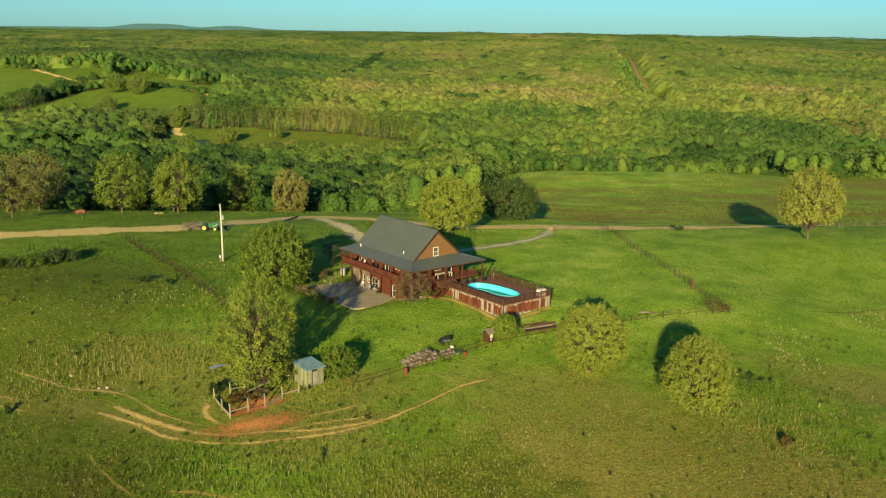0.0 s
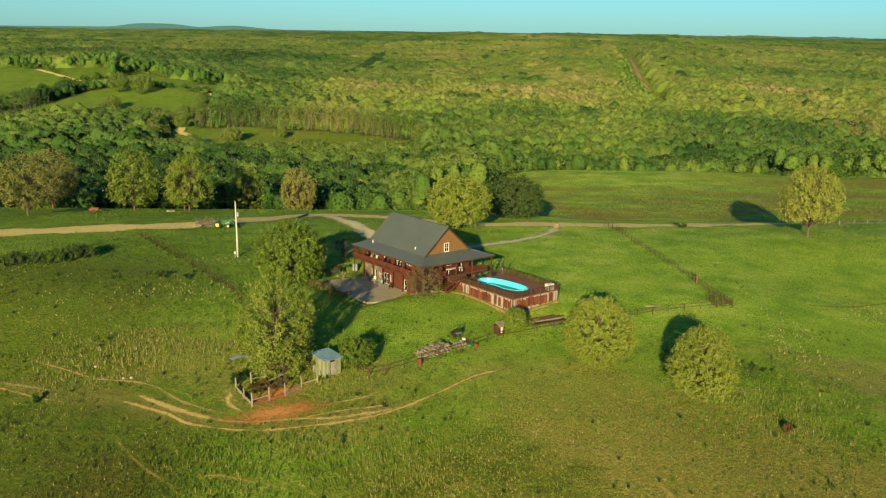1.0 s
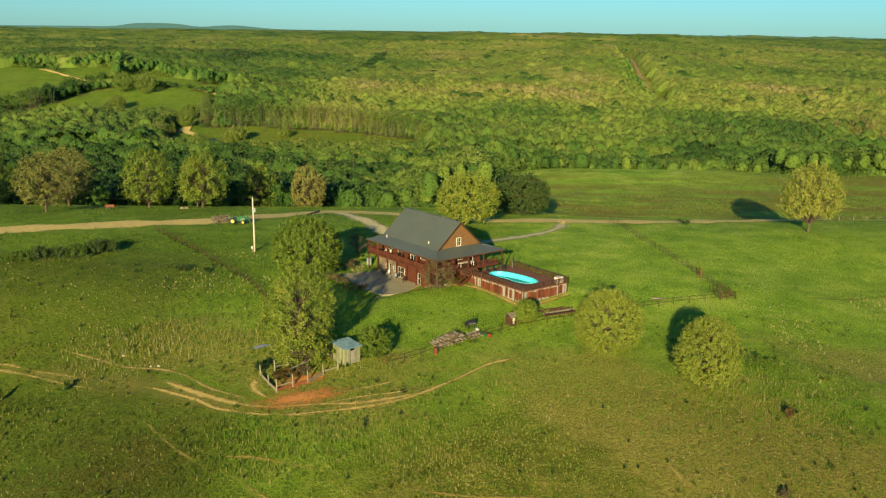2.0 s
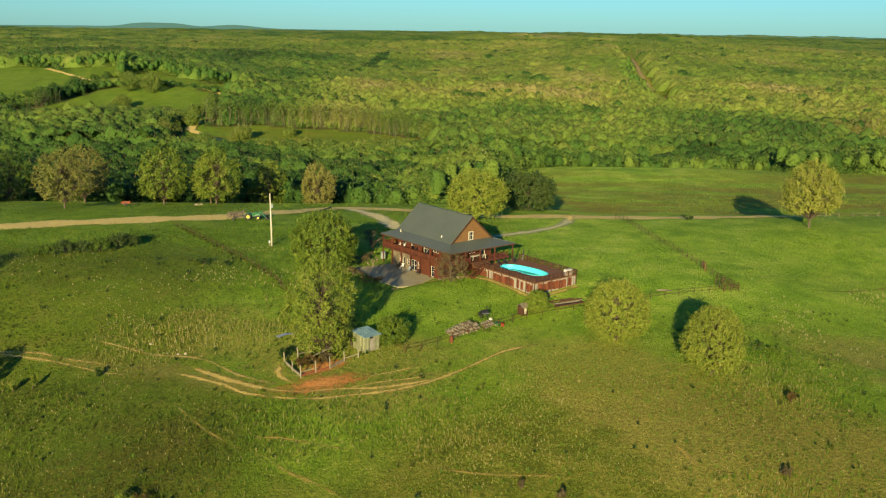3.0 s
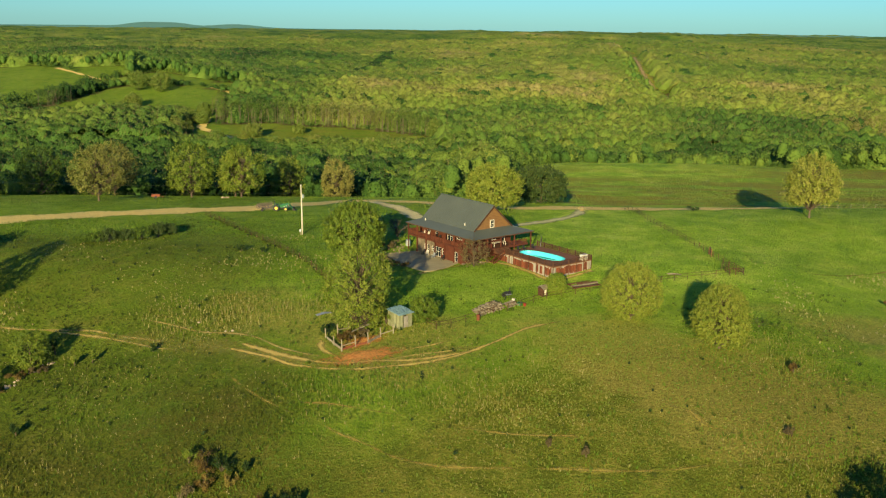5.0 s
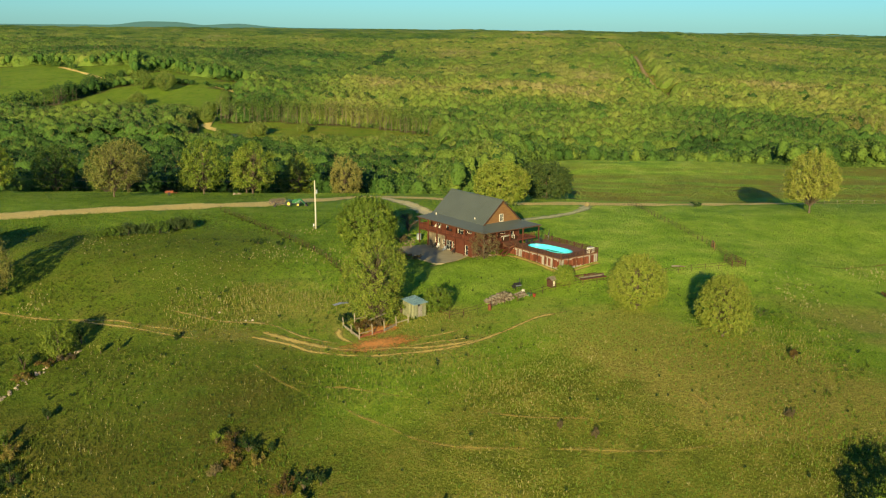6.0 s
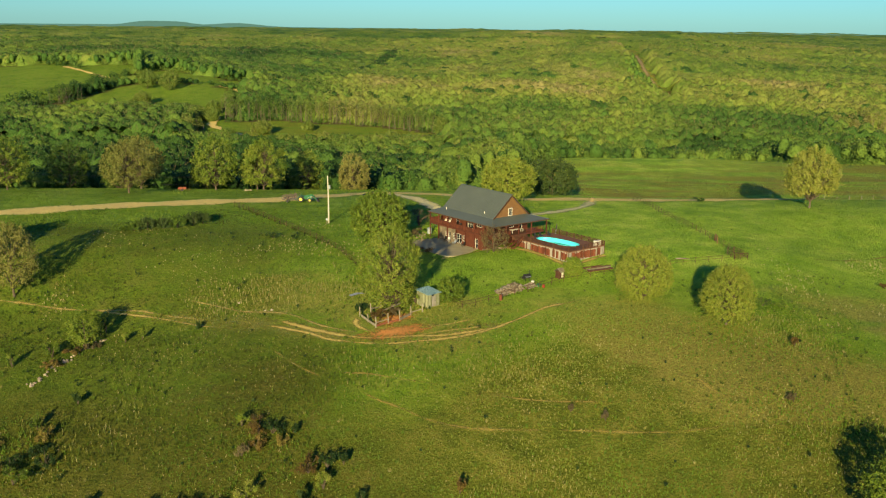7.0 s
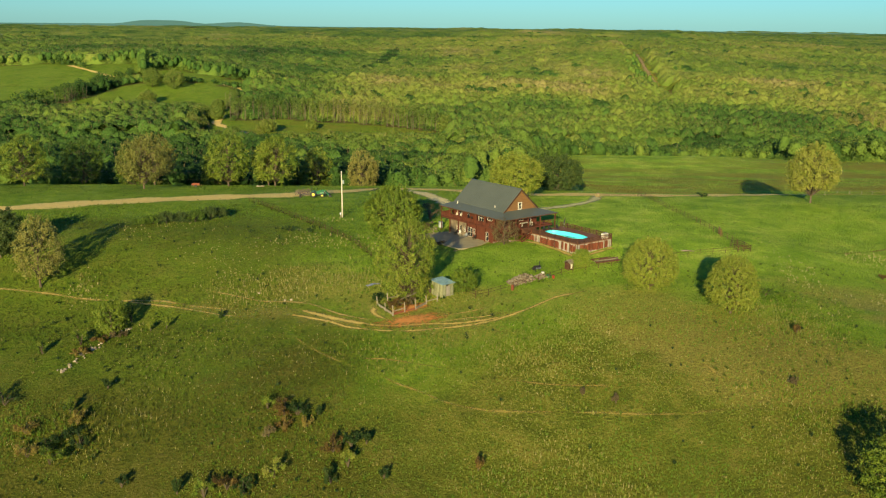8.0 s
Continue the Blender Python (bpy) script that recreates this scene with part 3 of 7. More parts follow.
def sprays(centre, rad, n, each, spray, leaf, tint, r, shell=0.55, low=-0.8, thin=0.5, tone=0.07, lobes=9, dent=0.16):
    """A crown as sprays of small leaves at the twigs' ends, with gaps between them: verts, faces and tints."""
    k = np.arange(n) + 0.5
    up_ = np.clip(low + (1 - low) * k / n + r.normal(size=n) * 0.03, -1, 1)
    a = k * 2.39996 + r.normal(size=n) * 0.25
    flat = np.sqrt(1 - up_**2)
    d = np.stack([np.cos(a) * flat, np.sin(a) * flat, up_], -1)
    knobs = unit(r.normal(size=(lobes, 3)) + (0, 0, 0.2))
    bulge = 1 - dent * (1 - s01(((d @ knobs.T).max(-1) - 0.45) / 0.5))
    depth = np.where(r.random(n) < 0.86, r.uniform(0.84, 1.06, n), r.uniform(shell, 0.88, n))
    at = centre + d * rad * (bulge * depth)[:, None]
    size = spray * r.uniform(0.6, 1.35, n)
    off = r.normal(size=(n, each, 3)) * 0.42
    out = unit(d * (1.0, 1.0, 0.6) + (0, 0, 0.25))[:, None]
    along = r.random((n, each, 1)) * 1.5 - 0.75
    pos = at[:, None] + (off + out * along) * size[:, None, None]
    want = unit(out + off * 0.6 + r.normal(size=pos.shape) * 1.05)
    t1 = unit(np.cross(want, r.normal(size=pos.shape)))
    t2 = np.cross(want, t1)
    w = leaf * r.uniform(0.6, 1.3, (n, each, 1)) * 0.5
    quad = np.stack([pos + t1 * w * 1.5, pos + t2 * w * thin * 1.5, pos - t1 * w * 1.1, pos - t2 * w * thin * 1.5], 2)
    verts = quad.reshape(-1, 3)
    t = np.repeat(np.clip(tint + tone * r.normal(size=n), 0, 1), each * 4)
    return verts, np.arange(len(verts)).reshape(-1, 4), t, at


def tree(at, height, width, seed, label, material=None, tint=0.5, clear=0.12, leaf=0.26, count=12000, bark=None, name="tree", category="tree", group="", waist=0.0, spray=0.62, each=44, shell=0.5, thin=0.5, tone=0.07, low=-0.8, dent=0.16, lobes=9, limbs=26):
    """A tree at a place on the land: a tapered trunk, limbs that reach out to the twigs, and a crown of leaf sprays."""
    r = np.random.default_rng(seed)
    base = new(name)
    base.location = (at[0], at[1], float(ground(*at)) - 0.1)
    tagged(base, label, category, group)
    mid = height * (clear + (1 - clear) * 0.5)
    rad = np.array([width / 2, width / 2 * r.uniform(0.92, 1.05), height * (1 - clear) / 2])
    v, f, t, tips = sprays(np.array([0, 0, mid]), rad, max(6, count // each), each, spray, leaf, tint, r, shell, low, thin, tone, lobes, dent)

    def drawn_in(p):
        k = np.clip((p[:, 2] - height * clear) / (height * (1 - clear)), 0, 1)
        p[:, :2] *= (1 - waist * k ** 1.3)[:, None] * (1 + 0.35 * waist)
        p[:, 2] = np.maximum(p[:, 2], 0.05)

    if waist:
        drawn_in(v), drawn_in(tips)
    trunk_r = 0.011 * height + 0.06
    lean = r.normal(size=2) * 0.02 * height
    n = 7
    h = np.linspace(0, 0.72, n)
    stem = np.stack([lean[0] * h + 0.012 * height * np.sin(h * 7 + seed), lean[1] * h, h * height], -1)
    pieces = [tube(stem, trunk_r * (1 - h * 1.15) * np.r_[1.45, np.ones(n - 1)], 8)]
    for k in r.permutation(len(tips))[:limbs]:
        want = tips[k]
        z0 = np.clip(want[2] - 0.35 * height * r.uniform(0.6, 1.2), height * max(clear, 0.04), 0.6 * height)
        start = np.array([np.interp(z0, stem[:, 2], stem[:, 0]), np.interp(z0, stem[:, 2], stem[:, 1]), z0])
        bend = (start + want) / 2 + (0, 0, 0.03 * height)
        pieces.append(tube(np.array([start, bend, want]), trunk_r * np.array([0.36, 0.22, 0.06]) * (1.0 if k % 4 == 0 else 0.55), 5))
    bv, bf = joined(pieces)
    child("trunk", big_mesh("trunk", bv, bf, bark or BARK, True), base)
    child("crown", big_mesh("crown", v, f, material or LEAF_A, False, tint=np.clip(t, 0, 1)), base)
    return base


tree((-19.2, 130.0), 15.0, 11.4, 1, "tall loose-crowned tree over the wooden pen, olive spring leaves", tint=0.52, clear=0.04, count=20000, leaf=0.22, waist=0.27, spray=0.62, each=36, shell=0.25, tone=0.10, dent=0.28, lobes=14, limbs=240, low=-0.96)
tree((-22.3, 170.5), 10.6, 12.8, 2, "broad leafy green tree shading the house patio", tint=0.36, clear=0.02, count=24000, leaf=0.27, waist=0.2, spray=0.62, each=44, shell=0.5, dent=0.2, lobes=18, limbs=200, low=-0.92)
tree((26.0, 134.8), 9.7, 9.9, 3, "dense rounded tree with fresh yellow-green leaves", tint=0.60, clear=0.02, count=33000, leaf=0.19, waist=0.2, spray=0.40, each=34, shell=0.5, dent=0.19, lobes=26, limbs=240, low=-0.86)
tree((37.3, 122.0), 10.5, 8.8, 4, "dense rounded tree with fresh yellow-green leaves on the slope", tint=0.60, clear=0.03, count=30000, leaf=0.19, waist=0.32, spray=0.44, each=34, shell=0.4, dent=0.28, lobes=18, limbs=240, low=-0.86)
tree((88.6, 212.2), 15.7, 13.2, 5, "tall pale yellow-green tree beside the gravel road", tint=0.76, clear=0.12, count=15000, leaf=0.32, waist=0.2, spray=0.85, each=32, shell=0.3, tone=0.06, dent=0.22, lobes=14, limbs=220)
tree((9.7, 218.2), 11.9, 13.9, 6, "rounded yellow-green tree behind the farmhouse", tint=0.60, clear=0.06, count=17000, leaf=0.33, spray=0.75, each=40, dent=0.12, lobes=18, low=-0.9)
tree((25.9, 247.6), 10.6, 16.0, 7, "broad dark green tree across the road", LEAF_DARK, 0.75, 0.03, 0.40, 12000, spray=0.95, low=-0.95)
# Tints up to 0.25: added trees whose dark leaves stand for the brow's shade.
for k, (x, y, h, w, tt) in enumerate(((-96.3, 241, 15.2, 14.2, 0.50), (-100.9, 270, 16.4, 15.5, 0.80), (-75.2, 259.6, 16.6, 13.6, 0.42), (-61, 262, 16.0, 13.8, 0.46), (-51.7, 296, 17, 12.5, 0.50), (-35.4, 291, 15, 12, 0.95), (-135, 252, 15, 14, 0.4), (-152, 256, 17, 16, 0.16), (-150, 232, 16, 15, 0.25), (-128, 284, 16, 15, 0.10), (-112, 288, 15, 13, 0.14), (-84, 292, 14, 13, 0.14), (-64.5, 270, 14.5, 10, 0.56))):
    tree((x, y), h, w, 20 + k, "spreading pasture tree with thin olive spring leaves", LEAF_B if k in (0, 1, 5) else LEAF_A, tint=tt, clear=0.08, count=8000, leaf=0.38, spray=0.85, each=34, shell=0.25, tone=0.09, dent=0.24, lobes=14, limbs=120, low=-0.9, waist=0.2, group="trees along the pasture edge")
tree((-90.8, 146.2), 14.0, 9.4, 40, "slender olive-leaved tree alone on the hillside", LEAF_B, tint=0.8, clear=0.10, count=9000, leaf=0.26, waist=0.25, spray=0.7, each=36, shell=0.3, tone=0.09, limbs=44)
tree((-102.7, 157.5), 10.4, 9.5, 41, "dense dark green tree on the hillside", LEAF_DARK, 0.8, 0.04, 0.34, 10000, low=-0.92)
tree((42.8, 71.6), 11.0, 9.5, 42, "dense green tree at the foot of the slope", tint=0.40, clear=0.05, count=13000, leaf=0.24, low=-0.9)
for x, y, h, w, sd, lab in ((-72.4, 129.8, 6.6, 6.2, 50, "bushy young green tree by the stone row"), (-8.8, 133.4, 4.6, 4.8, 51, "round dark green shrub beside the tin shed"), (14.9, 145.4, 3.8, 3.6, 52, "small olive shrub beside the little hut")):
    tree((x, y), h, w, sd, lab, LEAF_A, 0.30 if sd == 51 else 0.42, 0.02, 0.20, 7000, name="shrub", category="shrub", spray=0.42, low=-0.95)
tree((1.2, 160.6), 5.6, 6.0, 53, "bare grey-brown branching tree against the house porch", TWIG, 0.6, 0.03, 0.46, 3000, bark=BARK, thin=0.06, shell=0.1, spray=0.5, limbs=50, low=-0.9)


# ---- woods, far too many to count ----
def scatter(x0, x1, y0, y1, step, r, fov=0.50):
    """Jittered places in the woods, in the wedge that the view takes in."""
    gx_, gy_ = np.meshgrid(np.arange(x0, x1, step), np.arange(y0, y1, step))
    x = (gx_ + r.uniform(-0.7, 0.7, gx_.shape) * step).ravel()
    y = (gy_ + r.uniform(-0.7, 0.7, gx_.shape) * step).ravel()
    keep = wooded(x, y) & (np.abs(x + 8) < 60 + fov * (y + 40))
    return x[keep], y[keep]


def woods(name, label, y0, y1, step, count, size, wide, high, seed, trunks=0, raised=0.58, mood=0.56, rows=(0.0, 0.62, 1.22, 1.85, 2.35), seg=8, core=0.78, vary=0.3, low=-0.5, edge=0.0, spread=0.06):
    r = np.random.default_rng(seed)
    half = 110 + 0.6 * (y1 + 40)
    x, y = scatter(-half, half, y0, y1, step, r)
    if edge:
        k = ~wooded(x, y - edge) | ~wooded(x + edge * 0.6, y - edge * 0.5)
        x, y = x[k], y[k]
    n = len(x)
    big = r.uniform(1 - vary, 1 + vary, n)
    h = high * big * r.uniform(0.85, 1.15, n) * (1 + 0.18 * wave(x, y, 60, seed + 1))
    w = wide * (0.45 + 0.55 * big) * r.uniform(0.75, 1.25, n)
    lift = np.full(n, raised)
    if trunks:
        tall = ~wooded(x, y - 34) & (y > 600)
        lift[tall] = 0.57
        h = np.where(tall, np.maximum(h, 12.0) * 1.12, h)
    z = ground(x, y)
    for d in (12, 28, 44):
        h = np.where((y > 540) & ~wooded(x, y + d), np.minimum(h, 4.5 + 0.04 * d), h)
    tone = np.clip(mood + 0.17 * wave(x, y, 60, 61) + 0.15 * wave(x * 0.45, y, 150, 64) + spread * r.normal(size=n), 0.05, 0.97)
    tone += 0.07 * np.clip(x / 250, -1, 1)
    dark = r.random(n) < 0.02 + 0.22 * (wave(x, y, 60, 62) > 0.62)
    tone[dark] = r.uniform(0.08, 0.28, dark.sum())
    # The shade along the left brow is put into the leaf tone.
    tone -= 0.20 * (1 - s01((x + 45) / 35)) * (1 - s01((y - 400) / 60))
    c = np.stack([x, y, z + h * lift], -1)
    rad = np.stack([w / 2, w / 2, h * (1.0 - lift)], -1)
    if rows:
        # Solid cores sit darker under the leaves: crown shade put into the tint.
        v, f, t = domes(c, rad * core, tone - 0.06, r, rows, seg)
        ob = tagged(new(name, big_mesh(name, v, f, CANOPY, True, tint=t)), label, "woods", kind="stuff")
    if count:
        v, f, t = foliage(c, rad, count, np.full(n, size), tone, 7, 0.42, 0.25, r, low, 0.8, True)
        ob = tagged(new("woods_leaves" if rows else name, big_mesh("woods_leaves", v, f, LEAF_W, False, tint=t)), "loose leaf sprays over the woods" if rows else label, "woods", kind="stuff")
    if trunks:
        k = np.r_[r.permutation(n)[: int(n * trunks)], np.repeat(np.flatnonzero(tall), 2)]
        tx, ty = x[k] + r.normal(size=len(k)) * 2.2, y[k] + r.normal(size=len(k)) * 2.2
        sides, ang = 4, np.arange(4) * math.pi / 2
        ring = np.stack([np.cos(ang), np.sin(ang), np.zeros(4)], -1)
        rr = 0.11 + 0.09 * r.random(len(k))
        foot = np.stack([tx, ty, z[k] - 0.3], -1)[:, None] + ring[None] * rr[:, None, None]
        top = np.stack([tx + r.normal(size=len(k)) * 0.4, ty, z[k] + h[k] * 0.75], -1)[:, None] + ring[None] * (rr * 0.5)[:, None, None]
        tv = np.concatenate([foot, top], 1).reshape(-1, 3)
        q = np.array([(i, (i + 1) % 4, 4 + (i + 1) % 4, 4 + i) for i in range(4)])
        tf = (np.arange(len(k))[:, None, None] * 8 + q[None]).reshape(-1, 4)
        tagged(new("woods_trunks", big_mesh("woods_trunks", tv, tf, WOODBARK)), "pale bare trunks standing among the woods", "trunks", kind="stuff")
    return ob


# Very low mood: the brow's tree shadow is put into the thicket's tint.
woods("brow_thicket", "leafy undergrowth at the edge of the woods, darkened for shade", 272, 340, 4.0, 60, 0.45, 4.2, 3.2, 75, 0, 0.45, 0.10, None, vary=0.5, low=-0.9, edge=20)
woods("brow_thicket", "leafy undergrowth where the woods meet the knoll", 340, 490, 4.2, 60, 0.55, 5.2, 4.6, 76, 0, 0.45, 0.34, None, vary=0.5, low=-0.9, edge=12)
woods("brow_woods", "mixed spring trees along the brow, olive and fresh green", 272, 500, 7.0, 190, 0.66, 9.6, 11.5, 70, 0.0, 0.52, 0.36, (0.0, 0.8, 1.6, 2.3), 6, 0.62, vary=0.30, low=-0.9, edge=24, spread=0.10)
woods("meadow_edge_woods", "tall budding trees with bare pale trunks before the meadow", 600, 800, 5.0, 130, 0.66, 6.8, 12.8, 71, 1.0, 0.57, 0.70, None, vary=0.16, low=-0.7, edge=26, spread=0.05)
woods("pasture_edge_woods", "rounded trees along the far side of the pastures", 800, 1030, 6.5, 60, 0.95, 9.0, 11.5, 78, 0, 0.52, 0.34, (0.0, 0.8, 1.6, 2.3), 6, 0.7, vary=0.25, low=-0.9, edge=22, spread=0.08)


def woodland_tone(x, y):
    """How far the leaves are out: dark green evergreens at 0, pale budding twigs at 1."""
    t = np.interp(y, (300, 560, 660, 850, 1000, 1700, 3000), (0.36, 0.40, 0.62, 0.66, 0.63, 0.60, 0.52)) + 0.17 * wave(x, y, 60, 61) + 0.15 * wave(x * 0.45, y, 150, 64)
    # Darker near left: shade between those crowns is put into the tone.
    t = t - (0.20 * (1 - s01((x + 50) / 60)) + 0.14 * s01((x - 110) / 80)) * (1 - s01((y - 530) / 110))
    row = np.interp(y, (1039, 1066, 1116, 1180, 1258), (-66, -56, -49, -43, -39))
    t = t - 0.5 * (np.abs(x - row) < 9) * (y > 1030) * (y < 1265)      # a darker strip across the woods
    return t - 0.20 * (1 - s01((x + 130) / 90)) * (1 - s01((y - 1100) / 900))


def canopy(name, label, y0, y1, cell, res, high, seed, sprigs, size, setback=0.0, spread=0.07, depth=0.6, stems=0):
    """A closed woodland roof: crowns that run into one another, strewn with loose sprigs."""
    r = np.random.default_rng(seed)
    half = 70 + 0.5 * (y1 + 40)
    nx, ny = int(2 * half / cell) + 3, int((y1 - y0) / cell) + 3
    ix, iy = np.meshgrid(np.arange(nx), np.arange(ny))
    tx = -half - 8 + (ix - 1 + r.uniform(0.08, 0.92, ix.shape)) * cell
    ty = y0 + (iy - 1 + r.uniform(0.08, 0.92, ix.shape)) * cell
    alive = wooded(tx, ty)
    if setback:
        alive &= wooded(tx, ty - setback) & wooded(tx - 0.7 * setback, ty - 0.7 * setback) & wooded(tx + 0.7 * setback, ty - 0.7 * setback)
    h = high * r.uniform(0.82, 1.16, ix.shape) * (1 + 0.14 * wave(tx, ty, 50, seed + 1))
    for d in (12, 28, 44):
        h = np.where((ty > 540) & (ty < 1020) & ~wooded(tx, ty + d), np.minimum(h, 4.5 + 0.04 * d), h)
    tone = woodland_tone(tx, ty) + spread * r.normal(size=ix.shape) - 0.16 * s01((tx - 190) / 60) * (1 - s01((ty - 640) / 120))
    dark = r.random(ix.shape) < 0.02 + 0.30 * (wave(tx, ty, 45, 62) > 0.68)
    tone = np.clip(np.where(dark, r.uniform(0.06, 0.28, ix.shape), tone), 0.04, 0.98)
    top = ground(tx, ty) + h
    reach = cell * r.uniform(0.72, 1.05, ix.shape)
    ax, ay = np.arange(-half - 8, half - 8, res), np.arange(y0, y1 + res, res)
    x, y = np.meshgrid(ax, ay)
    x, y = x + r.uniform(-0.35, 0.35, x.shape) * res, y + r.uniform(-0.35, 0.35, x.shape) * res
    land_z = ground(x, y)
    best, tint = land_z - 0.5, np.full(x.shape, 0.5)
    cx, cy = ((x + half + 8) / cell).astype(int) + 1, ((y - y0) / cell).astype(int) + 1
    for i in (-1, 0, 1):
        for j in (-1, 0, 1):
            qx, qy = np.clip(cx + i, 0, nx - 1), np.clip(cy + j, 0, ny - 1)
            d = np.hypot(x - tx[qy, qx], y - ty[qy, qx]) / reach[qy, qx]
            z = top[qy, qx] - depth * h[qy, qx] * np.minimum(d, 1.25) ** 2.4
            better = alive[qy, qx] & (d < 1.2) & (z > best)
            best, tint = np.where(better, z, best), np.where(better, tone[qy, qx], tint)
    best = best + r.normal(size=x.shape) * 0.07 * high * (best > land_z)
    f = grid_faces(len(ax), len(ay))
    up_ = (best > land_z + 0.4).ravel()
    f = f[up_[f].any(1) & (np.abs(x.ravel()[f[:, 0]] + 8) < 55 + 0.5 * (y.ravel()[f[:, 0]] + 40))]
    v = np.stack([x, y, best], -1).reshape(-1, 3)
    ob = tagged(new(name, big_mesh(name, v, f, CANOPY, True, tint=tint.ravel())), label, "woods", kind="stuff")
    if sprigs:
        area = np.linalg.norm(np.cross(v[f[:, 2]] - v[f[:, 0]], v[f[:, 3]] - v[f[:, 1]]), axis=1)
        k = f[r.choice(len(f), size=sprigs, p=area / area.sum())]
        a, b = r.random((sprigs, 1)), r.random((sprigs, 1))
        q = v[k]
        at = (q[:, 0] * (1 - a) + q[:, 1] * a) * (1 - b) + (q[:, 3] * (1 - a) + q[:, 2] * a) * b
        nrm = unit(unit(np.cross(q[:, 2] - q[:, 0], q[:, 3] - q[:, 1])) + r.normal(size=(sprigs, 3)) * 0.55)
        t1 = unit(np.cross(nrm, r.normal(size=(sprigs, 3))))
        t2 = np.cross(nrm, t1)
        w = size * r.uniform(0.5, 1.2, (sprigs, 1))
        at = at + nrm * w * r.uniform(0.1, 0.9, (sprigs, 1))
        tri = np.stack([at + t1 * w, at - t1 * w * 0.5 + t2 * w * 0.8, at - t1 * w * 0.5 - t2 * w * 0.8], 1).reshape(-1, 3)
        leaf_t = np.repeat(tint.ravel()[k[:, 0]] + 0.04 * r.normal(size=sprigs), 3)
        if stems:
            i = r.permutation(sprigs)[:stems]
            tall = size * r.uniform(3.0, 7.5, (stems, 1))
            lean = r.normal(size=(stems, 3)) * (0.25, 0.25, 0) * tall
            thin = np.stack([np.cos(a[i, 0] * 6.3), np.sin(a[i, 0] * 6.3), np.zeros(stems)], -1) * size * 0.22
            foot = at[i] - (0, 0, 1) * tall * 0.45
            rod = np.stack([foot - thin, foot + thin, foot + lean + (0, 0, 1) * tall], 1).reshape(-1, 3)
            tagged(new("woods_twigs", big_mesh("woods_twigs", rod, np.arange(len(rod)).reshape(-1, 3), TWIG, False, tint=np.repeat(r.uniform(0.5, 1.0, stems), 3))), "tan budding twigs standing out of the woods", "woods", kind="stuff")
        tagged(new("woods_leaves", big_mesh("woods_leaves", tri, np.arange(len(tri)).reshape(-1, 3), LEAF_W, False, tint=leaf_t)), "loose leaf sprigs over the woods", "woods", kind="stuff")
    return ob


canopy("near_woods", "mixed spring woods in olive and fresh green", 300, 612, 9.4, 1.6, 11.5, 70, 250000, 0.66, 11.0, 0.10, 0.72, 12000)
canopy("valley_woods", "olive budding woods across the valley", 594, 912, 7.4, 1.8, 11.5, 71, 240000, 0.62, 14.0, 0.06, 0.6, 45000)
canopy("hill_woods", "spring woods rolling over the far hills", 896, 1720, 8.4, 3.6, 10.0, 72, 130000, 1.0, 9.0, 0.055, 0.5, 30000)
canopy("far_woods", "spring woods stretching to the horizon", 1696, 3130, 15.0, 8.2, 10.0, 73, 40000, 2.0, 0.0, 0.05, 0.5)
canopy("horizon_woods", "hazy woods at the horizon", 3090, 4850, 30.0, 17.0, 11.0, 74, 0, 3.0, 0.0, 0.05, 0.5)
woods("wood_edge", "low leafy growth along the far clearings", 592, 1010, 4.6, 30, 0.9, 5.5, 4.0, 77, 0, 0.45, 0.50, None, vary=0.4, low=-0.9, edge=16)
# hedgerow between the far pastures
for nm, line_, n_ in (("hedgerow", [(-345, 740), (-336, 768), (-321, 801), (-311, 839), (-296, 869), (-280, 892)], 52), ("hedgerow", [(-378, 964), (-353, 946), (-336, 931)], 12)):
    r = np.random.default_rng(80 + n_)
    k = np.sort(r.random(n_))
    lp = smooth_line(line_, 2.0)
    q = lp[(k * (len(lp) - 1)).astype(int)] + r.normal(size=(n_, 2)) * 3
    h = r.uniform(7, 12, n_)
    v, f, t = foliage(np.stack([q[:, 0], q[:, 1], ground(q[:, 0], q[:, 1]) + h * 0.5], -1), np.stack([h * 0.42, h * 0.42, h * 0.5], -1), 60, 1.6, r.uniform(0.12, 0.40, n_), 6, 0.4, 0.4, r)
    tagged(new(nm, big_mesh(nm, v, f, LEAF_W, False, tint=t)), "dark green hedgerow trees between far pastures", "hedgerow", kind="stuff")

# trees that stand alone in the far pastures and the long meadow
for k, (x, y, h, w, tt) in enumerate(((-252, 843, 17, 17, 0.58), (-230, 833, 17, 18, 0.62), (-238, 771, 11, 14, 0.62), (-120, 638, 9.5, 13, 0.66), (-90, 655, 6, 8, 0.58), (-74, 608, 6, 9, 0.72), (-99, 600, 7, 11, 0.62), (-56, 603, 6, 9, 0.40), (-164, 690, 9, 9, 0.55), (-170, 726, 10, 11, 0.55), (6, 640, 14, 11, 0.55), (-30, 622, 5, 8, 0.6), (-140, 620, 6, 9, 0.5))):
    tree((x, y), h, w, 400 + k, "lone olive-green tree in a far pasture", LEAF_W, tt, 0.04, 0.80, 3200, spray=1.4, each=16, low=-0.95, limbs=8, group="trees in the far pastures")

# ---- grass, weeds and flowers ----
HOUSE_AT, HOUSE_TURN = (5.2, 167.9), radians(-53.5)


def house_plan(x, y):
    """Places on the land in the house's own axes."""
    dx, dy = x - HOUSE_AT[0], y - HOUSE_AT[1]
    c, s = math.cos(HOUSE_TURN), math.sin(HOUSE_TURN)
    return c * dx + s * dy, -s * dx + c * dy


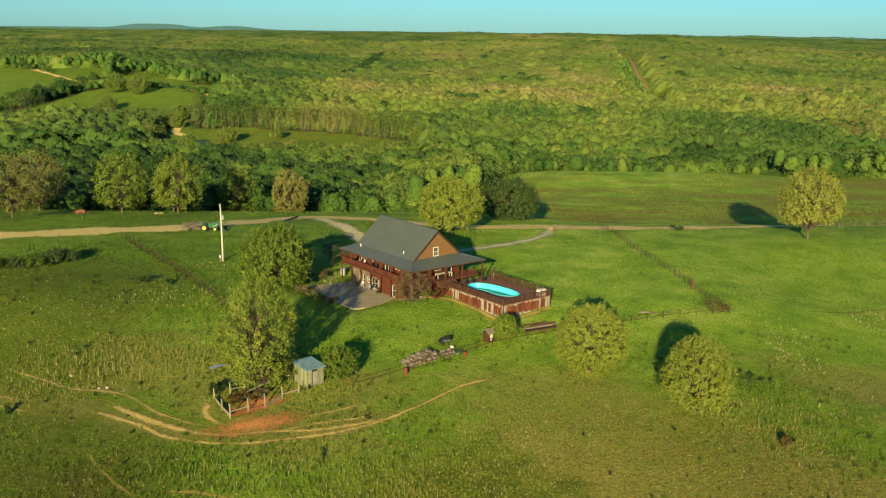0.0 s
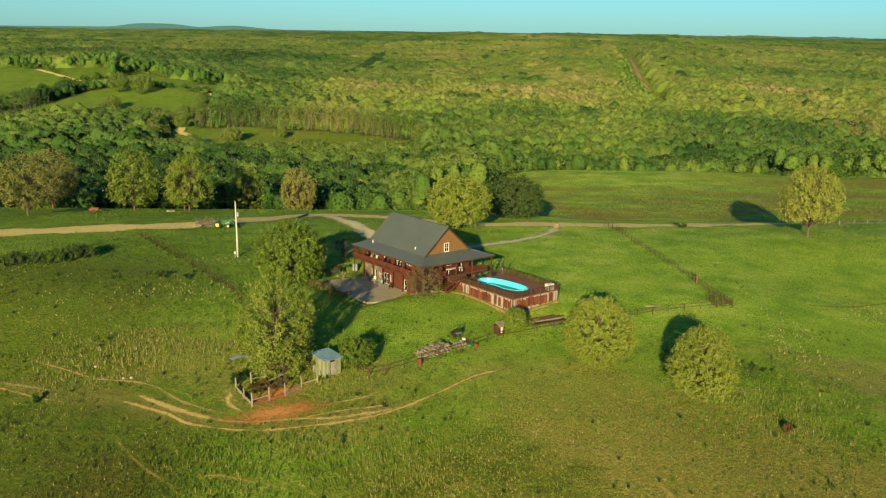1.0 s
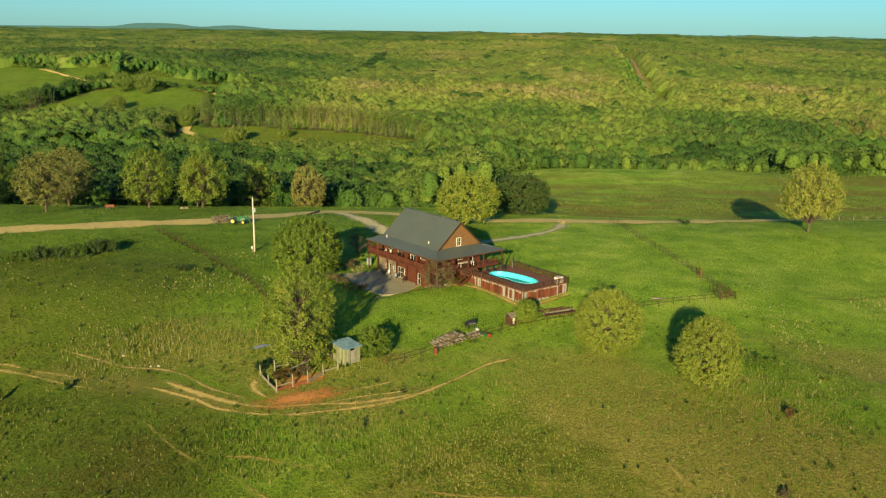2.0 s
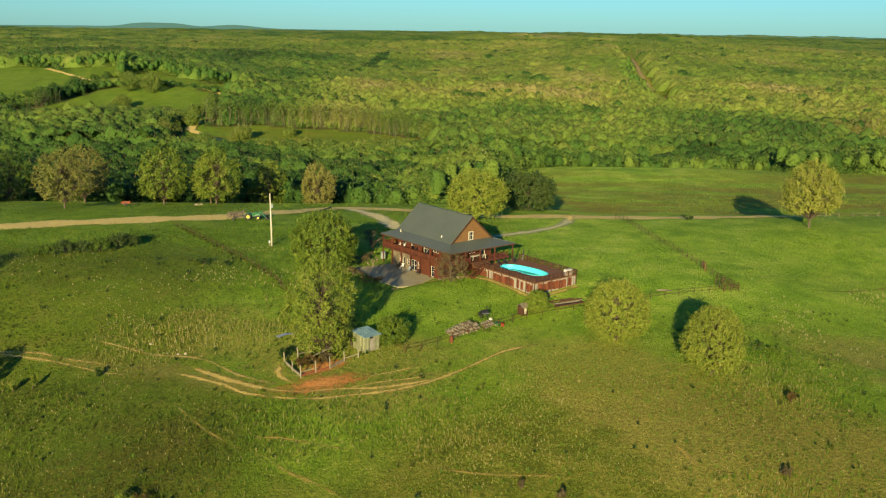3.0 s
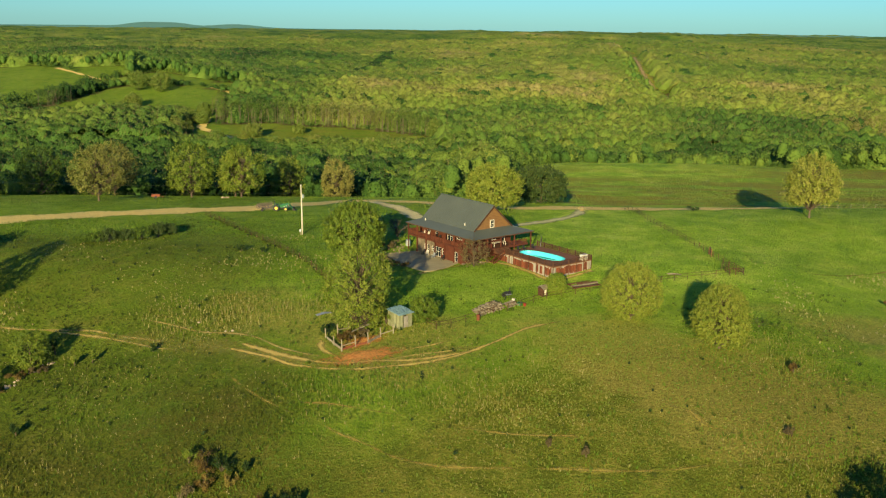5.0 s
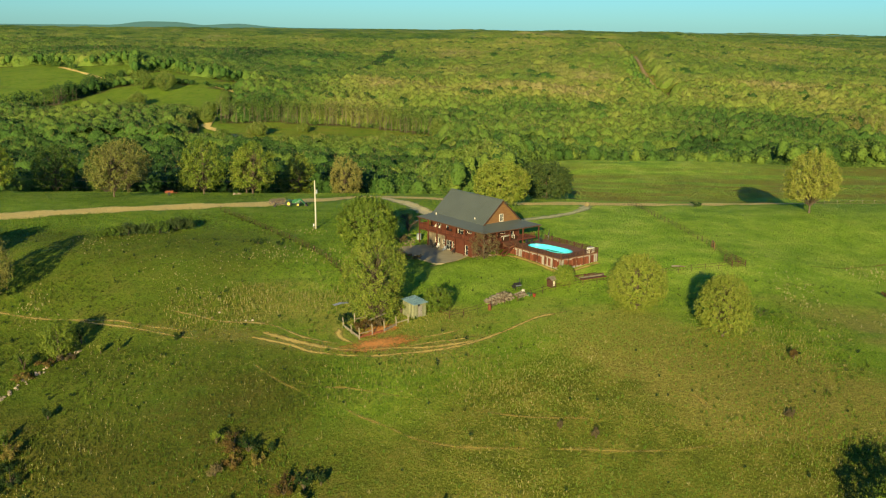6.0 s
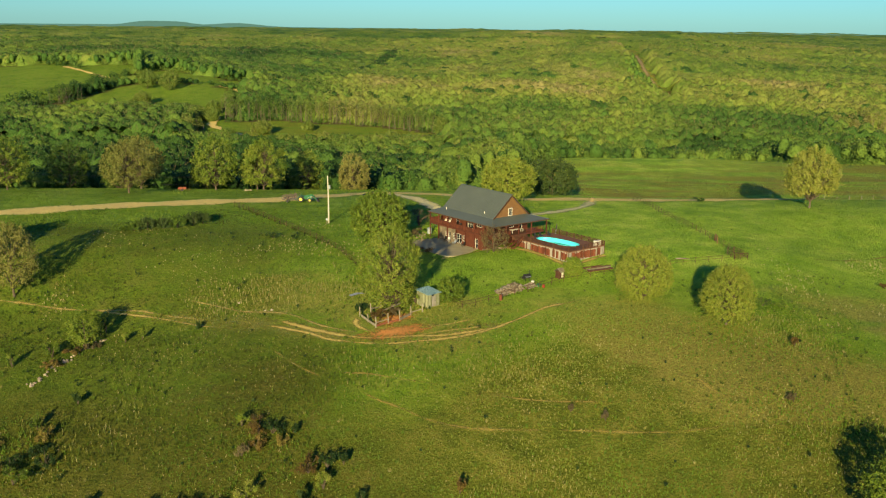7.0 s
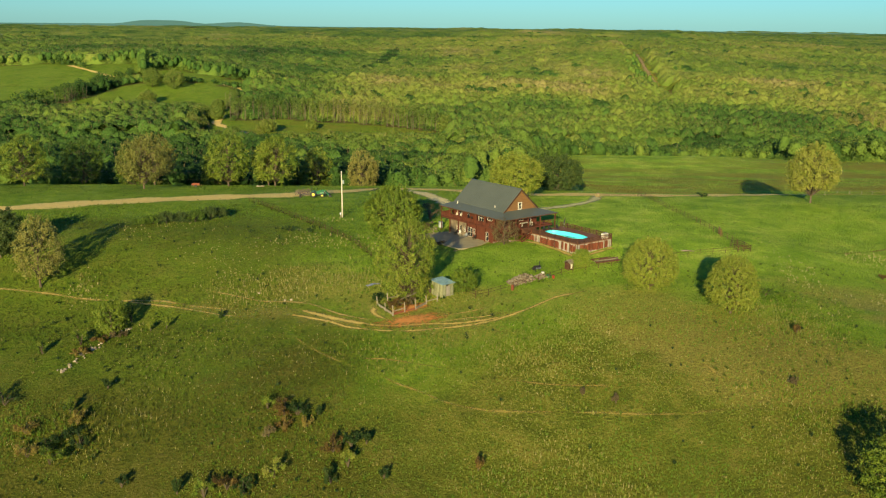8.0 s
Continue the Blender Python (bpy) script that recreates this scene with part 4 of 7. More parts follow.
TRACKS = [o for o in scene.objects if o.name.startswith(("gravel_road", "driveway", "farm_track", "bare_")) and "thin" not in o["label"]]


def bare(x, y):
    """Where no grass grows: buildings, patio, roads and worn ruts."""
    u, v = house_plan(x, y)
    off = (u > -18) & (u < 3) & (v > -7) & (v < 7) | (u > 2.8) & (u < 18.2) & (v > -0.8) & (v < 10) | (u > -16) & (u < 2) & (v > -17.6) & (v < -5)
    cell = set()
    near = [(i, j) for i in (-1, 0, 1) for j in (-1, 0, 1)]
    for o in TRACKS:
        me = o.data
        co, ed = np.empty(len(me.vertices) * 3, np.float32), np.empty(len(me.vertices), np.float32)
        me.vertices.foreach_get("co", co)
        me.attributes["edge"].data.foreach_get("value", ed)
        co = np.round(co.reshape(-1, 3)[ed < 0.66][:, :2] / 0.5).astype(int)
        wide = o.name.startswith(("gravel_road", "driveway"))
        for i, j in near if wide else near[4:5]:
            cell |= set(map(tuple, (co + (i, j)).tolist()))
    key = np.round(np.stack([x, y], -1) / 0.5).astype(int)
    return off | np.fromiter((tuple(k) in cell for k in key.tolist()), bool, len(key))


def blades(name, label, x0, x1, y0, y1, per, tall, wide, seed, category="grass", tone=None, keep=None, spread=0.5):
    """Tufts of three leaning blades, strewn over a stretch of land."""
    r = np.random.default_rng(seed)
    n = int((x1 - x0) * (y1 - y0) * per)
    x, y = r.uniform(x0, x1, n), r.uniform(y0, y1, n)
    ok = ~bare(x, y) & ~wooded(x, y) & (np.abs(x + 8) < 30 + 0.52 * (y + 40))
    if keep is not None:
        ok &= keep(x, y, r)
    x, y = x[ok], y[ok]
    n = len(x)
    u, v = house_plan(x, y)
    lawn = (1 - s01((np.hypot((u - 2) / 1.4, v) - 24) / 10)) * (y > 134)
    rank = np.clip(0.55 + 0.5 * wave(x, y, 16, 91) + 0.25 * r.normal(size=n), 0.25, 1.8)
    mown_lit = s01((x - 6) / 22) * s01((y - 98) / 45)
    h = tall * rank * (1 - 0.55 * np.maximum(lawn, mown_lit))
    a = r.uniform(0, 2 * math.pi, (n, 1)) + np.array([0, 2.1, 4.2]) + r.normal(size=(n, 3)) * 0.3
    out = np.stack([np.cos(a), np.sin(a)], -1)
    side = np.stack([-out[..., 1], out[..., 0]], -1)
    base = np.stack([x, y], -1)[:, None] + out * wide * 0.25
    w = wide * r.uniform(0.6, 1.2, (n, 3, 1)) * 0.5
    z0 = ground(x, y)[:, None]
    hh = h[:, None] * r.uniform(0.7, 1.25, (n, 3))
    tip = base + out * hh[..., None] * spread
    low = np.broadcast_to(z0 - 0.03, hh.shape)
    v3 = np.stack([np.dstack([base - side * w, low]), np.dstack([base + side * w, low]), np.dstack([tip, z0 + hh])], 2).reshape(-1, 3)
    if tone is None:
        # The left slope's dimming goes into the blade tint too.
        t = 0.36 + 0.22 * np.clip(1 - s01((y - 92 - 12 * wave(x, y, 40, 21)) / 34), 0, 1) + 0.15 * wave(x, y, 14, 92) + 0.13 * wave(x, y, 45, 93) + 0.09 * r.normal(size=n) - 0.04 * lawn - 0.29 * s01((-x - 24 + 18 * (1 - s01((y - 112) / 25))) / 28) * (1 - s01((y - 176) / 22)) - 0.10 * (1 - s01((y - 78) / 26)) + 0.10 * mown_lit - 0.10 * np.exp(-((x + 40) / 15) ** 2 - ((y - 104) / 15) ** 2)
    else:
        t = np.clip(r.normal(tone, 0.08, n), 0, 1)
    me = big_mesh(name, v3, np.arange(len(v3)).reshape(-1, 3), BLADES, False, tint=np.repeat(np.clip(t, 0, 1), 9))
    return tagged(new(name, me), label, category, kind="stuff")


def clustered(size, seed, bar):
    return lambda x, y, r: (wave(x, y, size, seed) + 0.35 * r.normal(size=len(x))) > bar


def tussocks(name, label, x0, x1, y0, y1, per, tall, seed, tone, keep, blades_each=12):
    """Coarse tufts that stand out of the turf: spreading fans of long blades."""
    r = np.random.default_rng(seed)
    n = int((x1 - x0) * (y1 - y0) * per)
    x, y = r.uniform(x0, x1, n), r.uniform(y0, y1, n)
    ok = ~bare(x, y) & ~wooded(x, y) & (np.abs(x + 8) < 30 + 0.52 * (y + 40)) & keep(x, y, r)
    x, y = x[ok], y[ok]
    n = len(x)
    big = tall * r.uniform(0.55, 1.3, n)
    a = r.uniform(0, 2 * math.pi, (n, blades_each))
    out = np.stack([np.cos(a), np.sin(a)], -1)
    side = np.stack([-out[..., 1], out[..., 0]], -1)
    lean = r.uniform(0.2, 1.0, (n, blades_each, 1))
    base = np.stack([x, y], -1)[:, None] + out * big[:, None, None] * 0.25 * lean
    w = 0.07 * big[:, None, None] * r.uniform(0.7, 1.4, (n, blades_each, 1)) + 0.02
    z0 = np.broadcast_to(ground(x, y)[:, None] - 0.03, a.shape)
    hh = big[:, None] * r.uniform(0.6, 1.1, a.shape) * (1.1 - 0.45 * lean[..., 0])
    tip = base + out * big[:, None, None] * lean * 0.6
    v3 = np.stack([np.dstack([base - side * w, z0]), np.dstack([base + side * w, z0]), np.dstack([tip, z0 + hh])], 2).reshape(-1, 3)
    t = np.repeat(np.clip(tone + 0.12 * r.normal(size=n), 0, 1), blades_each * 3)
    return tagged(new(name, big_mesh(name, v3, np.arange(len(v3)).reshape(-1, 3), BLADES, False, tint=t)), label, "grass", kind="stuff")


blades("meadow_grass", "rough spring grass on the slope, green and straw", -110, 60, 74, 132, 4.0, 0.34, 0.20, 101)
blades("pasture_grass", "fresh green pasture grass", -130, 130, 132, 205, 2.6, 0.26, 0.25, 102)
blades("pasture_grass", "green pasture grass beside the gravel road", -170, 170, 205, 310, 1.3, 0.16, 0.32, 103)
blades("knoll_grass", "green grass over the knoll", 20, 215, 250, 460, 0.4, 0.3, 0.6, 104)


tussocks("tussocks", "coarse dark green tufts in the rough pasture", -110, 70, 74, 150, 0.22, 0.60, 131, 0.16, clustered(13, 132, -0.15))
tussocks("tussocks", "olive and straw-coloured tufts over the slope", -100, 70, 74, 128, 0.24, 0.55, 133, 0.66, lambda x, y, r: (wave(x, y, 16, 134) + 0.35 * r.normal(size=len(x)) > 0) & (r.random(len(x)) < 0.25 + 0.75 * s01((x + 30) / 20)))
tussocks("tussocks", "green tufts scattered over the pasture", -120, 120, 128, 215, 0.05, 0.45, 135, 0.20, clustered(20, 136, 0.0))
def along_wire(x, y, r):
    """Close to the wire fence across the pasture."""
    return np.abs(x - np.interp(y, (152, 162.3, 172.2, 183.9, 194.4, 209.7), (-26.5, -30.9, -36.8, -44.1, -51.1, -60.5))) < 0.4


# Near-black tint: fence-line weeds with the fence shadow put into their colour.
tussocks("fence_line_grass", "unmown grass along the wire fence, darkened for its shadow", -62, -25, 152, 209, 5.0, 0.42, 137, 0.02, along_wire)
blades("seed_heads", "pale straw seed heads in the rough grass", -110, 70, 74, 135, 2.6, 0.62, 0.085, 105, "weeds", 0.80, lambda x, y, r: (wave(x, y, 11, 110) + 0.35 * r.normal(size=len(x)) > 0.3) & (r.random(len(x)) < 0.35 + 0.65 * s01((x + 30) / 20)), 0.16)
blades("seed_heads", "tan dry stalks in drifts on the hillside", -66, -24, 126, 156, 4.2, 0.75, 0.085, 108, "weeds", 0.84, lambda x, y, r: (np.hypot((x + 41) / 15, (y - 140) / 12) + 0.35 * wave(x, y, 9, 113) + 0.2 * r.normal(size=len(x))) < 0.85, 0.14)
blades("daisies", "small white and yellow flowers dotted over the slope", -80, 70, 76, 132, 0.45, 0.30, 0.13, 109, "flowers", 0.98, clustered(18, 114, -0.1), 0.5)
blades("wildflowers", "pale yellow wildflowers in loose drifts", -85, -25, 138, 186, 1.1, 0.42, 0.19, 106, "flowers", 0.97, clustered(14, 111, 0.45), 0.4)
blades("wildflowers", "pale yellow wildflowers on the open field", 46, 112, 118, 190, 1.4, 0.95, 0.19, 107, "flowers", 0.97, lambda x, y, r: (wave(x, y, 11, 112) + 0.35 * r.normal(size=len(x)) > 0.42) & (y < 166) & (x > 54), 0.35)


# ---- builder for made things ----
class Geo:
    """Collects solids of one part."""

    def __init__(self):
        self.v, self.f = [], []

    def solid(self, verts, faces):
        n = len(self.v)
        self.v += [tuple(map(float, p)) for p in verts]
        self.f += [tuple(n + i for i in q) for q in faces]
        return self

    def box(self, x0, x1, y0, y1, z0, z1):
        p = [(x, y, z) for z in (z0, z1) for y in (y0, y1) for x in (x0, x1)]
        return self.solid(p, [(0, 2, 3, 1), (4, 5, 7, 6), (0, 1, 5, 4), (2, 6, 7, 3), (0, 4, 6, 2), (1, 3, 7, 5)])

    def beam(self, a, b, w, h=None, up=(0, 0, 1)):
        """A squared bar from a to b."""
        a, b, h = Vector(a), Vector(b), h or w
        d = (b - a).normalized()
        s = d.cross(Vector(up))
        s = s.normalized() if s.length > 1e-4 else Vector((1, 0, 0))
        t = s.cross(d)
        p = [q + s * i * w / 2 + t * j * h / 2 for q in (a, b) for j in (-1, 1) for i in (-1, 1)]
        return self.solid(p, [(0, 1, 3, 2), (4, 6, 7, 5), (0, 4, 5, 1), (2, 3, 7, 6), (0, 2, 6, 4), (1, 5, 7, 3)])

    def rod(self, path, r, sides=8):
        path = np.array(path, float)
        if len(path) == 2:
            path = np.array([path[0], (path[0] + path[1]) / 2, path[1]])
        v, f = tube(path, np.broadcast_to(np.asarray(r, float), (len(path),)), sides)
        n = len(v)
        return self.solid(v, [tuple(q) for q in f] + [tuple(range(sides))[::-1], tuple(range(n - sides, n))])

    def slab(self, corners, thick):
        """A plate of that thickness under its corners."""
        c = [Vector(p) for p in corners]
        k = len(c)
        return self.solid(c + [p - Vector((0, 0, thick)) for p in c], [tuple(range(k)), tuple(range(2 * k - 1, k - 1, -1))] + [(i, i + k, (i + 1) % k + k, (i + 1) % k) for i in range(k)])

    def wheel(self, at, axis, r, w, sides=18, hub=0.0):
        """A tyre or disc with rounded shoulders round an axis."""
        a = Vector(axis).normalized()
        s = a.cross(Vector((0, 0, 1))).normalized()
        t = s.cross(a)
        rings = [(-w / 2, max(hub, 0.01)), (-w / 2, r * 0.86), (-w * 0.32, r), (w * 0.32, r), (w / 2, r * 0.86), (w / 2, max(hub, 0.01))]
        p = [Vector(at) + a * d + (s * math.cos(k) + t * math.sin(k)) * q for d, q in rings for k in (i * 2 * math.pi / sides for i in range(sides))]
        f = [(j * sides + i, j * sides + (i + 1) % sides, (j + 1) * sides + (i + 1) % sides, (j + 1) * sides + i) for j in range(5) for i in range(sides)]
        return self.solid(p, f)

    def mesh(self, name, material, smooth=False):
        me = bpy.data.meshes.new(name)
        me.from_pydata(self.v, [], self.f)
        bm = bmesh.new()
        bm.from_mesh(me)
        bmesh.ops.recalc_face_normals(bm, faces=bm.faces)
        bm.to_mesh(me)
        bm.free()
        if smooth:
            me.polygons.foreach_set("use_smooth", [True] * len(me.polygons))
        me.materials.append(material)
        return me

    def part(self, name, material, parent=None, label="", smooth=False):
        return child(name, self.mesh(name, material, smooth), parent, label)


def empty(name, at, turn=0.0, label="", category="", group="", sink=0.0):
    """The base of a thing; at: a place on the land, or a place with its height."""
    ob = new(name)
    z = at[2] if len(at) > 2 else float(ground(*at)) - sink
    ob.matrix_world = pose(at[0], at[1], z, 0, 0, turn)
    return tagged(ob, label, category, group)


def shared(name, me, parent, m, label=""):
    """One more piece on a mesh that others use."""
    ob = child(name, me, parent, label)
    ob.matrix_local = m
    return ob


def wall(name, parent, material, a, b, z0, z1, thick, holes, label=""):
    """An upright wall from a to b in plan, with holes (from, to, bottom, top) cut right through."""
    a, b = np.array(a, float), np.array(b, float)
    length = np.linalg.norm(b - a)
    d = (b - a) / length
    nrm = np.array([-d[1], d[0]]) * thick / 2
    xs = sorted({0.0, float(length), *[h[0] for h in holes], *[h[1] for h in holes]})
    zs = sorted({z0, z1, *[h[2] for h in holes], *[h[3] for h in holes]})
    g = Geo()
    for x0, x1 in zip(xs, xs[1:]):
        for q0, q1 in zip(zs, zs[1:]):
            if any(h[0] <= x0 and x1 <= h[1] and h[2] <= q0 and q1 <= h[3] for h in holes):
                continue
            p = [a + d * x0 - nrm, a + d * x1 - nrm, a + d * x1 + nrm, a + d * x0 + nrm]
            g.solid([(*k, q0) for k in p] + [(*k, q1) for k in p], [(0, 3, 2, 1), (4, 5, 6, 7), (0, 1, 5, 4), (1, 2, 6, 5), (2, 3, 7, 6), (3, 0, 4, 7)])
    return g.part(name, material, parent, label)


def window(parent, at, axis, w, h, label="", rows=2, cols=2, name="window", frame_mat=None):
    """A window in an opening: at is its middle, axis runs along the wall. Frame, bars and a pane a little behind."""
    ax = Vector((*axis, 0)).normalized()
    out = Vector((ax.y, -ax.x, 0))
    c = Vector(at)
    g = Geo()
    for s in (-1, 1):
        g.beam(c + ax * s * w / 2 - Vector((0, 0, h / 2 + 0.06)), c + ax * s * w / 2 + Vector((0, 0, h / 2 + 0.06)), 0.12, 0.2, up=out)
        g.beam(c - ax * w / 2 + Vector((0, 0, s * h / 2)), c + ax * w / 2 + Vector((0, 0, s * h / 2)), 0.2, 0.12)
    for k in range(1, cols):
        q = c + ax * (k / cols - 0.5) * w
        g.beam(q - Vector((0, 0, h / 2)), q + Vector((0, 0, h / 2)), 0.05, 0.08, up=out)
    for k in range(1, rows):
        q = c + Vector((0, 0, (k / rows - 0.5) * h))
        g.beam(q - ax * w / 2, q + ax * w / 2, 0.08, 0.05)
    fr = g.part(name, frame_mat or WHITE, parent, label)
    Geo().beam(c - ax * w / 2, c + ax * w / 2, 0.03, h).part("pane", GLASS, fr)
    return fr


# ---- the farmhouse: x along its ridge towards the pool, y to its back ----
house = empty("farmhouse", (5.2, 167.9, 0.4), -53.5, "two-storey red-stained timber farmhouse with grey metal roof and wrap-around porch", "house")
XL, XR, YF, YB = -16.0, 0.0, -5.0, 5.0
FLOOR, PLATE, RIDGE = 2.5, 5.9, 10.4
EX0, EX1, EY, EZ = -18.9, 3.2, 7.5, 4.9
EY_END = 8.5      # the porch roof runs on past the back wall at the pool end
YL, BASE = -6.5, -0.8      # the ground floor stands out under the porch, its floor at the sunken patio
lower = [(2.5, 3.3, 0.05, 1.15), (3.5, 4.3, -0.78, 1.25), (5.0, 6.0, -0.05, 1.15), (6.3, 8.0, -0.78, 1.28), (8.35, 9.2, -0.1, 1.2), (12.5, 13.4, -0.78, 1.22)]
upper = [(0.8, 1.5, 3.3, 4.6), (1.7, 2.6, 3.3, 4.6), (4.3, 5.2, 3.3, 4.6), (8.2, 10.0, 2.55, 4.65), (11.2, 12.8, 3.4, 4.5)]
wall("lower_front_wall", house, RED_WOOD, (XL + 6.1, YL), (XR, YL), -1.6, FLOOR - 0.23, 0.25, [(a - 6.1, b - 6.1, c, d) for a, b, c, d in lower if a > 6.1], "dark red board wall of the ground floor")
wall("stone_wall", house, STONE, (XL, YL), (XL + 6.1, YL), -1.6, FLOOR - 0.23, 0.45, [h for h in lower if h[1] < 6.1], "tan field-stone wall of the ground floor")
wall("lower_side_wall", house, STONE, (XL + 0.12, YL + 0.23), (XL + 0.12, YF - 0.13), -1.6, FLOOR - 0.23, 0.25, [])
wall("lower_side_wall", house, RED_WOOD, (XR - 0.12, YL + 0.13), (XR - 0.12, YF - 0.13), -1.6, FLOOR - 0.23, 0.25, [])
wall("upper_front_wall", house, RED_WOOD, (XL, YF), (XR, YF), FLOOR - 0.1, PLATE, 0.25, upper)
wall("back_wall", house, RED_WOOD, (XL, YB), (XR, YB), -1.6, PLATE, 0.25, [(3, 4.2, 3.3, 4.6), (9, 10.2, 3.3, 4.6)])
wall("pool_end_wall", house, RED_WOOD, (XR - 0.12, YF + 0.13), (XR - 0.12, YB - 0.13), -1.6, PLATE, 0.25, [(4.6, 6.0, 3.4, 4.6), (7.4, 8.4, 2.55, 4.6)])
wall("far_end_wall", house, RED_WOOD, (XL + 0.12, YF + 0.13), (XL + 0.12, YB - 0.13), -1.6, PLATE, 0.25, [(4, 5.2, 3.3, 4.6)])
for a, b, c, d in lower:
    m = ((a + b) / 2 + XL, YL, (c + d) / 2)
    if d - c > 1.6:
        window(house, m, (1, 0), b - a, d - c, "white door with a glazed upper half", 2, 2 if b - a > 1.2 else 1, "door")
    else:
        window(house, m, (1, 0), b - a, d - c, "white-framed ground-floor window")
for a, b, c, d in upper:
    window(house, ((a + b) / 2 + XL, YF, (c + d) / 2), (1, 0), b - a, d - c, "white-framed upper window", 2, 2 if b - a > 0.8 else 1)
for x in (3.6, 9.6):
    window(house, (XL + x, YB, 3.95), (1, 0), 1.2, 1.3)
window(house, (XL + 0.12, 0, 3.95), (0, 1), 1.2, 1.3)
window(house, (XR - 0.12, 0.4, 4.0), (0, 1), 1.4, 1.2, "white-framed porch window")
window(house, (XR - 0.12, 3.0, 3.58), (0, 1), 1.0, 2.05, "white porch door", 2, 1, "door")
# curtains behind the large windows
for x, w in ((9.1, 1.6), (7.15, 1.5)):
    g = Geo()
    for k in range(9):
        q = XL + x - w / 2 + w * k / 9
        g.box(q, q + w / 12, (YF if x > 8 else YL) + 0.08 + 0.04 * (k % 2), (YF if x > 8 else YL) + 0.11 + 0.04 * (k % 2), (2.6 if x > 8 else -0.7), (4.6 if x > 8 else 1.2))
    g.part("curtain", WHITE, house, "pale curtain behind the glass")
Geo().box(XL + 0.3, XR - 0.3, YF + 0.3, YB - 0.3, FLOOR - 0.25, FLOOR).part("upper_floor", BROWN, house)


def gable(x, hole, label):
    """The boarded triangle under the roof, as overlapping boards with a hole for the window."""
    board = None
    z, k = PLATE, 0
    while z < RIDGE - 0.25:
        top = min(z + 0.24, RIDGE - 0.05)
        half = (RIDGE - z) / (RIDGE - PLATE) * 5.0 - 0.05
        spans = [(-half, half)]
        if hole and z + 0.12 > hole[1] - hole[3] / 2 and z < hole[1] + hole[3] / 2 - 0.1:
            spans = [(-half, hole[0] - hole[2] / 2), (hole[0] + hole[2] / 2, half)]
        for a, b in spans:
            if b - a < 0.1:
                continue
            h2 = (RIDGE - top) / (RIDGE - PLATE) * 5.0 - 0.05
            at, bt = max(a, -h2), min(b, h2)
            s = 1 if x > XL + 5 else -1
            g = Geo().solid([(x, a, z), (x, b, z), (x, bt, top), (x, at, top), (x + s * 0.09, a, z), (x + s * 0.09, b, z), (x + s * 0.04, bt, top), (x + s * 0.04, at, top)],
                [(0, 1, 2, 3), (7, 6, 5, 4), (0, 4, 5, 1), (1, 5, 6, 2), (2, 6, 7, 3), (3, 7, 4, 0)])
            g.part("siding_board", CEDAR, board or house, label if board is None else "")
        z, k = top, k + 1


gable(XR - 0.12, (0.0, 6.8, 0.95, 1.5), "orange-brown cedar siding board")
gable(XL + 0.12, None, "orange-brown cedar siding board")
window(house, (XR - 0.04, 0.0, 6.8), (0, 1), 0.95, 1.5, "white gable window of two sashes", 2, 2)

# roof: steep main slopes, a flatter skirt over the porch on all sides
TH = 0.16
for s, nm in ((-1, "front"), (1, "back")):
    rx0, rx1 = XL - 0.45, XR + 0.45
    Geo().slab([(rx0, 0, RIDGE + 0.12), (rx1, 0, RIDGE + 0.12), (rx1, s * 5.15, PLATE + 0.02), (rx0, s * 5.15, PLATE + 0.02)], TH).part("main_roof", ROOF, house, "dark grey metal roof slope")
    Geo().slab([(XL - 0.2, s * 5.0, PLATE + 0.04), (XR + 0.2, s * 5.0, PLATE + 0.04), (EX1, EY_END if s > 0 else -EY, EZ), (EX0, s * EY, EZ)], TH).part("porch_roof", ROOF, house, "dark grey metal porch roof")
Geo().slab([(XR, -5.0, PLATE + 0.03), (XR, 5.0, PLATE + 0.03), (EX1, EY_END, EZ - 0.01), (EX1, -EY, EZ - 0.01)], TH).part("porch_roof", ROOF, house)
Geo().slab([(XL, -5.0, PLATE + 0.03), (XL, 5.0, PLATE + 0.03), (EX0, EY, EZ - 0.01), (EX0, -EY, EZ - 0.01)], TH).part("porch_roof", ROOF, house)
Geo().beam((XL - 0.45, 0, RIDGE + 0.14), (XR + 0.45, 0, RIDGE + 0.14), 0.4, 0.08).part("ridge_cap", ROOF, house)
for s in (-1, 1):
    Geo().beam((XR + 0.45, 0, RIDGE - 0.05), (XR + 0.45, s * 5.15, PLATE - 0.15), 0.06, 0.24).part("barge_board", BROWN, house)
    Geo().beam((XL - 0.45, 0, RIDGE - 0.05), (XL - 0.45, s * 5.15, PLATE - 0.15), 0.06, 0.24).part("barge_board", BROWN, house)
for a, b in (((EX0, -EY), (EX1, -EY)), ((EX0, EY), (EX1, EY_END)), ((EX1, -EY), (EX1, EY_END)), ((EX0, -EY), (EX0, EY))):
    Geo().beam((*a, EZ - 0.13), (*b, EZ - 0.13), 0.05, 0.2).part("fascia", BROWN, house)
# standing seams on the front slopes
rib = Geo()
for k in range(28):
    x = XL - 0.3 + k * 0.6
    rib.beam((x, -0.1, RIDGE + 0.06), (x, -5.1, PLATE + 0.08), 0.05, 0.05)
rib.part("roof_seams", ROOF, house)
for u, v, z in ((-14.6, -5.6, 5.85), (-3.1, -4.5, 6.55)):
    Geo().rod([(u, v, z - 0.2), (u, v, z + 0.35)], 0.10).part("roof_vent", WHITE, house, "small white vent pipe on the roof")

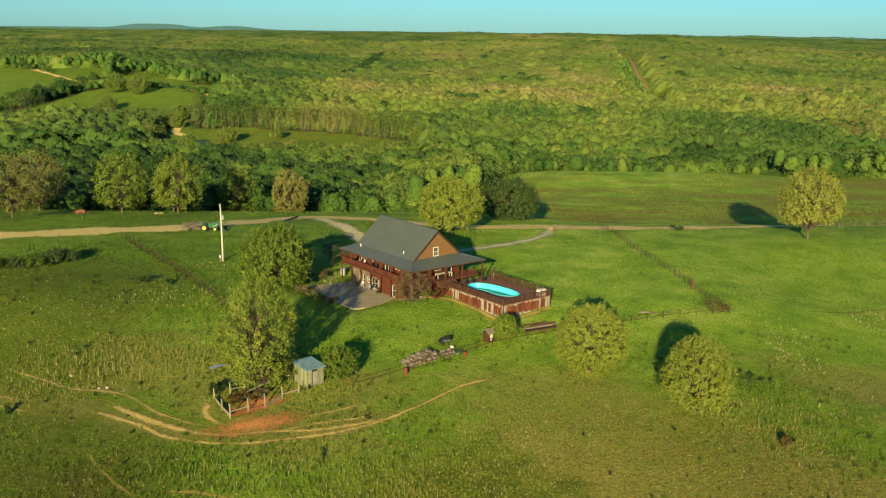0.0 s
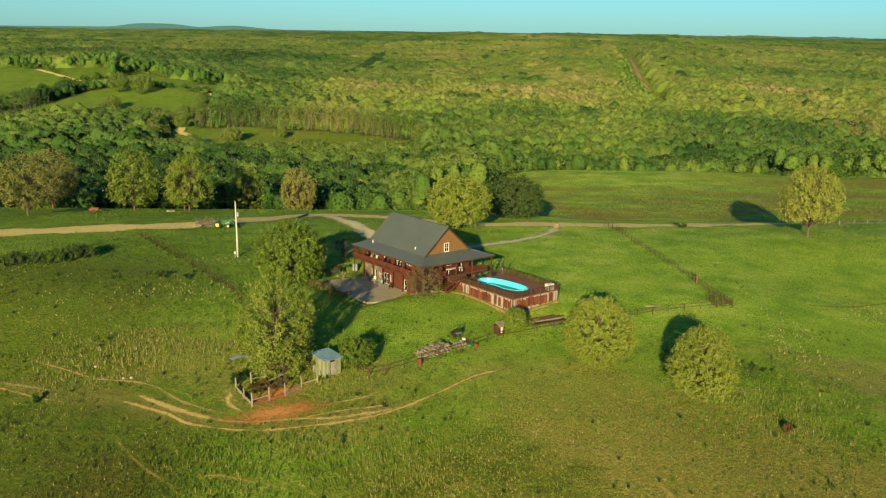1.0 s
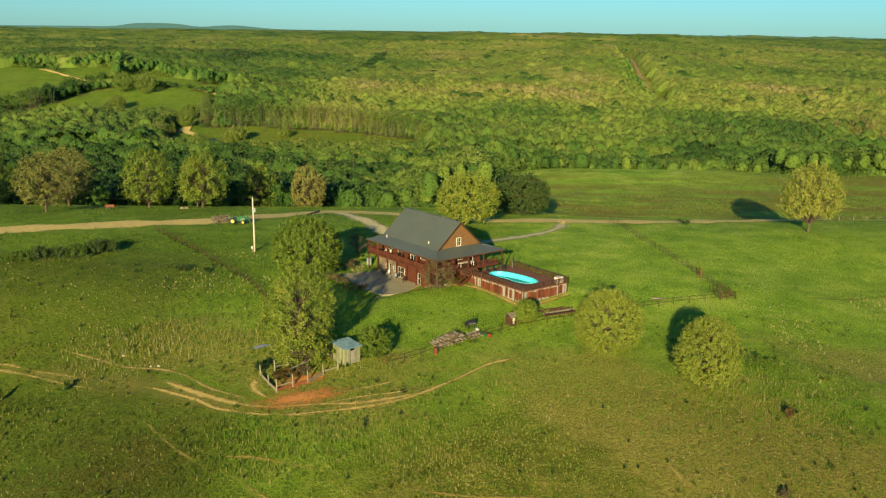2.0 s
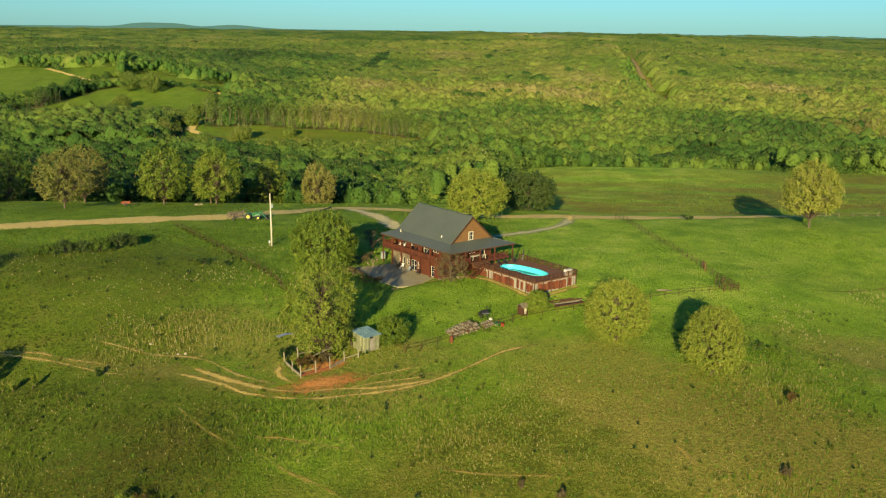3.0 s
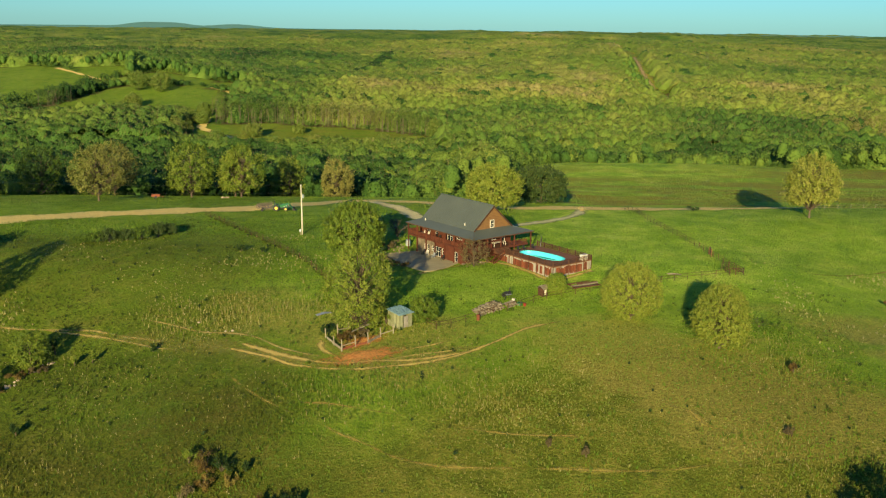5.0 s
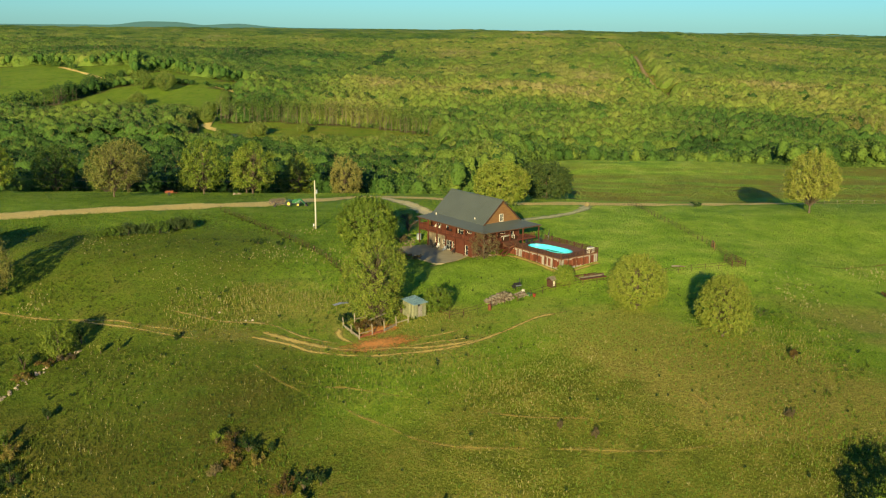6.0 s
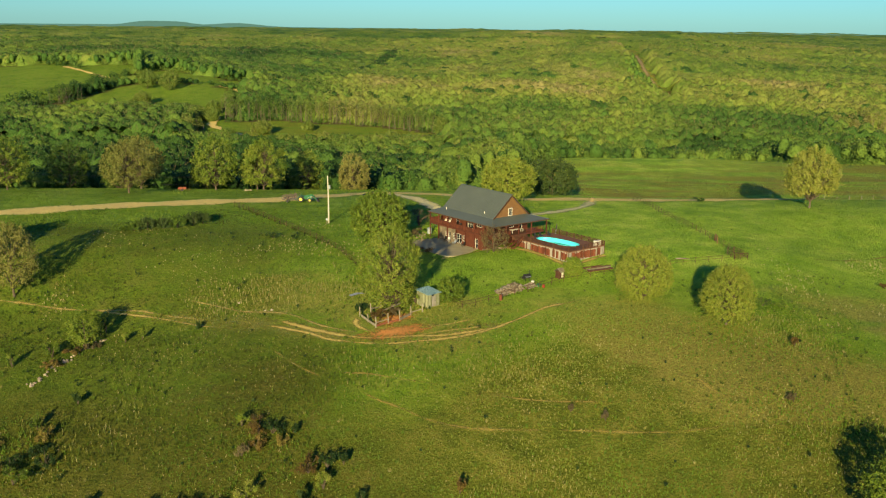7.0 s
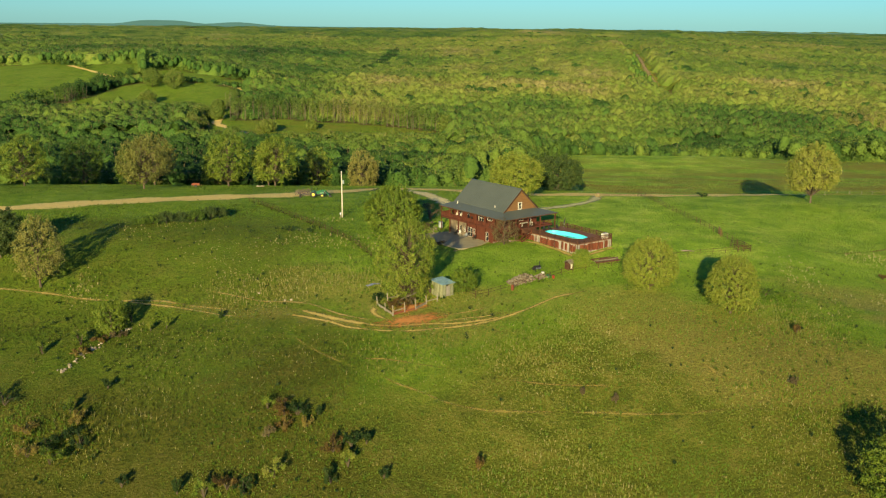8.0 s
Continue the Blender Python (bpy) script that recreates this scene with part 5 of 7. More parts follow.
# porch floor round the upper storey, its posts and rails
g = Geo()
g.box(EX0 + 0.4, EX1 - 0.3, -7.2, YF - 0.14, FLOOR - 0.22, FLOOR)
g.box(XR + 0.02, EX1 - 0.3, YF - 0.14, 7.2, FLOOR - 0.22, FLOOR)
g.box(EX0 + 0.4, XL - 0.02, YF - 0.14, 7.2, FLOOR - 0.22, FLOOR)
g.part("porch_floor", BROWN, house, "dark timber porch floor")
g = Geo()
for a, b in (((EX0 + 0.4, -7.2), (EX1 - 0.3, -7.2)), ((EX1 - 0.3, -7.2), (EX1 - 0.3, 7.2)), ((EX0 + 0.4, -7.2), (EX0 + 0.4, 7.2))):
    g.beam((*a, FLOOR - 0.13), (*b, FLOOR - 0.13), 0.08, 0.34)
g.part("rim_joist", RED_WOOD, house)
posts = [(x, -7.15) for x in np.linspace(EX0 + 0.5, EX1 - 0.4, 8)] + [(EX1 - 0.4, y) for y in (-3.6, 0.0, 3.6, 8.1)] + [(EX0 + 0.5, y) for y in (-2.4, 2.4, 7.1)]
pm = Geo().box(-0.09, 0.09, -0.09, 0.09, -4.2, EZ - FLOOR + 0.05).mesh("porch_post", RED_WOOD)
for x, y in posts:
    shared("porch_post", pm, house, Matrix.Translation((x, y, FLOOR)))


def railing(parent, a, b, z, height, material, spacing=0.14, solid=False, step=2.4):
    """Rails and balusters between a and b, one part for each span."""
    a, b = np.array(a, float), np.array(b, float)
    n = max(1, int(round(np.linalg.norm(b - a) / step)))
    for k in range(n):
        p, q = a + (b - a) * k / n, a + (b - a) * (k + 1) / n
        g = Geo().beam((*p, z + height), (*q, z + height), 0.09, 0.06).beam((*p, z + 0.12), (*q, z + 0.12), 0.05, 0.06)
        m = int(np.linalg.norm(q - p) / spacing)
        span = g.part("railing", material, parent)
        turn = math.degrees(math.atan2(q[1] - p[1], q[0] - p[0]))
        wide = 0.022 if not solid else spacing * 0.43
        me = Geo().box(-wide, wide, -0.02, 0.02, 0.12, height).mesh("baluster", material)
        for i in range(1, m):
            w = p + (q - p) * i / m
            shared("baluster", me, span, pose(w[0], w[1], z, 0, 0, turn))


railing(house, (EX0 + 0.5, -7.15), (EX1 - 0.4, -7.15), FLOOR, 0.95, RED_WOOD, 0.17, True, 3.0)
railing(house, (EX1 - 0.4, -7.15), (EX1 - 0.4, -2.2), FLOOR, 0.95, RED_WOOD, 0.17, True)
railing(house, (EX1 - 0.4, 2.0), (EX1 - 0.4, 7.1), FLOOR, 0.95, RED_WOOD)
railing(house, (EX0 + 0.5, -7.15), (EX0 + 0.5, 7.1), FLOOR, 0.95, RED_WOOD, 0.17, True, 3.0)


def steps(parent, x0, x1, y_top, y_bottom, z_top, z_bottom, n, material):
    """Open timber stairs with stringers and treads."""
    for x in (x0, x1):
        Geo().beam((x, y_top, z_top - 0.1), (x, y_bottom, z_bottom), 0.06, 0.28).part("stringer", material, parent)
        Geo().beam((x, y_top, z_top + 0.85), (x, y_bottom, z_bottom + 0.9), 0.06, 0.10).part("handrail", material, parent)
        for k in (0.02, 0.5, 0.98):
            y, z = y_top + (y_bottom - y_top) * k, z_top + (z_bottom - z_top) * k
            Geo().box(x - 0.05, x + 0.05, y - 0.05, y + 0.05, z - 0.1, z + 0.9).part("newel", material, parent)
    tread = Geo().box(x0 + 0.03, x1 - 0.03, -0.14, 0.14, -0.04, 0.0).mesh("tread", material)
    for k in range(n):
        f = (k + 0.5) / n
        shared("tread", tread, parent, Matrix.Translation((0, y_top + (y_bottom - y_top) * f, z_top + (z_bottom - z_top) * f)))


stairs = empty("porch_stairs", (5.2, 167.9, 0.4), -53.5, "dark red timber stairs from the lawn to the pool deck", "stairs")
steps(stairs, 3.3, 4.6, -0.62, -3.6, 1.62, -0.2, 9, RED_WOOD)
house_stairs = empty("porch_stairs", (5.2, 167.9, 0.4), -53.5, "short timber steps from the porch down to the pool deck", "stairs")
g = Geo()
for k in range(4):
    g.box(EX1 - 0.28 + 0.28 * k, EX1 + 0.02 + 0.28 * k, -2.0, 1.8, 1.6, 2.46 - 0.2 * k)
g.part("treads", BROWN, house_stairs)

# ---- pool deck ----
deck = empty("pool_deck", (5.2, 167.9, 0.4), -53.5, "raised brown timber deck round a pool, skirted with rusty red tin", "deck")
DX0, DX1, DY0, DY1, DZ = 3.0, 18.0, -0.5, 9.8, 1.6
PC, PA, PB = (9.9, 4.5), 5.0, 2.1      # the pool's middle and half axes


def oval(k, grow=0.0):
    """The pool's outline: a long oval, drawn in a little on one flank."""
    c, s = math.cos(k), math.sin(k)
    x = (PA + grow) * math.copysign(abs(c) ** 0.8, c)
    y = (PB + grow) * math.copysign(abs(s) ** 0.85, s)
    if s < 0:
        y += 0.6 * math.exp(-(x / 1.7) ** 2)
    return PC[0] + x, PC[1] + y + 0.10 * x


NP = 64
ang = [i * 2 * math.pi / NP for i in range(NP)]
inner = [oval(a, 0.12) for a in ang]


def rim(a):
    """The deck's edge in the direction a from the pool's middle."""
    c, s = math.cos(a), math.sin(a)
    d = min((DX1 - PC[0]) / c if c > 1e-6 else 1e9, (DX0 - PC[0]) / c if c < -1e-6 else 1e9, (DY1 - PC[1]) / s if s > 1e-6 else 1e9, (DY0 - PC[1]) / s if s < -1e-6 else 1e9)
    return PC[0] + d * c, PC[1] + d * s


dirs = sorted(set([math.atan2(y - PC[1], x - PC[0]) for x, y in inner] + [math.atan2(y - PC[1], x - PC[0]) for x in (DX0, DX1) for y in (DY0, DY1)]))
poly = sorted(((math.atan2(y - PC[1], x - PC[0]), math.hypot(x - PC[0], y - PC[1])) for x, y in inner))
pa_, pr_ = np.array([p[0] for p in poly]), np.array([p[1] for p in poly])
ring_in = [(PC[0] + math.cos(a) * r_, PC[1] + math.sin(a) * r_) for a in dirs for r_ in (float(np.interp(a, pa_, pr_, period=2 * math.pi)),)]
ring_out = [rim(a) for a in dirs]
K = len(dirs)
verts = [(*p, DZ) for p in ring_in] + [(*p, DZ) for p in ring_out] + [(*p, DZ - 0.15) for p in ring_in] + [(*p, DZ - 0.15) for p in ring_out]
faces = []
for i in range(K):
    j = (i + 1) % K
    faces += [(i, j, K + j, K + i), (2 * K + i, 3 * K + i, 3 * K + j, 2 * K + j), (i, 2 * K + i, 2 * K + j, j), (K + i, K + j, 3 * K + j, 3 * K + i)]
Geo().solid(verts, faces).part("decking", DECKING, deck, "brown worn deck boards")
# skirt of upright tin and board pieces, whitewashed framing behind
g = Geo()
g.box(DX0, DX1 - 0.12, DY0 + 0.06, DY0 + 0.12, -1.2, DZ - 0.16)
g.box(DX1 - 0.12, DX1 - 0.06, DY0 + 0.06, DY1 - 0.06, -1.2, DZ - 0.16)
g.box(DX0, DX1 - 0.12, DY1 - 0.12, DY1 - 0.06, -1.2, DZ - 0.16)
g.part("skirt_backing", BOARDS, deck, "weathered boarding behind the tin")
tin = Geo()
for i in range(4):
    tin.box(-0.17 + 0.085 * i, -0.17 + 0.085 * (i + 0.6), -0.02, 0.02 + 0.015 * (i % 2), -1.5, 0)
tin = tin.mesh("skirt_board", RUST)
white_piece = Geo().box(-0.17, 0.17, -0.02, 0.02, -1.5, 0).mesh("skirt_board", BOARDS)
r5 = np.random.default_rng(5)
for side, (n_, fx) in enumerate(((42, lambda k: (DX0 + 0.4 + k * 0.35, DY0 + 0.02, 0)), (28, lambda k: (DX1 - 0.02, DY0 + 0.3 + k * 0.35, 90)))):
    for k in range(n_):
        x, y, a = fx(k)
        if r5.random() < 0.06:
            continue
        pale_one = (side == 0 and k in (8, 9, 31, 41)) or (side == 1 and k in (0, 1, 26, 27)) or r5.random() < 0.05
        top = DZ - 0.20 - (r5.uniform(0.0, 0.12) if r5.random() < 0.45 else r5.uniform(0.10, 0.38))
        shared("skirt_board", white_piece if pale_one else tin, deck, pose(x, y, top, 0, r5.normal() * 0.8, a))
dp = Geo().box(-0.06, 0.06, -0.06, 0.06, -2.4, 1.05).mesh("deck_post", BROWN)
around = [(DX0 + 1.9, DY0), (DX1, DY0), (DX1, DY1), (DX0, DY1)]
for (ax_, ay_), (bx_, by_) in zip(around, around[1:]):
    n_ = int(round(math.hypot(bx_ - ax_, by_ - ay_) / 2.1))
    for k in range(n_):
        shared("deck_post", dp, deck, Matrix.Translation((ax_ + (bx_ - ax_) * k / n_, ay_ + (by_ - ay_) * k / n_, DZ)))
    railing(deck, (ax_, ay_), (bx_, by_), DZ, 0.95, BROWN, 0.15, False, 2.1)
# the side towards the house
shared("deck_post", dp, deck, Matrix.Translation((DX0, DY1, DZ)))

# ---- pool ----
LINER = plain("turquoise_liner", (0.06, 0.66, 0.74), (0.10, 0.80, 0.86), 0.5, 0.4)
nw = Nodes("pool_water", 0.06, spec=0.35)
nw.base((0.004, 0.060, 0.058)).bump(nw.noise(1.5, 3), 0.15, 0.05)
nw.p.inputs["IOR"].default_value = 1.33
WATER = nw.m
pool = empty("swimming_pool", (5.2, 167.9, 0.4), -53.5, "turquoise oval swimming pool sunk in the timber deck", "pool")
top_, bot_ = [oval(a) for a in ang], [oval(a, -0.25) for a in ang]
v = [(*p, DZ - 0.02) for p in top_] + [(*p, DZ - 1.35) for p in bot_]
Geo().solid(v, [(i, (i + 1) % NP, NP + (i + 1) % NP, NP + i) for i in range(NP)] + [tuple(range(NP, 2 * NP))]).part("liner", LINER, pool, "smooth turquoise pool liner", True)
w_ = [oval(a, -0.17) for a in ang]
Geo().solid([(*p, DZ - 0.80) for p in w_], [tuple(range(NP))]).part("water", WATER, pool, "still clear pool water")
o_ = [oval(a, 0.16) for a in ang]
i_ = [oval(a, -0.03) for a in ang]
Geo().solid([(*p, DZ + 0.05) for p in o_] + [(*p, DZ + 0.05) for p in i_] + [(*p, DZ - 0.05) for p in o_] + [(*p, DZ - 0.05) for p in i_],
    [f for i in range(NP) for j in ((i + 1) % NP,) for f in ((i, j, NP + j, NP + i), (i, 2 * NP + i, 2 * NP + j, j), (NP + i, NP + j, 3 * NP + j, 3 * NP + i))]).part("coping", LINER, pool)

# ---- patio ----
PATIO_Z = -0.46
pat = [(-15.8, -6.3), (-17.6, -14.6), (-6.3, -16.3), (-1.4, -15.8), (-0.2, -13.2), (-1.8, -8.6), (-2.6, -6.3)]
slab = empty("patio", (5.2, 167.9, PATIO_Z), -53.5, "grey concrete patio in the shade of a tree", "patio")
tagged(slab, kind="structure")
Geo().slab([(x, y, 0) for x, y in pat], 0.9).part("slab", CONCRETE, slab)


# ---- pole, fences and farm things ----
POLEWOOD = plain("bleached_wood", (0.42, 0.38, 0.28), (0.60, 0.55, 0.43), 2.0, 0.9)
pole = empty("utility_pole", (-34.8, 187.2), 0, "weathered pale wooden utility pole with wires", "pole")
Geo().rod([(0, 0, -0.8), (0, 0, 4), (-0.05, 0, 8), (-0.12, 0, 11.0)], [0.19, 0.17, 0.14, 0.11], 10).part("shaft", POLEWOOD, pole, smooth=True)
can = Geo().rod([(0.30, 0, 8.1), (0.30, 0, 8.9)], 0.20, 12).part("transformer", STEEL, pole, "grey transformer can")
Geo().beam((0.0, 0, 8.35), (0.3, 0, 8.35), 0.08).part("bracket", STEEL, can)
for z in (10.95, 9.2):
    Geo().rod([(-0.12, 0, z), (-0.12, 0, z + 0.18)], 0.05, 6).part("insulator", WHITE, pole)
meter = empty("meter_post", (-35.2, 186.9), 0, "short pale post with a meter box", "post")
Geo().box(-0.08, 0.08, -0.08, 0.08, -0.3, 1.3).part("post", GREYWOOD, meter)
Geo().box(-0.16, 0.16, -0.24, -0.08, 0.75, 1.25).part("meter_box", STEEL, meter)
copy_thing(pole, Matrix.Translation((-175, 215, float(ground(-175, 215)))))
p0, p1 = Vector((-34.92, 187.2, float(ground(-34.8, 187.2)))), Vector((-175.1, 215, float(ground(-175, 215))))
for z in (11.05, 9.3):
    a, b = p0 + Vector((0, 0, z)), p1 + Vector((0, 0, z))
    pts = [a.lerp(b, k / 16) - Vector((0, 0, 2.0 * 4 * (k / 16) * (1 - k / 16))) for k in range(17)]
    w = tagged(new("overhead_wire", Geo().rod([tuple(p) for p in pts], 0.012, 5).mesh("overhead_wire", BLACK)), "thin grey overhead wire sagging from the pole", "wire")


def fence(label, pts, spacing, height, rails, material, post_r=0.07, rail_r=0.035, round_post=True, group="farm fences"):
    """Posts along a line on the land, with rails from post to post."""
    line = np.array(pts, float)
    seg = np.r_[0, np.cumsum(np.linalg.norm(np.diff(line, axis=0), axis=1))]
    n = max(2, int(round(seg[-1] / spacing)) + 1)
    k = np.linspace(0, seg[-1], n)
    xy = np.stack([np.interp(k, seg, line[:, 0]), np.interp(k, seg, line[:, 1])], -1)
    z = ground(xy[:, 0], xy[:, 1])
    base = empty("fence", (*xy[0], float(z[0])), 0, label, "fence", group)
    o = np.array([*xy[0], z[0]])
    r = np.random.default_rng(int(abs(xy[0, 0]) * 10))
    me = (Geo().rod([(0, 0, -0.4), (0, 0, height)], post_r, 7) if round_post else Geo().box(-post_r, post_r, -post_r, post_r, -0.4, height)).mesh("post", material)
    for q, zz in zip(xy, z):
        shared("post", me, base, pose(q[0] - o[0], q[1] - o[1], zz - o[2], r.normal() * 1.6, r.normal() * 1.6, r.uniform(0, 90)))
    for i in range(n - 1):
        for h in rails:
            a, b = np.array([*xy[i], z[i] + h]) - o, np.array([*xy[i + 1], z[i + 1] + h]) - o
            Geo().rod([a, (a + b) / 2 - (0, 0, 0.03), b], rail_r, 5).part("rail", material, base)
    return base


fence("rusty brown pipe-rail fence along the lawn", [(-8.8, 132.6), (-6.6, 130.1), (-4.1, 131.7), (0.4, 134.9), (5.9, 138.4), (12.7, 143.1), (19.2, 145.9), (24.0, 147.6), (34.0, 150.9), (40.3, 153.4), (45.8, 154.8), (52.7, 156.5)], 3.0, 1.3, (1.2, 0.65), BROWN, 0.055, 0.036)
fence("dark board fence running up to the road", [(52.7, 156.5), (51.2, 162.0), (50.4, 169.9), (48.6, 185.5), (46.8, 200.8), (46.0, 217.3), (44.6, 224.0)], 2.4, 1.35, (1.25, 0.8, 0.4), BROWN, 0.055, 0.028)
fence("thin wire fence with dark posts across the pasture", [(-60.5, 209.7), (-51.1, 194.4), (-44.1, 183.9), (-36.8, 172.2), (-30.9, 162.3), (-26.5, 152)], 3.0, 1.3, (1.15, 0.8, 0.45), BROWN, 0.05, 0.03)
fence("old wooden corner pen at the fence's end", [(52.6, 156.3), (51.6, 160.4), (49.4, 159.6), (49.9, 155.7), (52.6, 156.3)], 1.6, 1.4, (1.3, 0.85, 0.4), BROWN, 0.06, 0.035)
fence("pale roadside posts with wire", [(96, 229), (112, 235), (135, 245)], 4.5, 1.2, (1.05,), GREYWOOD, 0.06, 0.02)
brace = empty("fence_brace", (50.4, 169.9), 82, "orange-brown wooden brace in the board fence", "fence")
for x in (-1.1, 1.1):
    Geo().rod([(x, 0, -0.4), (x, 0, 1.7)], 0.12, 8).part("post", CEDAR, brace)
Geo().beam((-1.1, 0, 1.5), (1.1, 0, 1.5), 0.14).part("top_rail", CEDAR, brace)
Geo().beam((-1.0, 0, 0.15), (1.0, 0, 1.4), 0.10).part("diagonal", GREYWOOD, brace)

# pen of weathered posts under the big tree
pen = empty("animal_pen", (-21.4, 121.6), 0, "old pen of grey posts and loose boards on red clay", "pen")
po = np.array([-21.4, 121.6, float(ground(-21.4, 121.6))])
pen_posts = [(-24.5, 126.8, 1.7), (-23.0, 124.2, 1.5), (-21.6, 122.1, 1.9), (-19.6, 123.6, 1.9), (-17.7, 125.0, 1.9), (-15.8, 127.4, 1.7), (-13.8, 128.8, 1.5), (-22.7, 128.2, 1.8), (-21.0, 129.1, 1.7), (-19.1, 131.0, 1.8)]


def pen_at(x, y, h=0.0):
    return np.array([x, y, float(ground(x, y)) + h]) - po


for x, y, h in pen_posts:
    Geo().rod([pen_at(x, y, -0.4), pen_at(x + 0.03, y, h * 0.5), pen_at(x - 0.04, y + 0.02, h)], [0.11, 0.10, 0.085], 8).part("post", GREYWOOD, pen)
for i, j, h, w, m in ((0, 1, 0.35, 0.42, GREYWOOD), (1, 2, 0.35, 0.42, GREYWOOD), (2, 3, 0.30, 0.34, RUST), (2, 3, 0.85, 0.12, GREYWOOD), (3, 4, 0.28, 0.30, RUST), (4, 5, 0.30, 0.46, GREYWOOD), (5, 6, 0.55, 0.14, GREYWOOD), (7, 8, 0.8, 0.16, GREYWOOD), (8, 9, 0.9, 0.14, GREYWOOD)):
    Geo().beam(pen_at(*pen_posts[i][:2], h), pen_at(*pen_posts[j][:2], h), 0.05, w).part("board", m, pen)
Geo().beam(pen_at(-22.3, 126.6, 0.35), pen_at(-17.6, 129.6, 1.25), 0.30, 0.05).part("plank", GREYWOOD, pen, "pale plank leaning across the pen")

# tin-roofed shed of upright boards
shed = empty("garden_shed", (-12.75, 131.9), 41, "small shed of pale weathered boards with a blue-grey tin roof", "shed")
SW, SD, SH = 2.7, 2.9, 2.35
r6 = np.random.default_rng(6)
wide_b = Geo().box(-0.125, 0.125, -0.02, 0.02, -0.5, SH).mesh("board", PALEWOOD)
for side, n_ in (("f", 10), ("b", 10), ("l", 11), ("r", 11)):
    for k in range(n_):
        q = -0.5 + (k + 0.5) / n_
        x, y, a = {"f": (q * SW, -SD / 2, 0), "b": (q * SW, SD / 2, 0), "l": (-SW / 2, q * SD, 90), "r": (SW / 2, q * SD, 90)}[side]
        drop = 0.32 * (y / SD + 0.5)
        if side == "f" and k in (3, 4, 5):
            continue
        shared("board", wide_b, shed, pose(x, y, drop * 0.8 - 0.05 * r6.random(), 0, r6.normal() * 0.7, a))
dr = Geo().box(-0.42, 0.42, -SD / 2 - 0.07, -SD / 2 - 0.02, 0.05, 1.95).part("door", BOARDS, shed, "weathered plank door")
Geo().box(0.28, 0.34, -SD / 2 - 0.11, -SD / 2 - 0.07, 0.95, 1.1).part("handle", BLACK, dr)
Geo().slab([(-SW / 2 - 0.3, -SD / 2 - 0.35, SH + 0.02), (SW / 2 + 0.3, -SD / 2 - 0.35, SH + 0.02), (SW / 2 + 0.3, SD / 2 + 0.3, SH + 0.42), (-SW / 2 - 0.3, SD / 2 + 0.3, SH + 0.42)], 0.05).part("roof", TIN, shed, "blue-grey corrugated tin roof")
for k in range(14):
    x = -SW / 2 - 0.2 + k * (SW + 0.4) / 13
    Geo().beam((x, -SD / 2 - 0.33, SH + 0.04), (x, SD / 2 + 0.28, SH + 0.44), 0.06, 0.05).part("roof_ridge", TIN, shed)
tagged(shed)

# ---- tractor: x is forward ----
tr = empty("tractor", (-43.6, 218.0), 2, "green farm tractor with yellow wheels and a front loader", "tractor")
body = Geo()
body.solid([(-0.2, -0.38, 0.85), (1.75, -0.34, 0.85), (1.75, 0.34, 0.85), (-0.2, 0.38, 0.85), (-0.2, -0.38, 1.6), (1.65, -0.30, 1.42), (1.65, 0.30, 1.42), (-0.2, 0.38, 1.6)], [(0, 3, 2, 1), (4, 5, 6, 7), (0, 1, 5, 4), (1, 2, 6, 5), (2, 3, 7, 6), (3, 0, 4, 7)])
body.part("hood", GREEN_PAINT, tr)
Geo().box(1.75, 1.80, -0.28, 0.28, 0.9, 1.38).part("grille", BLACK, tr)
Geo().box(-1.5, 1.6, -0.22, 0.22, 0.55, 0.9).part("chassis", BLACK, tr)
for s in (-1, 1):
    f = Geo()
    for k in range(6):
        a0, a1 = radians(20 + k * 25), radians(20 + (k + 1) * 25)
        f.beam((-1.1 + 0.88 * math.cos(a0), s * 0.72, 0.75 + 0.88 * math.sin(a0)), (-1.1 + 0.88 * math.cos(a1), s * 0.72, 0.75 + 0.88 * math.sin(a1)), 0.42, 0.05)
    f.part("fender", GREEN_PAINT, tr)
    for x, r_, w_ in ((-1.1, 0.78, 0.46), (1.25, 0.50, 0.30)):
        ty = Geo().wheel((x, s * 0.78, r_), (0, 1, 0), r_, w_, 20, r_ * 0.5).part("tyre", BLACK, tr)
        Geo().wheel((x, s * 0.80, r_), (0, 1, 0), r_ * 0.58, w_ * 0.8, 16).part("rim", YELLOW, ty, "yellow wheel rim")
    Geo().beam((-1.45, s * 0.5, 0.9), (-1.55, s * 0.5, 2.35), 0.08).part("roll_bar_post", BLACK, tr)
    arm = Geo().beam((0.3, s * 0.55, 1.55), (1.9, s * 0.55, 1.75), 0.12, 0.18).beam((1.9, s * 0.55, 1.75), (3.0, s * 0.55, 0.65), 0.12, 0.18).beam((0.35, s * 0.55, 0.8), (0.35, s * 0.55, 1.6), 0.14)
    arm = arm.part("loader_arm", GREEN_PAINT, tr)
    Geo().rod([(0.6, s * 0.55, 1.0), (1.8, s * 0.55, 1.5)], 0.05, 8).part("ram", STEEL, arm)
Geo().beam((-1.55, -0.5, 2.35), (-1.55, 0.5, 2.35), 0.08).part("roll_bar", BLACK, tr)
Geo().box(-1.15, -0.65, -0.25, 0.25, 1.0, 1.15).box(-1.25, -1.12, -0.25, 0.25, 1.1, 1.6).part("seat", YELLOW, tr)
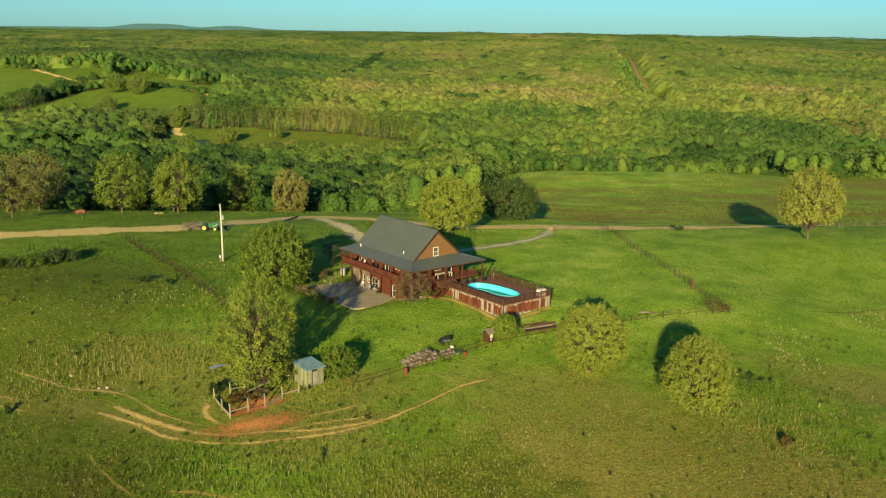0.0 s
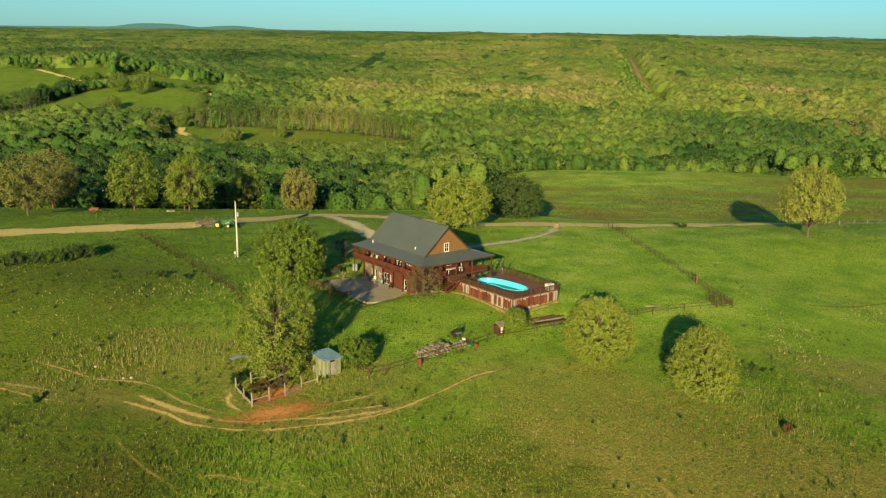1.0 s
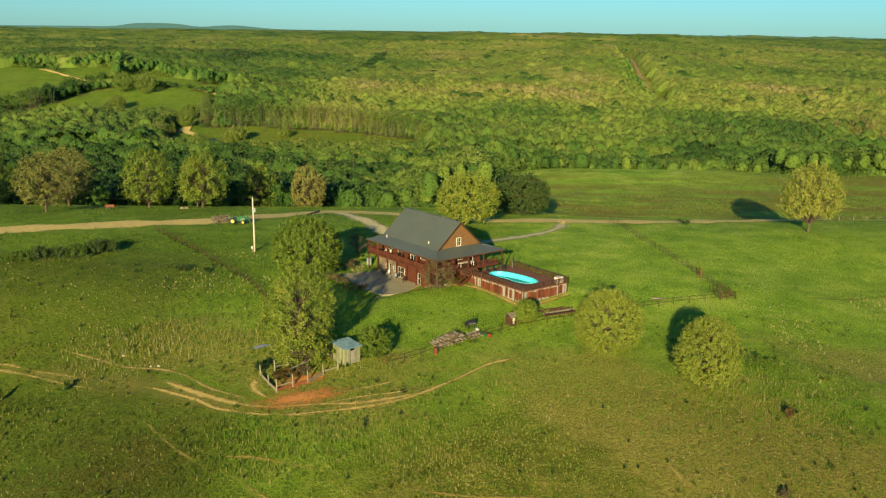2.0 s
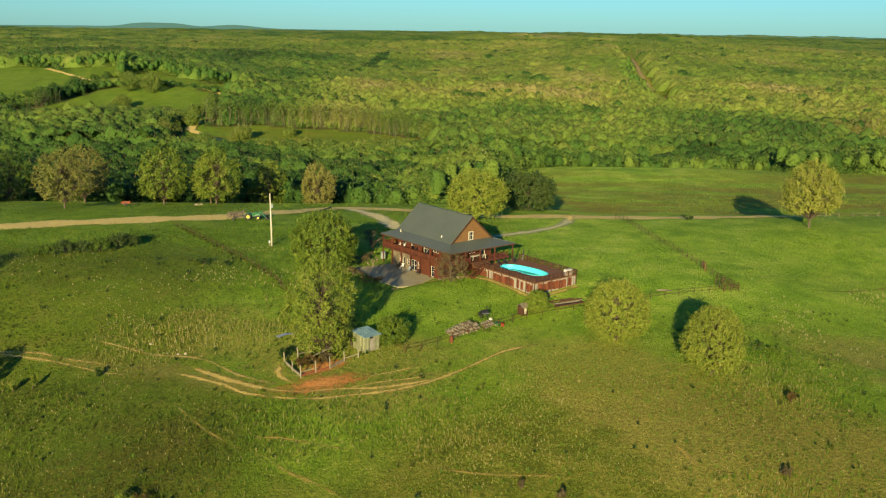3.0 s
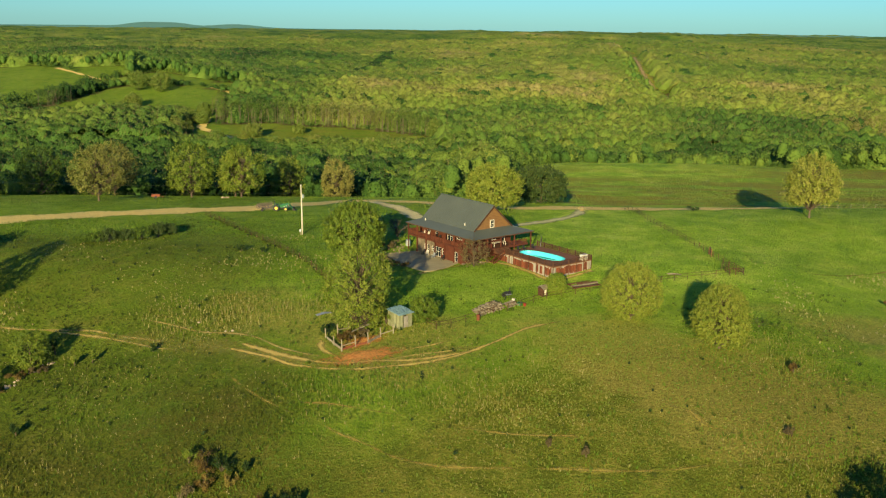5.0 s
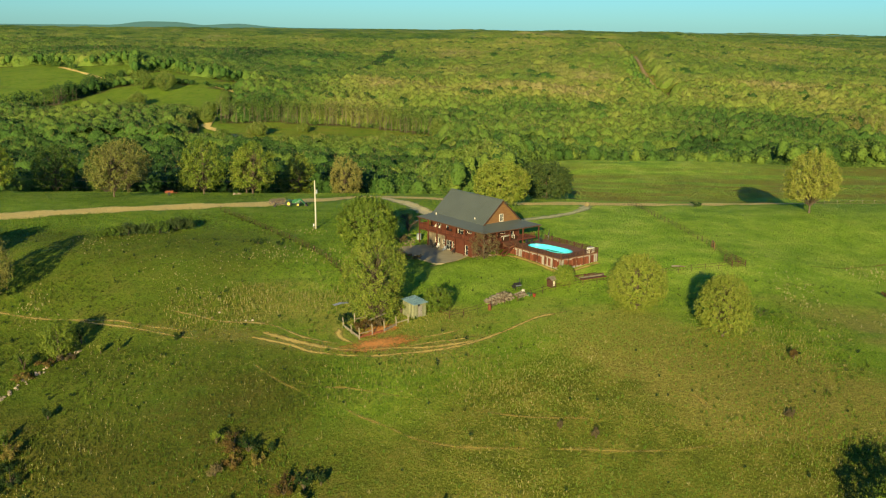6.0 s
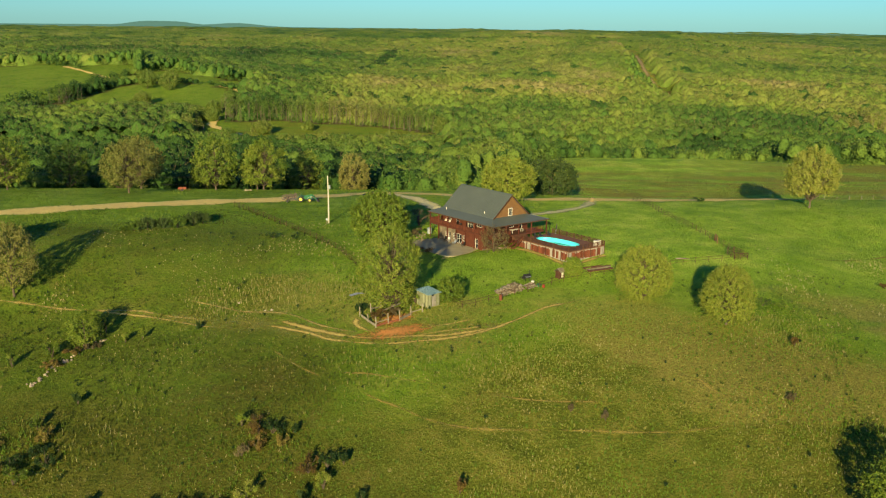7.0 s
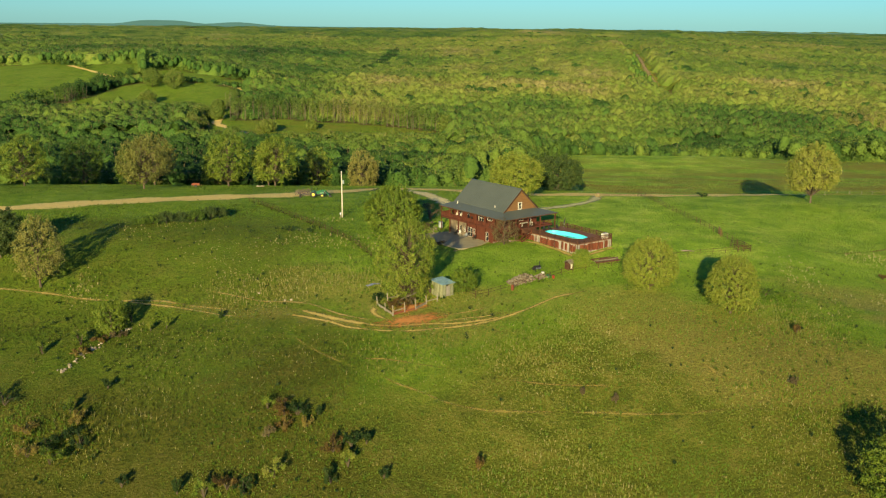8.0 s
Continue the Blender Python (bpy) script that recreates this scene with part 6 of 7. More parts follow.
Geo().rod([(-0.25, 0, 1.5), (-0.45, 0, 1.75)], 0.03, 6).wheel((-0.46, 0, 1.77), (-0.6, 0, 0.8), 0.2, 0.05, 14, 0.14).part("steering_wheel", BLACK, tr)
Geo().rod([(1.0, 0.2, 1.5), (1.0, 0.2, 2.2)], 0.05, 8).part("exhaust", BLACK, tr)
Geo().solid([(3.0, -0.9, 0.2), (3.0, 0.9, 0.2), (3.75, 0.9, 0.12), (3.75, -0.9, 0.12), (3.0, -0.9, 0.85), (3.0, 0.9, 0.85), (3.15, 0.9, 0.85), (3.15, -0.9, 0.85)], [(0, 1, 2, 3), (0, 4, 5, 1), (4, 7, 6, 5), (0, 3, 7, 4), (1, 5, 6, 2)]).part("bucket", BLACK, tr, "dark steel loader bucket")
rake = empty("hay_rake", (-47.6, 217.9), 2, "rusty hay rake with wheels of tines behind the tractor", "farm implement")
RUSTED = plain("rusted_grey_steel", (0.085, 0.062, 0.045), (0.20, 0.155, 0.12), 2.0, 0.8)
Geo().beam((1.6, 0, 0.7), (-1.4, 0, 0.9), 0.14).beam((-1.2, -1.2, 1.0), (-1.2, 1.2, 1.0), 0.12).beam((-1.4, -1.1, 1.3), (1.5, 1.1, 1.5), 0.12).beam((-0.6, 0, 0.8), (-0.6, 0, 1.4), 0.12).part("frame", RUSTED, rake)
TINE = Geo().beam((0.05, 0, 0), (0.80, 0, 0), 0.04).mesh("tine", RUSTED)
for k in range(6):
    x, y = -1.5 + 0.60 * k, -1.1 + 0.42 * k
    z = 1.30 + 0.16 * (k % 2)
    ring_ = Geo().wheel((x, y, z), (0.6, 0.8, 0), 0.62, 0.07, 16, 0.50).part("tine_wheel", RUSTED, rake)
    for i in range(14):
        shared("tine", TINE, ring_, pose(x, y, z, 0, 0, -36.87) @ pose(0, 0, 0, 0, i * 360 / 14, 0))
for s in (-1, 1):
    Geo().wheel((-0.6, s * 1.15, 0.32), (0, 1, 0), 0.32, 0.16, 14).part("tyre", BLACK, rake)

# red implement in the shade of the pasture trees
cart = empty("farm_cart", (-84.0, 253.3), 10, "small red two-wheeled farm cart on the grass", "cart")
Geo().box(-1.2, 1.2, -0.7, 0.7, 0.55, 0.65).box(-1.2, 1.2, -0.7, -0.64, 0.65, 1.05).box(-1.2, 1.2, 0.64, 0.7, 0.65, 1.05).box(-1.2, -1.14, -0.64, 0.64, 0.65, 1.05).box(1.14, 1.2, -0.64, 0.64, 0.65, 1.05).part("bed", RUST, cart)
for s in (-1, 1):
    Geo().wheel((0, s * 0.82, 0.4), (0, 1, 0), 0.4, 0.18, 14).part("tyre", BLACK, cart)
Geo().beam((1.2, 0, 0.6), (2.3, 0, 0.45), 0.08).part("drawbar", RED_PAINT, cart)


# ---- stones, logs and heaps ----
def lump_mesh(name, size, seed, material, flat=0.7):
    """A rough stone."""
    bm = bmesh.new()
    bmesh.ops.create_icosphere(bm, subdivisions=1, radius=1.0)
    r = np.random.default_rng(seed)
    for v in bm.verts:
        k = 1 + r.normal() * 0.16
        v.co = Vector((v.co.x * size * k, v.co.y * size * 0.8 * k, v.co.z * size * flat * k))
    me = bpy.data.meshes.new(name)
    bm.to_mesh(me)
    bm.free()
    me.materials.append(material)
    return me


PALESTONE = plain("pale_stone", (0.20, 0.16, 0.10), (0.40, 0.33, 0.23), 1.5, 0.9, vary=0.5)
stones = [lump_mesh("stone", 1.0, 200 + k, STONE) for k in range(3)]
pale_stones = [lump_mesh("stone", 1.0, 210 + k, PALESTONE) for k in range(3)]


def stone_row(label, pts, n, size, seed, meshes, wide=0.8):
    """Loose stones strewn along a line on the land."""
    line = smooth_line(pts, 0.5)
    r = np.random.default_rng(seed)
    base = empty("stone_row", tuple(line[0]), 0, label, "stones")
    o = np.array([*line[0], float(ground(*line[0]))])
    for k in range(n):
        q = line[r.integers(len(line))] + r.normal(size=2) * wide * 0.5
        s = size * r.uniform(0.5, 1.4)
        m = pose(*(np.array([*q, float(ground(*q)) + s * 0.25]) - o), r.uniform(-20, 20), r.uniform(-20, 20), r.uniform(0, 360)) @ Matrix.Scale(s, 4)
        shared("stone", meshes[r.integers(len(meshes))], base, m)
    return base


stone_row("row of pale white field stones in the grass", [(-76.3, 115.4), (-75.3, 119.5), (-74.0, 122.3), (-72.8, 125.5), (-71.4, 128.8), (-69.4, 132.0)], 46, 0.27, 1, pale_stones, 0.9)
stone_row("loose tan stones edging the patio", [plan(-16.2, -15.5), plan(-17.2, -12.0), plan(-19.5, -9.5), plan(-21.5, -6.5)], 40, 0.22, 2, stones, 1.8)
stone_row("loose tan stones under the porch corner", [plan(0.6, -8.2), plan(1.2, -6.0), plan(2.8, -4.2)], 22, 0.26, 3, stones, 0.8)
stone_row("small heap of pale stones by the trees", [(-66.5, 257.4), (-64.9, 257.8)], 14, 0.4, 4, pale_stones, 0.6)
stone_row("scattered pale stones by the farm track", [(-48.5, 139.0), (-45, 136.5), (-40, 134.0)], 7, 0.26, 5, pale_stones, 1.2)

def heap(name, at, turn, label, rows, seed, kinds, share, loose=0.10):
    """Split logs stacked across a line in rising layers: rows are (length, depth rows) from the bottom up."""
    base = empty(name, at, turn, label, name)
    r = np.random.default_rng(seed)
    c, sn = math.cos(radians(turn)), math.sin(radians(turn))
    z0 = float(ground(*at))
    for layer, (length, deep) in enumerate(rows):
        n = int(length / 0.27)
        for i in range(n):
            for j in range(deep):
                x, y = (i - (n - 1) / 2) * 0.27 + r.normal() * 0.05, (j - (deep - 1) / 2) * 0.62 + r.normal() * 0.09
                zz = float(ground(at[0] + c * x - sn * y, at[1] + sn * x + c * y)) - z0
                shared("log", kinds[r.choice(len(kinds), p=share)], base, pose(x, y, zz + 0.10 + 0.26 * layer + r.normal() * loose, r.uniform(0, 360), r.normal() * 15, 90 + r.normal() * 26))
    return base


logs = [Geo().rod([(-0.30, 0, 0), (0.30, 0, 0)], 0.125, 6).mesh("log", m) for m in (GREYWOOD, PALEBARK, STONE, BARK)]
heap("woodpile", (2.3, 138.3), 36, "long stack of split grey firewood by the fence", ((5.6, 4), (5.4, 4), (4.9, 3), (4.0, 2), (2.8, 1)), 17, logs, (0.5, 0.25, 0.05, 0.2))
heap("woodpile", (6.4, 140.6), 30, "low heap of tan split firewood beside the stack", ((2.4, 3), (1.9, 2)), 18, logs, (0.15, 0.6, 0.2, 0.05), 0.10)
barrel = empty("barrel", (0.3, 134.2), 0, "rusty red steel barrel at the fence", "barrel")
Geo().rod([(0, 0, -0.05), (0, 0, 0.3), (0, 0, 0.31), (0, 0, 0.6), (0, 0, 0.61), (0, 0, 0.95)], [0.29, 0.29, 0.31, 0.31, 0.29, 0.29], 16).part("drum", RUST, barrel)
Geo().wheel((0, 0, 0.95), (0.02, 0, 1), 0.30, 0.05, 16, 0.27).part("rim", RUST, barrel)
for nm, at, m, h, r_, lab in (("bucket", (8.8, 140.2), RED_PAINT, 0.5, 0.28, "small red bucket on the lawn"), ("bucket", (7.0, 142.0), WHITE, 0.55, 0.3, "white bucket beside the woodpile"), ("bucket", (4.4, 140.2), WHITE, 0.5, 0.28, "white bucket on the woodpile's edge"), ("planter", (8.0, 140.6), GREEN_PAINT, 0.45, 0.5, "dark green tub beside the fence")):
    b = empty(nm, at, 0, lab, nm)
    Geo().rod([(0, 0, -0.05), (0, 0, h * 0.5), (0, 0, h)], [r_ * 0.8, r_ * 0.9, r_], 14).part("body", m, b)
    Geo().wheel((0, 0, h), (0.02, 0, 1), r_ * 1.05, 0.05, 14, r_ * 0.85).part("rim", m, b)
grill = empty("smoker_grill", (6.0, 143.2), 25, "black barrel smoker with a chimney on the lawn", "grill")
Geo().rod([(-0.65, 0, 1.0), (0.65, 0, 1.0)], 0.38, 14).part("barrel", BLACK, grill)
Geo().box(-0.95, -0.65, -0.28, 0.28, 0.55, 1.0).part("firebox", BLACK, grill)
Geo().rod([(0.5, 0, 1.3), (0.5, 0, 2.1)], 0.08, 8).part("chimney", BLACK, grill)
Geo().box(-0.55, 0.55, -0.72, -0.38, 0.95, 0.99).part("shelf", STEEL, grill)
for x in (-0.5, 0.5):
    for y in (-0.28, 0.28):
        Geo().beam((x, y, -0.1), (x, y * 0.8, 0.75), 0.06).part("leg", BLACK, grill)
hut = empty("well_hut", (12.6, 145.2), 40, "small dark brown wooden hut with a grey board roof", "hut")
Geo().box(-0.65, 0.65, -0.6, 0.6, -0.3, 1.35).part("body", BROWN, hut)
Geo().slab([(-0.85, -0.85, 1.3), (0.85, -0.85, 1.3), (0.85, 0, 1.95), (-0.85, 0, 1.95)], 0.06).slab([(-0.85, 0.85, 1.3), (0.85, 0.85, 1.3), (0.85, 0, 1.95), (-0.85, 0, 1.95)], 0.06).part("roof", GREYWOOD, hut)
Geo().box(-0.25, 0.25, -0.64, -0.60, 0.2, 1.1).part("door", WHITE, hut)
bed = empty("garden_bed", (20.9, 150.2), 24, "low garden beds edged with old brown timbers", "garden bed")
for x0, x1, y0, y1, m in ((-3.4, 2.6, -1.45, -1.3, BROWN), (-2.9, 3.0, -0.2, 0.1, GREYWOOD), (-3.2, 2.2, 1.2, 1.45, BROWN), (-1.2, 3.4, 0.6, 0.75, BROWN)):
    Geo().beam((x0, y0, 0.12), (x1, y1, 0.14), 0.20, 0.26).part("timber", m, bed)
for x in (-2.8, 2.5):
    Geo().beam((x, -1.2, 0.08), (x + 0.1, 1.2, 0.08), 0.16, 0.22).part("timber", BROWN, bed)
Geo().solid([(-2.6, -1.1, -0.2), (2.4, -1.1, -0.2), (2.4, -0.3, -0.2), (-2.6, -0.3, -0.2), (-2.5, -1.0, 0.10), (2.3, -1.0, 0.07), (2.3, -0.4, 0.12), (-2.5, -0.4, 0.08)], [(0, 1, 5, 4), (1, 2, 6, 5), (2, 3, 7, 6), (3, 0, 4, 7), (4, 5, 6, 7), (3, 2, 1, 0)]).part("soil", BARK, bed)
fl = empty("fallen_log", (39.1, 156.0), -12, "bleached tan fallen branch on the lawn", "log")
Geo().rod([(-1.3, 0.1, 0.12), (-0.4, -0.05, 0.22), (0.5, 0.05, 0.20), (1.4, 0.25, 0.12)], [0.10, 0.16, 0.15, 0.07], 8).part("stem", PALEBARK, fl)
Geo().rod([(0.2, 0, 0.22), (0.8, -0.45, 0.3), (1.2, -0.7, 0.22)], [0.08, 0.06, 0.03], 6).part("limb", PALEBARK, fl)
bale = empty("hay_bale", (32.8, 220.6), 20, "tan round bale standing beside the road", "bale")
Geo().wheel((0, 0, 0.65), (1, 0.2, 0), 0.62, 1.0, 18).part("roll", plain("hay", (0.18, 0.14, 0.06), (0.30, 0.24, 0.11), 6.0, 0.95), bale)
cp = empty("steel_culvert", (-28.4, 239.5), 62, "dark steel pipe lying beside the road", "pipe")
Geo().rod([(-3.0, 0, 0.25), (0, 0, 0.28), (3.0, 0, 0.32)], 0.24, 10).part("pipe", BLACK, cp)
sheet = empty("tin_sheet", (-25.6, 136.2), 35, "pale bent sheet of roofing tin in the grass", "sheet")
Geo().slab([(-1.4, -0.4, 0.30), (0.1, -0.4, 0.46), (1.5, -0.4, 0.28), (1.5, 0.4, 0.30), (0.1, 0.4, 0.50), (-1.4, 0.4, 0.32)], 0.03).part("panel", STEEL, sheet)

# ---- round the house ----
tank = empty("water_tank", plan(-20.6, -5.6), -53.5, "pale steel tank beside the house corner", "tank")
Geo().rod([(0, 0, -0.2), (0, 0, 0.6), (0, 0, 1.25), (0, 0, 1.35)], [0.55, 0.55, 0.55, 0.40], 16).part("body", STEEL, tank)
box = empty("pool_heater", (*plan(17.3, 8.4), 2.0), -53.5, "white pool heater box at the deck rail", "heater")
Geo().box(-0.4, 0.4, -0.7, 0.7, 0, 1.1).part("cabinet", WHITE, box)
Geo().box(0.4, 0.42, -0.5, 0.5, 0.5, 0.9).part("vent", STEEL, box)
umb = empty("closed_umbrella", (*plan(4.6, 9.1), 2.0), -53.5, "closed dark umbrella leaning at the deck rail", "umbrella")
Geo().rod([(0, 0, 0), (0.1, 0.05, 1.2), (0.22, 0.1, 2.4)], 0.03, 6).part("pole", STEEL, umb)
Geo().rod([(0.12, 0.06, 1.2), (0.17, 0.08, 1.8), (0.23, 0.1, 2.5)], [0.16, 0.13, 0.03], 9).part("canopy", BLACK, umb)


def chair(at, turn, material, label):
    c = empty("porch_chair", at, turn, label, "chair", "porch chairs")
    Geo().box(-0.28, 0.28, -0.27, 0.27, 0.40, 0.45).part("seat", material, c)
    Geo().solid([(-0.28, 0.24, 0.45), (0.28, 0.24, 0.45), (0.28, 0.36, 1.05), (-0.28, 0.36, 1.05), (-0.28, 0.28, 0.45), (0.28, 0.28, 0.45), (0.28, 0.40, 1.05), (-0.28, 0.40, 1.05)], [(0, 1, 2, 3), (7, 6, 5, 4), (0, 4, 5, 1), (2, 6, 7, 3), (0, 3, 7, 4), (1, 5, 6, 2)]).part("backrest", material, c)
    for x in (-0.25, 0.25):
        for y in (-0.24, 0.24):
            Geo().box(x - 0.025, x + 0.025, y - 0.025, y + 0.025, 0, 0.4).part("leg", material, c)
        Geo().box(x - 0.03, x + 0.03, -0.27, 0.27, 0.62, 0.66).part("armrest", material, c)
    return c


for u, v, z, a, m, lab in ((-14.6, -6.0, 2.9, 0, WHITE, "white chair on the upper porch"), (-13.2, -6.1, 2.9, 0, WHITE, "white chair on the upper porch"), (-10.6, -6.0, 2.9, 0, BLACK, "dark chair on the upper porch"), (-9.4, -6.1, 2.9, 0, BLACK, "dark chair on the upper porch"),
        (-12.4, -7.8, PATIO_Z, 0, BLACK, "dark chair on the shaded patio"), (-11.4, -7.6, PATIO_Z, 20, WHITE, "white chair on the shaded patio"), (-8.8, -8.0, PATIO_Z, 0, STEEL, "grey chair on the patio"), (-6.2, -7.7, PATIO_Z, -10, BLACK, "dark chair on the patio"),
        (4.9, 3.0, 2.0, 90, BLACK, "dark chair beside the pool"), (5.0, 4.4, 2.0, 90, BLACK, "dark chair beside the pool"), (5.2, 6.6, 2.0, 80, BLACK, "dark chair beside the pool")):
    chair((*plan(u, v), z), -53.5 + a, m, lab)
table = empty("porch_table", (*plan(1.5, 0.6), 2.9), -53.5, "long white table on the porch facing the pool", "table")
Geo().box(-0.4, 0.4, -1.6, 1.6, 0.72, 0.77).part("tabletop", WHITE, table)
for x in (-0.33, 0.33):
    for y in (-1.5, 1.5):
        Geo().box(x - 0.04, x + 0.04, y - 0.04, y + 0.04, 0, 0.72).part("leg", WHITE, table)

# ---- shrubs and weeds on the slope ----
REDTWIG = leaves("russet_twigs", (0.0, (0.055, 0.036, 0.009)), (0.5, (0.125, 0.080, 0.016)), (1.0, (0.21, 0.175, 0.035)), translucent=0.1)
def scrub(at, h, w, seed, label, material, tint, leaf=0.2):
    """A loose, many-stemmed shrub: bent stems, each with its own uneven spray of leaves."""
    r = np.random.default_rng(seed)
    base = new("shrub")
    base.location = (at[0], at[1], float(ground(*at)) - 0.05)
    tagged(base, label, "shrub", "shrubs on the pasture")
    n = 9
    a, out = r.uniform(0, 2 * math.pi, n), w / 2 * np.sqrt(r.random(n))
    top = np.stack([np.cos(a) * out, np.sin(a) * out, h * r.uniform(0.35, 0.85, n)], -1)
    pieces = [tube(np.array([(0, 0, 0), (t[0] * 0.35, t[1] * 0.35, t[2] * 0.6), tuple(t)]), np.array([0.05, 0.035, 0.012]) * h / 2, 5) for t in top]
    v, f = joined(pieces)
    child("stem", big_mesh("stem", v, f, BARK, True), base)
    size = w * r.uniform(0.16, 0.30, n)
    rad = np.stack([size, size, h * r.uniform(0.16, 0.34, n)], -1)
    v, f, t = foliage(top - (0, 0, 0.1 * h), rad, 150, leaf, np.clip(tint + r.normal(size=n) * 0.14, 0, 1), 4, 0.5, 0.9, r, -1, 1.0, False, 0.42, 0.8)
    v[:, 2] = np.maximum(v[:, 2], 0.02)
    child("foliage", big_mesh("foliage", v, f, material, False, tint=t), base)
    return base


def shrubs(seed, *places):
    """Shrubs at given places: x, y, height, width, leaves, tint, label."""
    for k, (x, y, h, w, m, tn, lab) in enumerate(places):
        scrub((x, y), h * 1.15, w * 1.1, seed + k, lab, m, tn)


shrubs(300,
    (-36.9, 94.9, 2.6, 3.4, REDTWIG, 0.45, "russet budding shrub on the slope"), (-35.0, 94.4, 2.3, 2.6, LEAF_DARK, 0.4, "dark green shrub on the slope"), (-39.7, 97.2, 2.3, 1.9, LEAF_A, 0.5, "fresh green sapling on the slope"),
    (-36.6, 91.4, 1.9, 2.4, REDTWIG, 0.6, "russet shrub on the slope"), (-38.6, 90.6, 1.8, 2.4, TWIG, 0.9, "tan leafless shrub on the slope"), (-33.2, 91.4, 1.8, 1.8, REDTWIG, 0.95, "pale tan shrub on the slope"),
    (-32.0, 94.0, 1.4, 1.6, LEAF_DARK, 0.3, "small dark shrub on the slope"), (-29.1, 85.6, 2.4, 2.9, REDTWIG, 0.3, "dark russet shrub on the slope"), (-26.6, 86.1, 2.5, 1.9, LEAF_DARK, 0.4, "dark green sapling on the slope"),
    (-26.9, 82.6, 2.2, 1.6, LEAF_A, 0.6, "pale green sapling on the slope"), (-29.0, 79.7, 2.6, 2.2, LEAF_DARK, 0.6, "green shrub on the slope"), (-36.7, 82.1, 2.8, 2.7, LEAF_A, 0.72, "yellow-green sapling on the slope"),
    (-42.9, 81.4, 2.2, 2.8, REDTWIG, 0.25, "dark russet shrub on the slope"), (-45.8, 80.6, 2.8, 2.2, LEAF_A, 0.55, "fresh green sapling low on the slope"), (-40.5, 80.2, 2.2, 2.4, LEAF_DARK, 0.35, "dark shrub low on the slope"),
)
shrubs(315,
    (-49.7, 82.1, 2.2, 1.2, LEAF_DARK, 0.5, "slim dark sapling on the slope"), (-69.9, 91.4, 2.4, 3.2, LEAF_A, 0.25, "green spreading shrub on the hillside"), (-71.4, 94.4, 2.2, 3.6, LEAF_DARK, 0.25, "dark spreading thicket on the hillside"),
    (-73.6, 93.0, 2.2, 3.0, REDTWIG, 0.9, "tan budding thicket on the hillside"), (-70.8, 103.1, 2.8, 2.0, LEAF_A, 0.4, "fresh green sapling on the hillside"), (-68.7, 100.4, 2.3, 2.2, REDTWIG, 0.95, "tan shrub on the hillside"),
    (-76.2, 124.8, 3.2, 2.6, LEAF_A, 0.35, "green sapling beside the stones"), (-81.5, 121.4, 2.4, 1.5, LEAF_A, 0.3, "slim green sapling on the hillside"), (-69.0, 97.1, 1.8, 3.0, LEAF_DARK, 0.2, "dark low thicket on the hillside"),
    (-66.6, 94.6, 2.4, 2.4, LEAF_DARK, 0.45, "dark shrub on the hillside"), (-81.6, 105.3, 3.0, 4.2, LEAF_DARK, 0.45, "broad dark shrub on the hillside"), (-70.0, 134.1, 2.8, 1.1, LEAF_DARK, 0.6, "slim green sapling by the track"),
    (-75.8, 98.4, 2.0, 2.8, REDTWIG, 0.8, "tan thicket on the hillside"), (-66.9, 109.5, 1.8, 1.2, LEAF_DARK, 0.4, "small dark sapling on the hillside"), (-58.0, 85.3, 2.2, 1.6, LEAF_DARK, 0.3, "dark sapling low on the hillside"),
)
shrubs(330,
    (-62.6, 130.3, 2.2, 1.0, LEAF_A, 0.4, "slim green sapling in the pasture"), (-65.4, 130.0, 2.0, 1.1, LEAF_A, 0.6, "slim olive sapling in the pasture"), (-14.0, 185.4, 4.2, 5.0, TWIG, 0.35, "bare brown thicket at the house corner"),
    (-15.6, 178.4, 2.2, 4.0, TWIG, 0.4, "brown leafless brush beside the patio"), (-19.0, 172.6, 1.8, 4.0, LEAF_DARK, 0.3, "dark low shrub beneath the patio tree"), (-16.6, 167.5, 1.6, 4.2, TWIG, 0.6, "tangled tan brush beneath the trees"),
    (-13.4, 163.4, 1.2, 3.6, REDTWIG, 0.6, "low brown brush on the shaded lawn"), (-53.0, 131.2, 1.7, 1.0, LEAF_DARK, 0.4, "small dark sapling by the track"), (-24.6, 86.8, 1.8, 1.2, LEAF_DARK, 0.3, "small dark sapling on the slope"),
    (-22.0, 80.2, 1.7, 1.2, LEAF_DARK, 0.3, "small dark shrub low on the slope"), (-73.2, 126.2, 1.4, 2.6, REDTWIG, 0.5, "russet brush along the stones"), (-75.0, 121.0, 1.2, 2.6, REDTWIG, 0.7, "tan brush along the stones"),
    (-70.6, 128.2, 1.2, 2.4, TWIG, 0.5, "dead brush along the stones"), (-22.2, 125.6, 1.3, 2.0, REDTWIG, 0.2, "dead brush in the pen"), (-20.4, 126.6, 1.6, 2.4, REDTWIG, 0.3, "russet brush in the pen"),
)
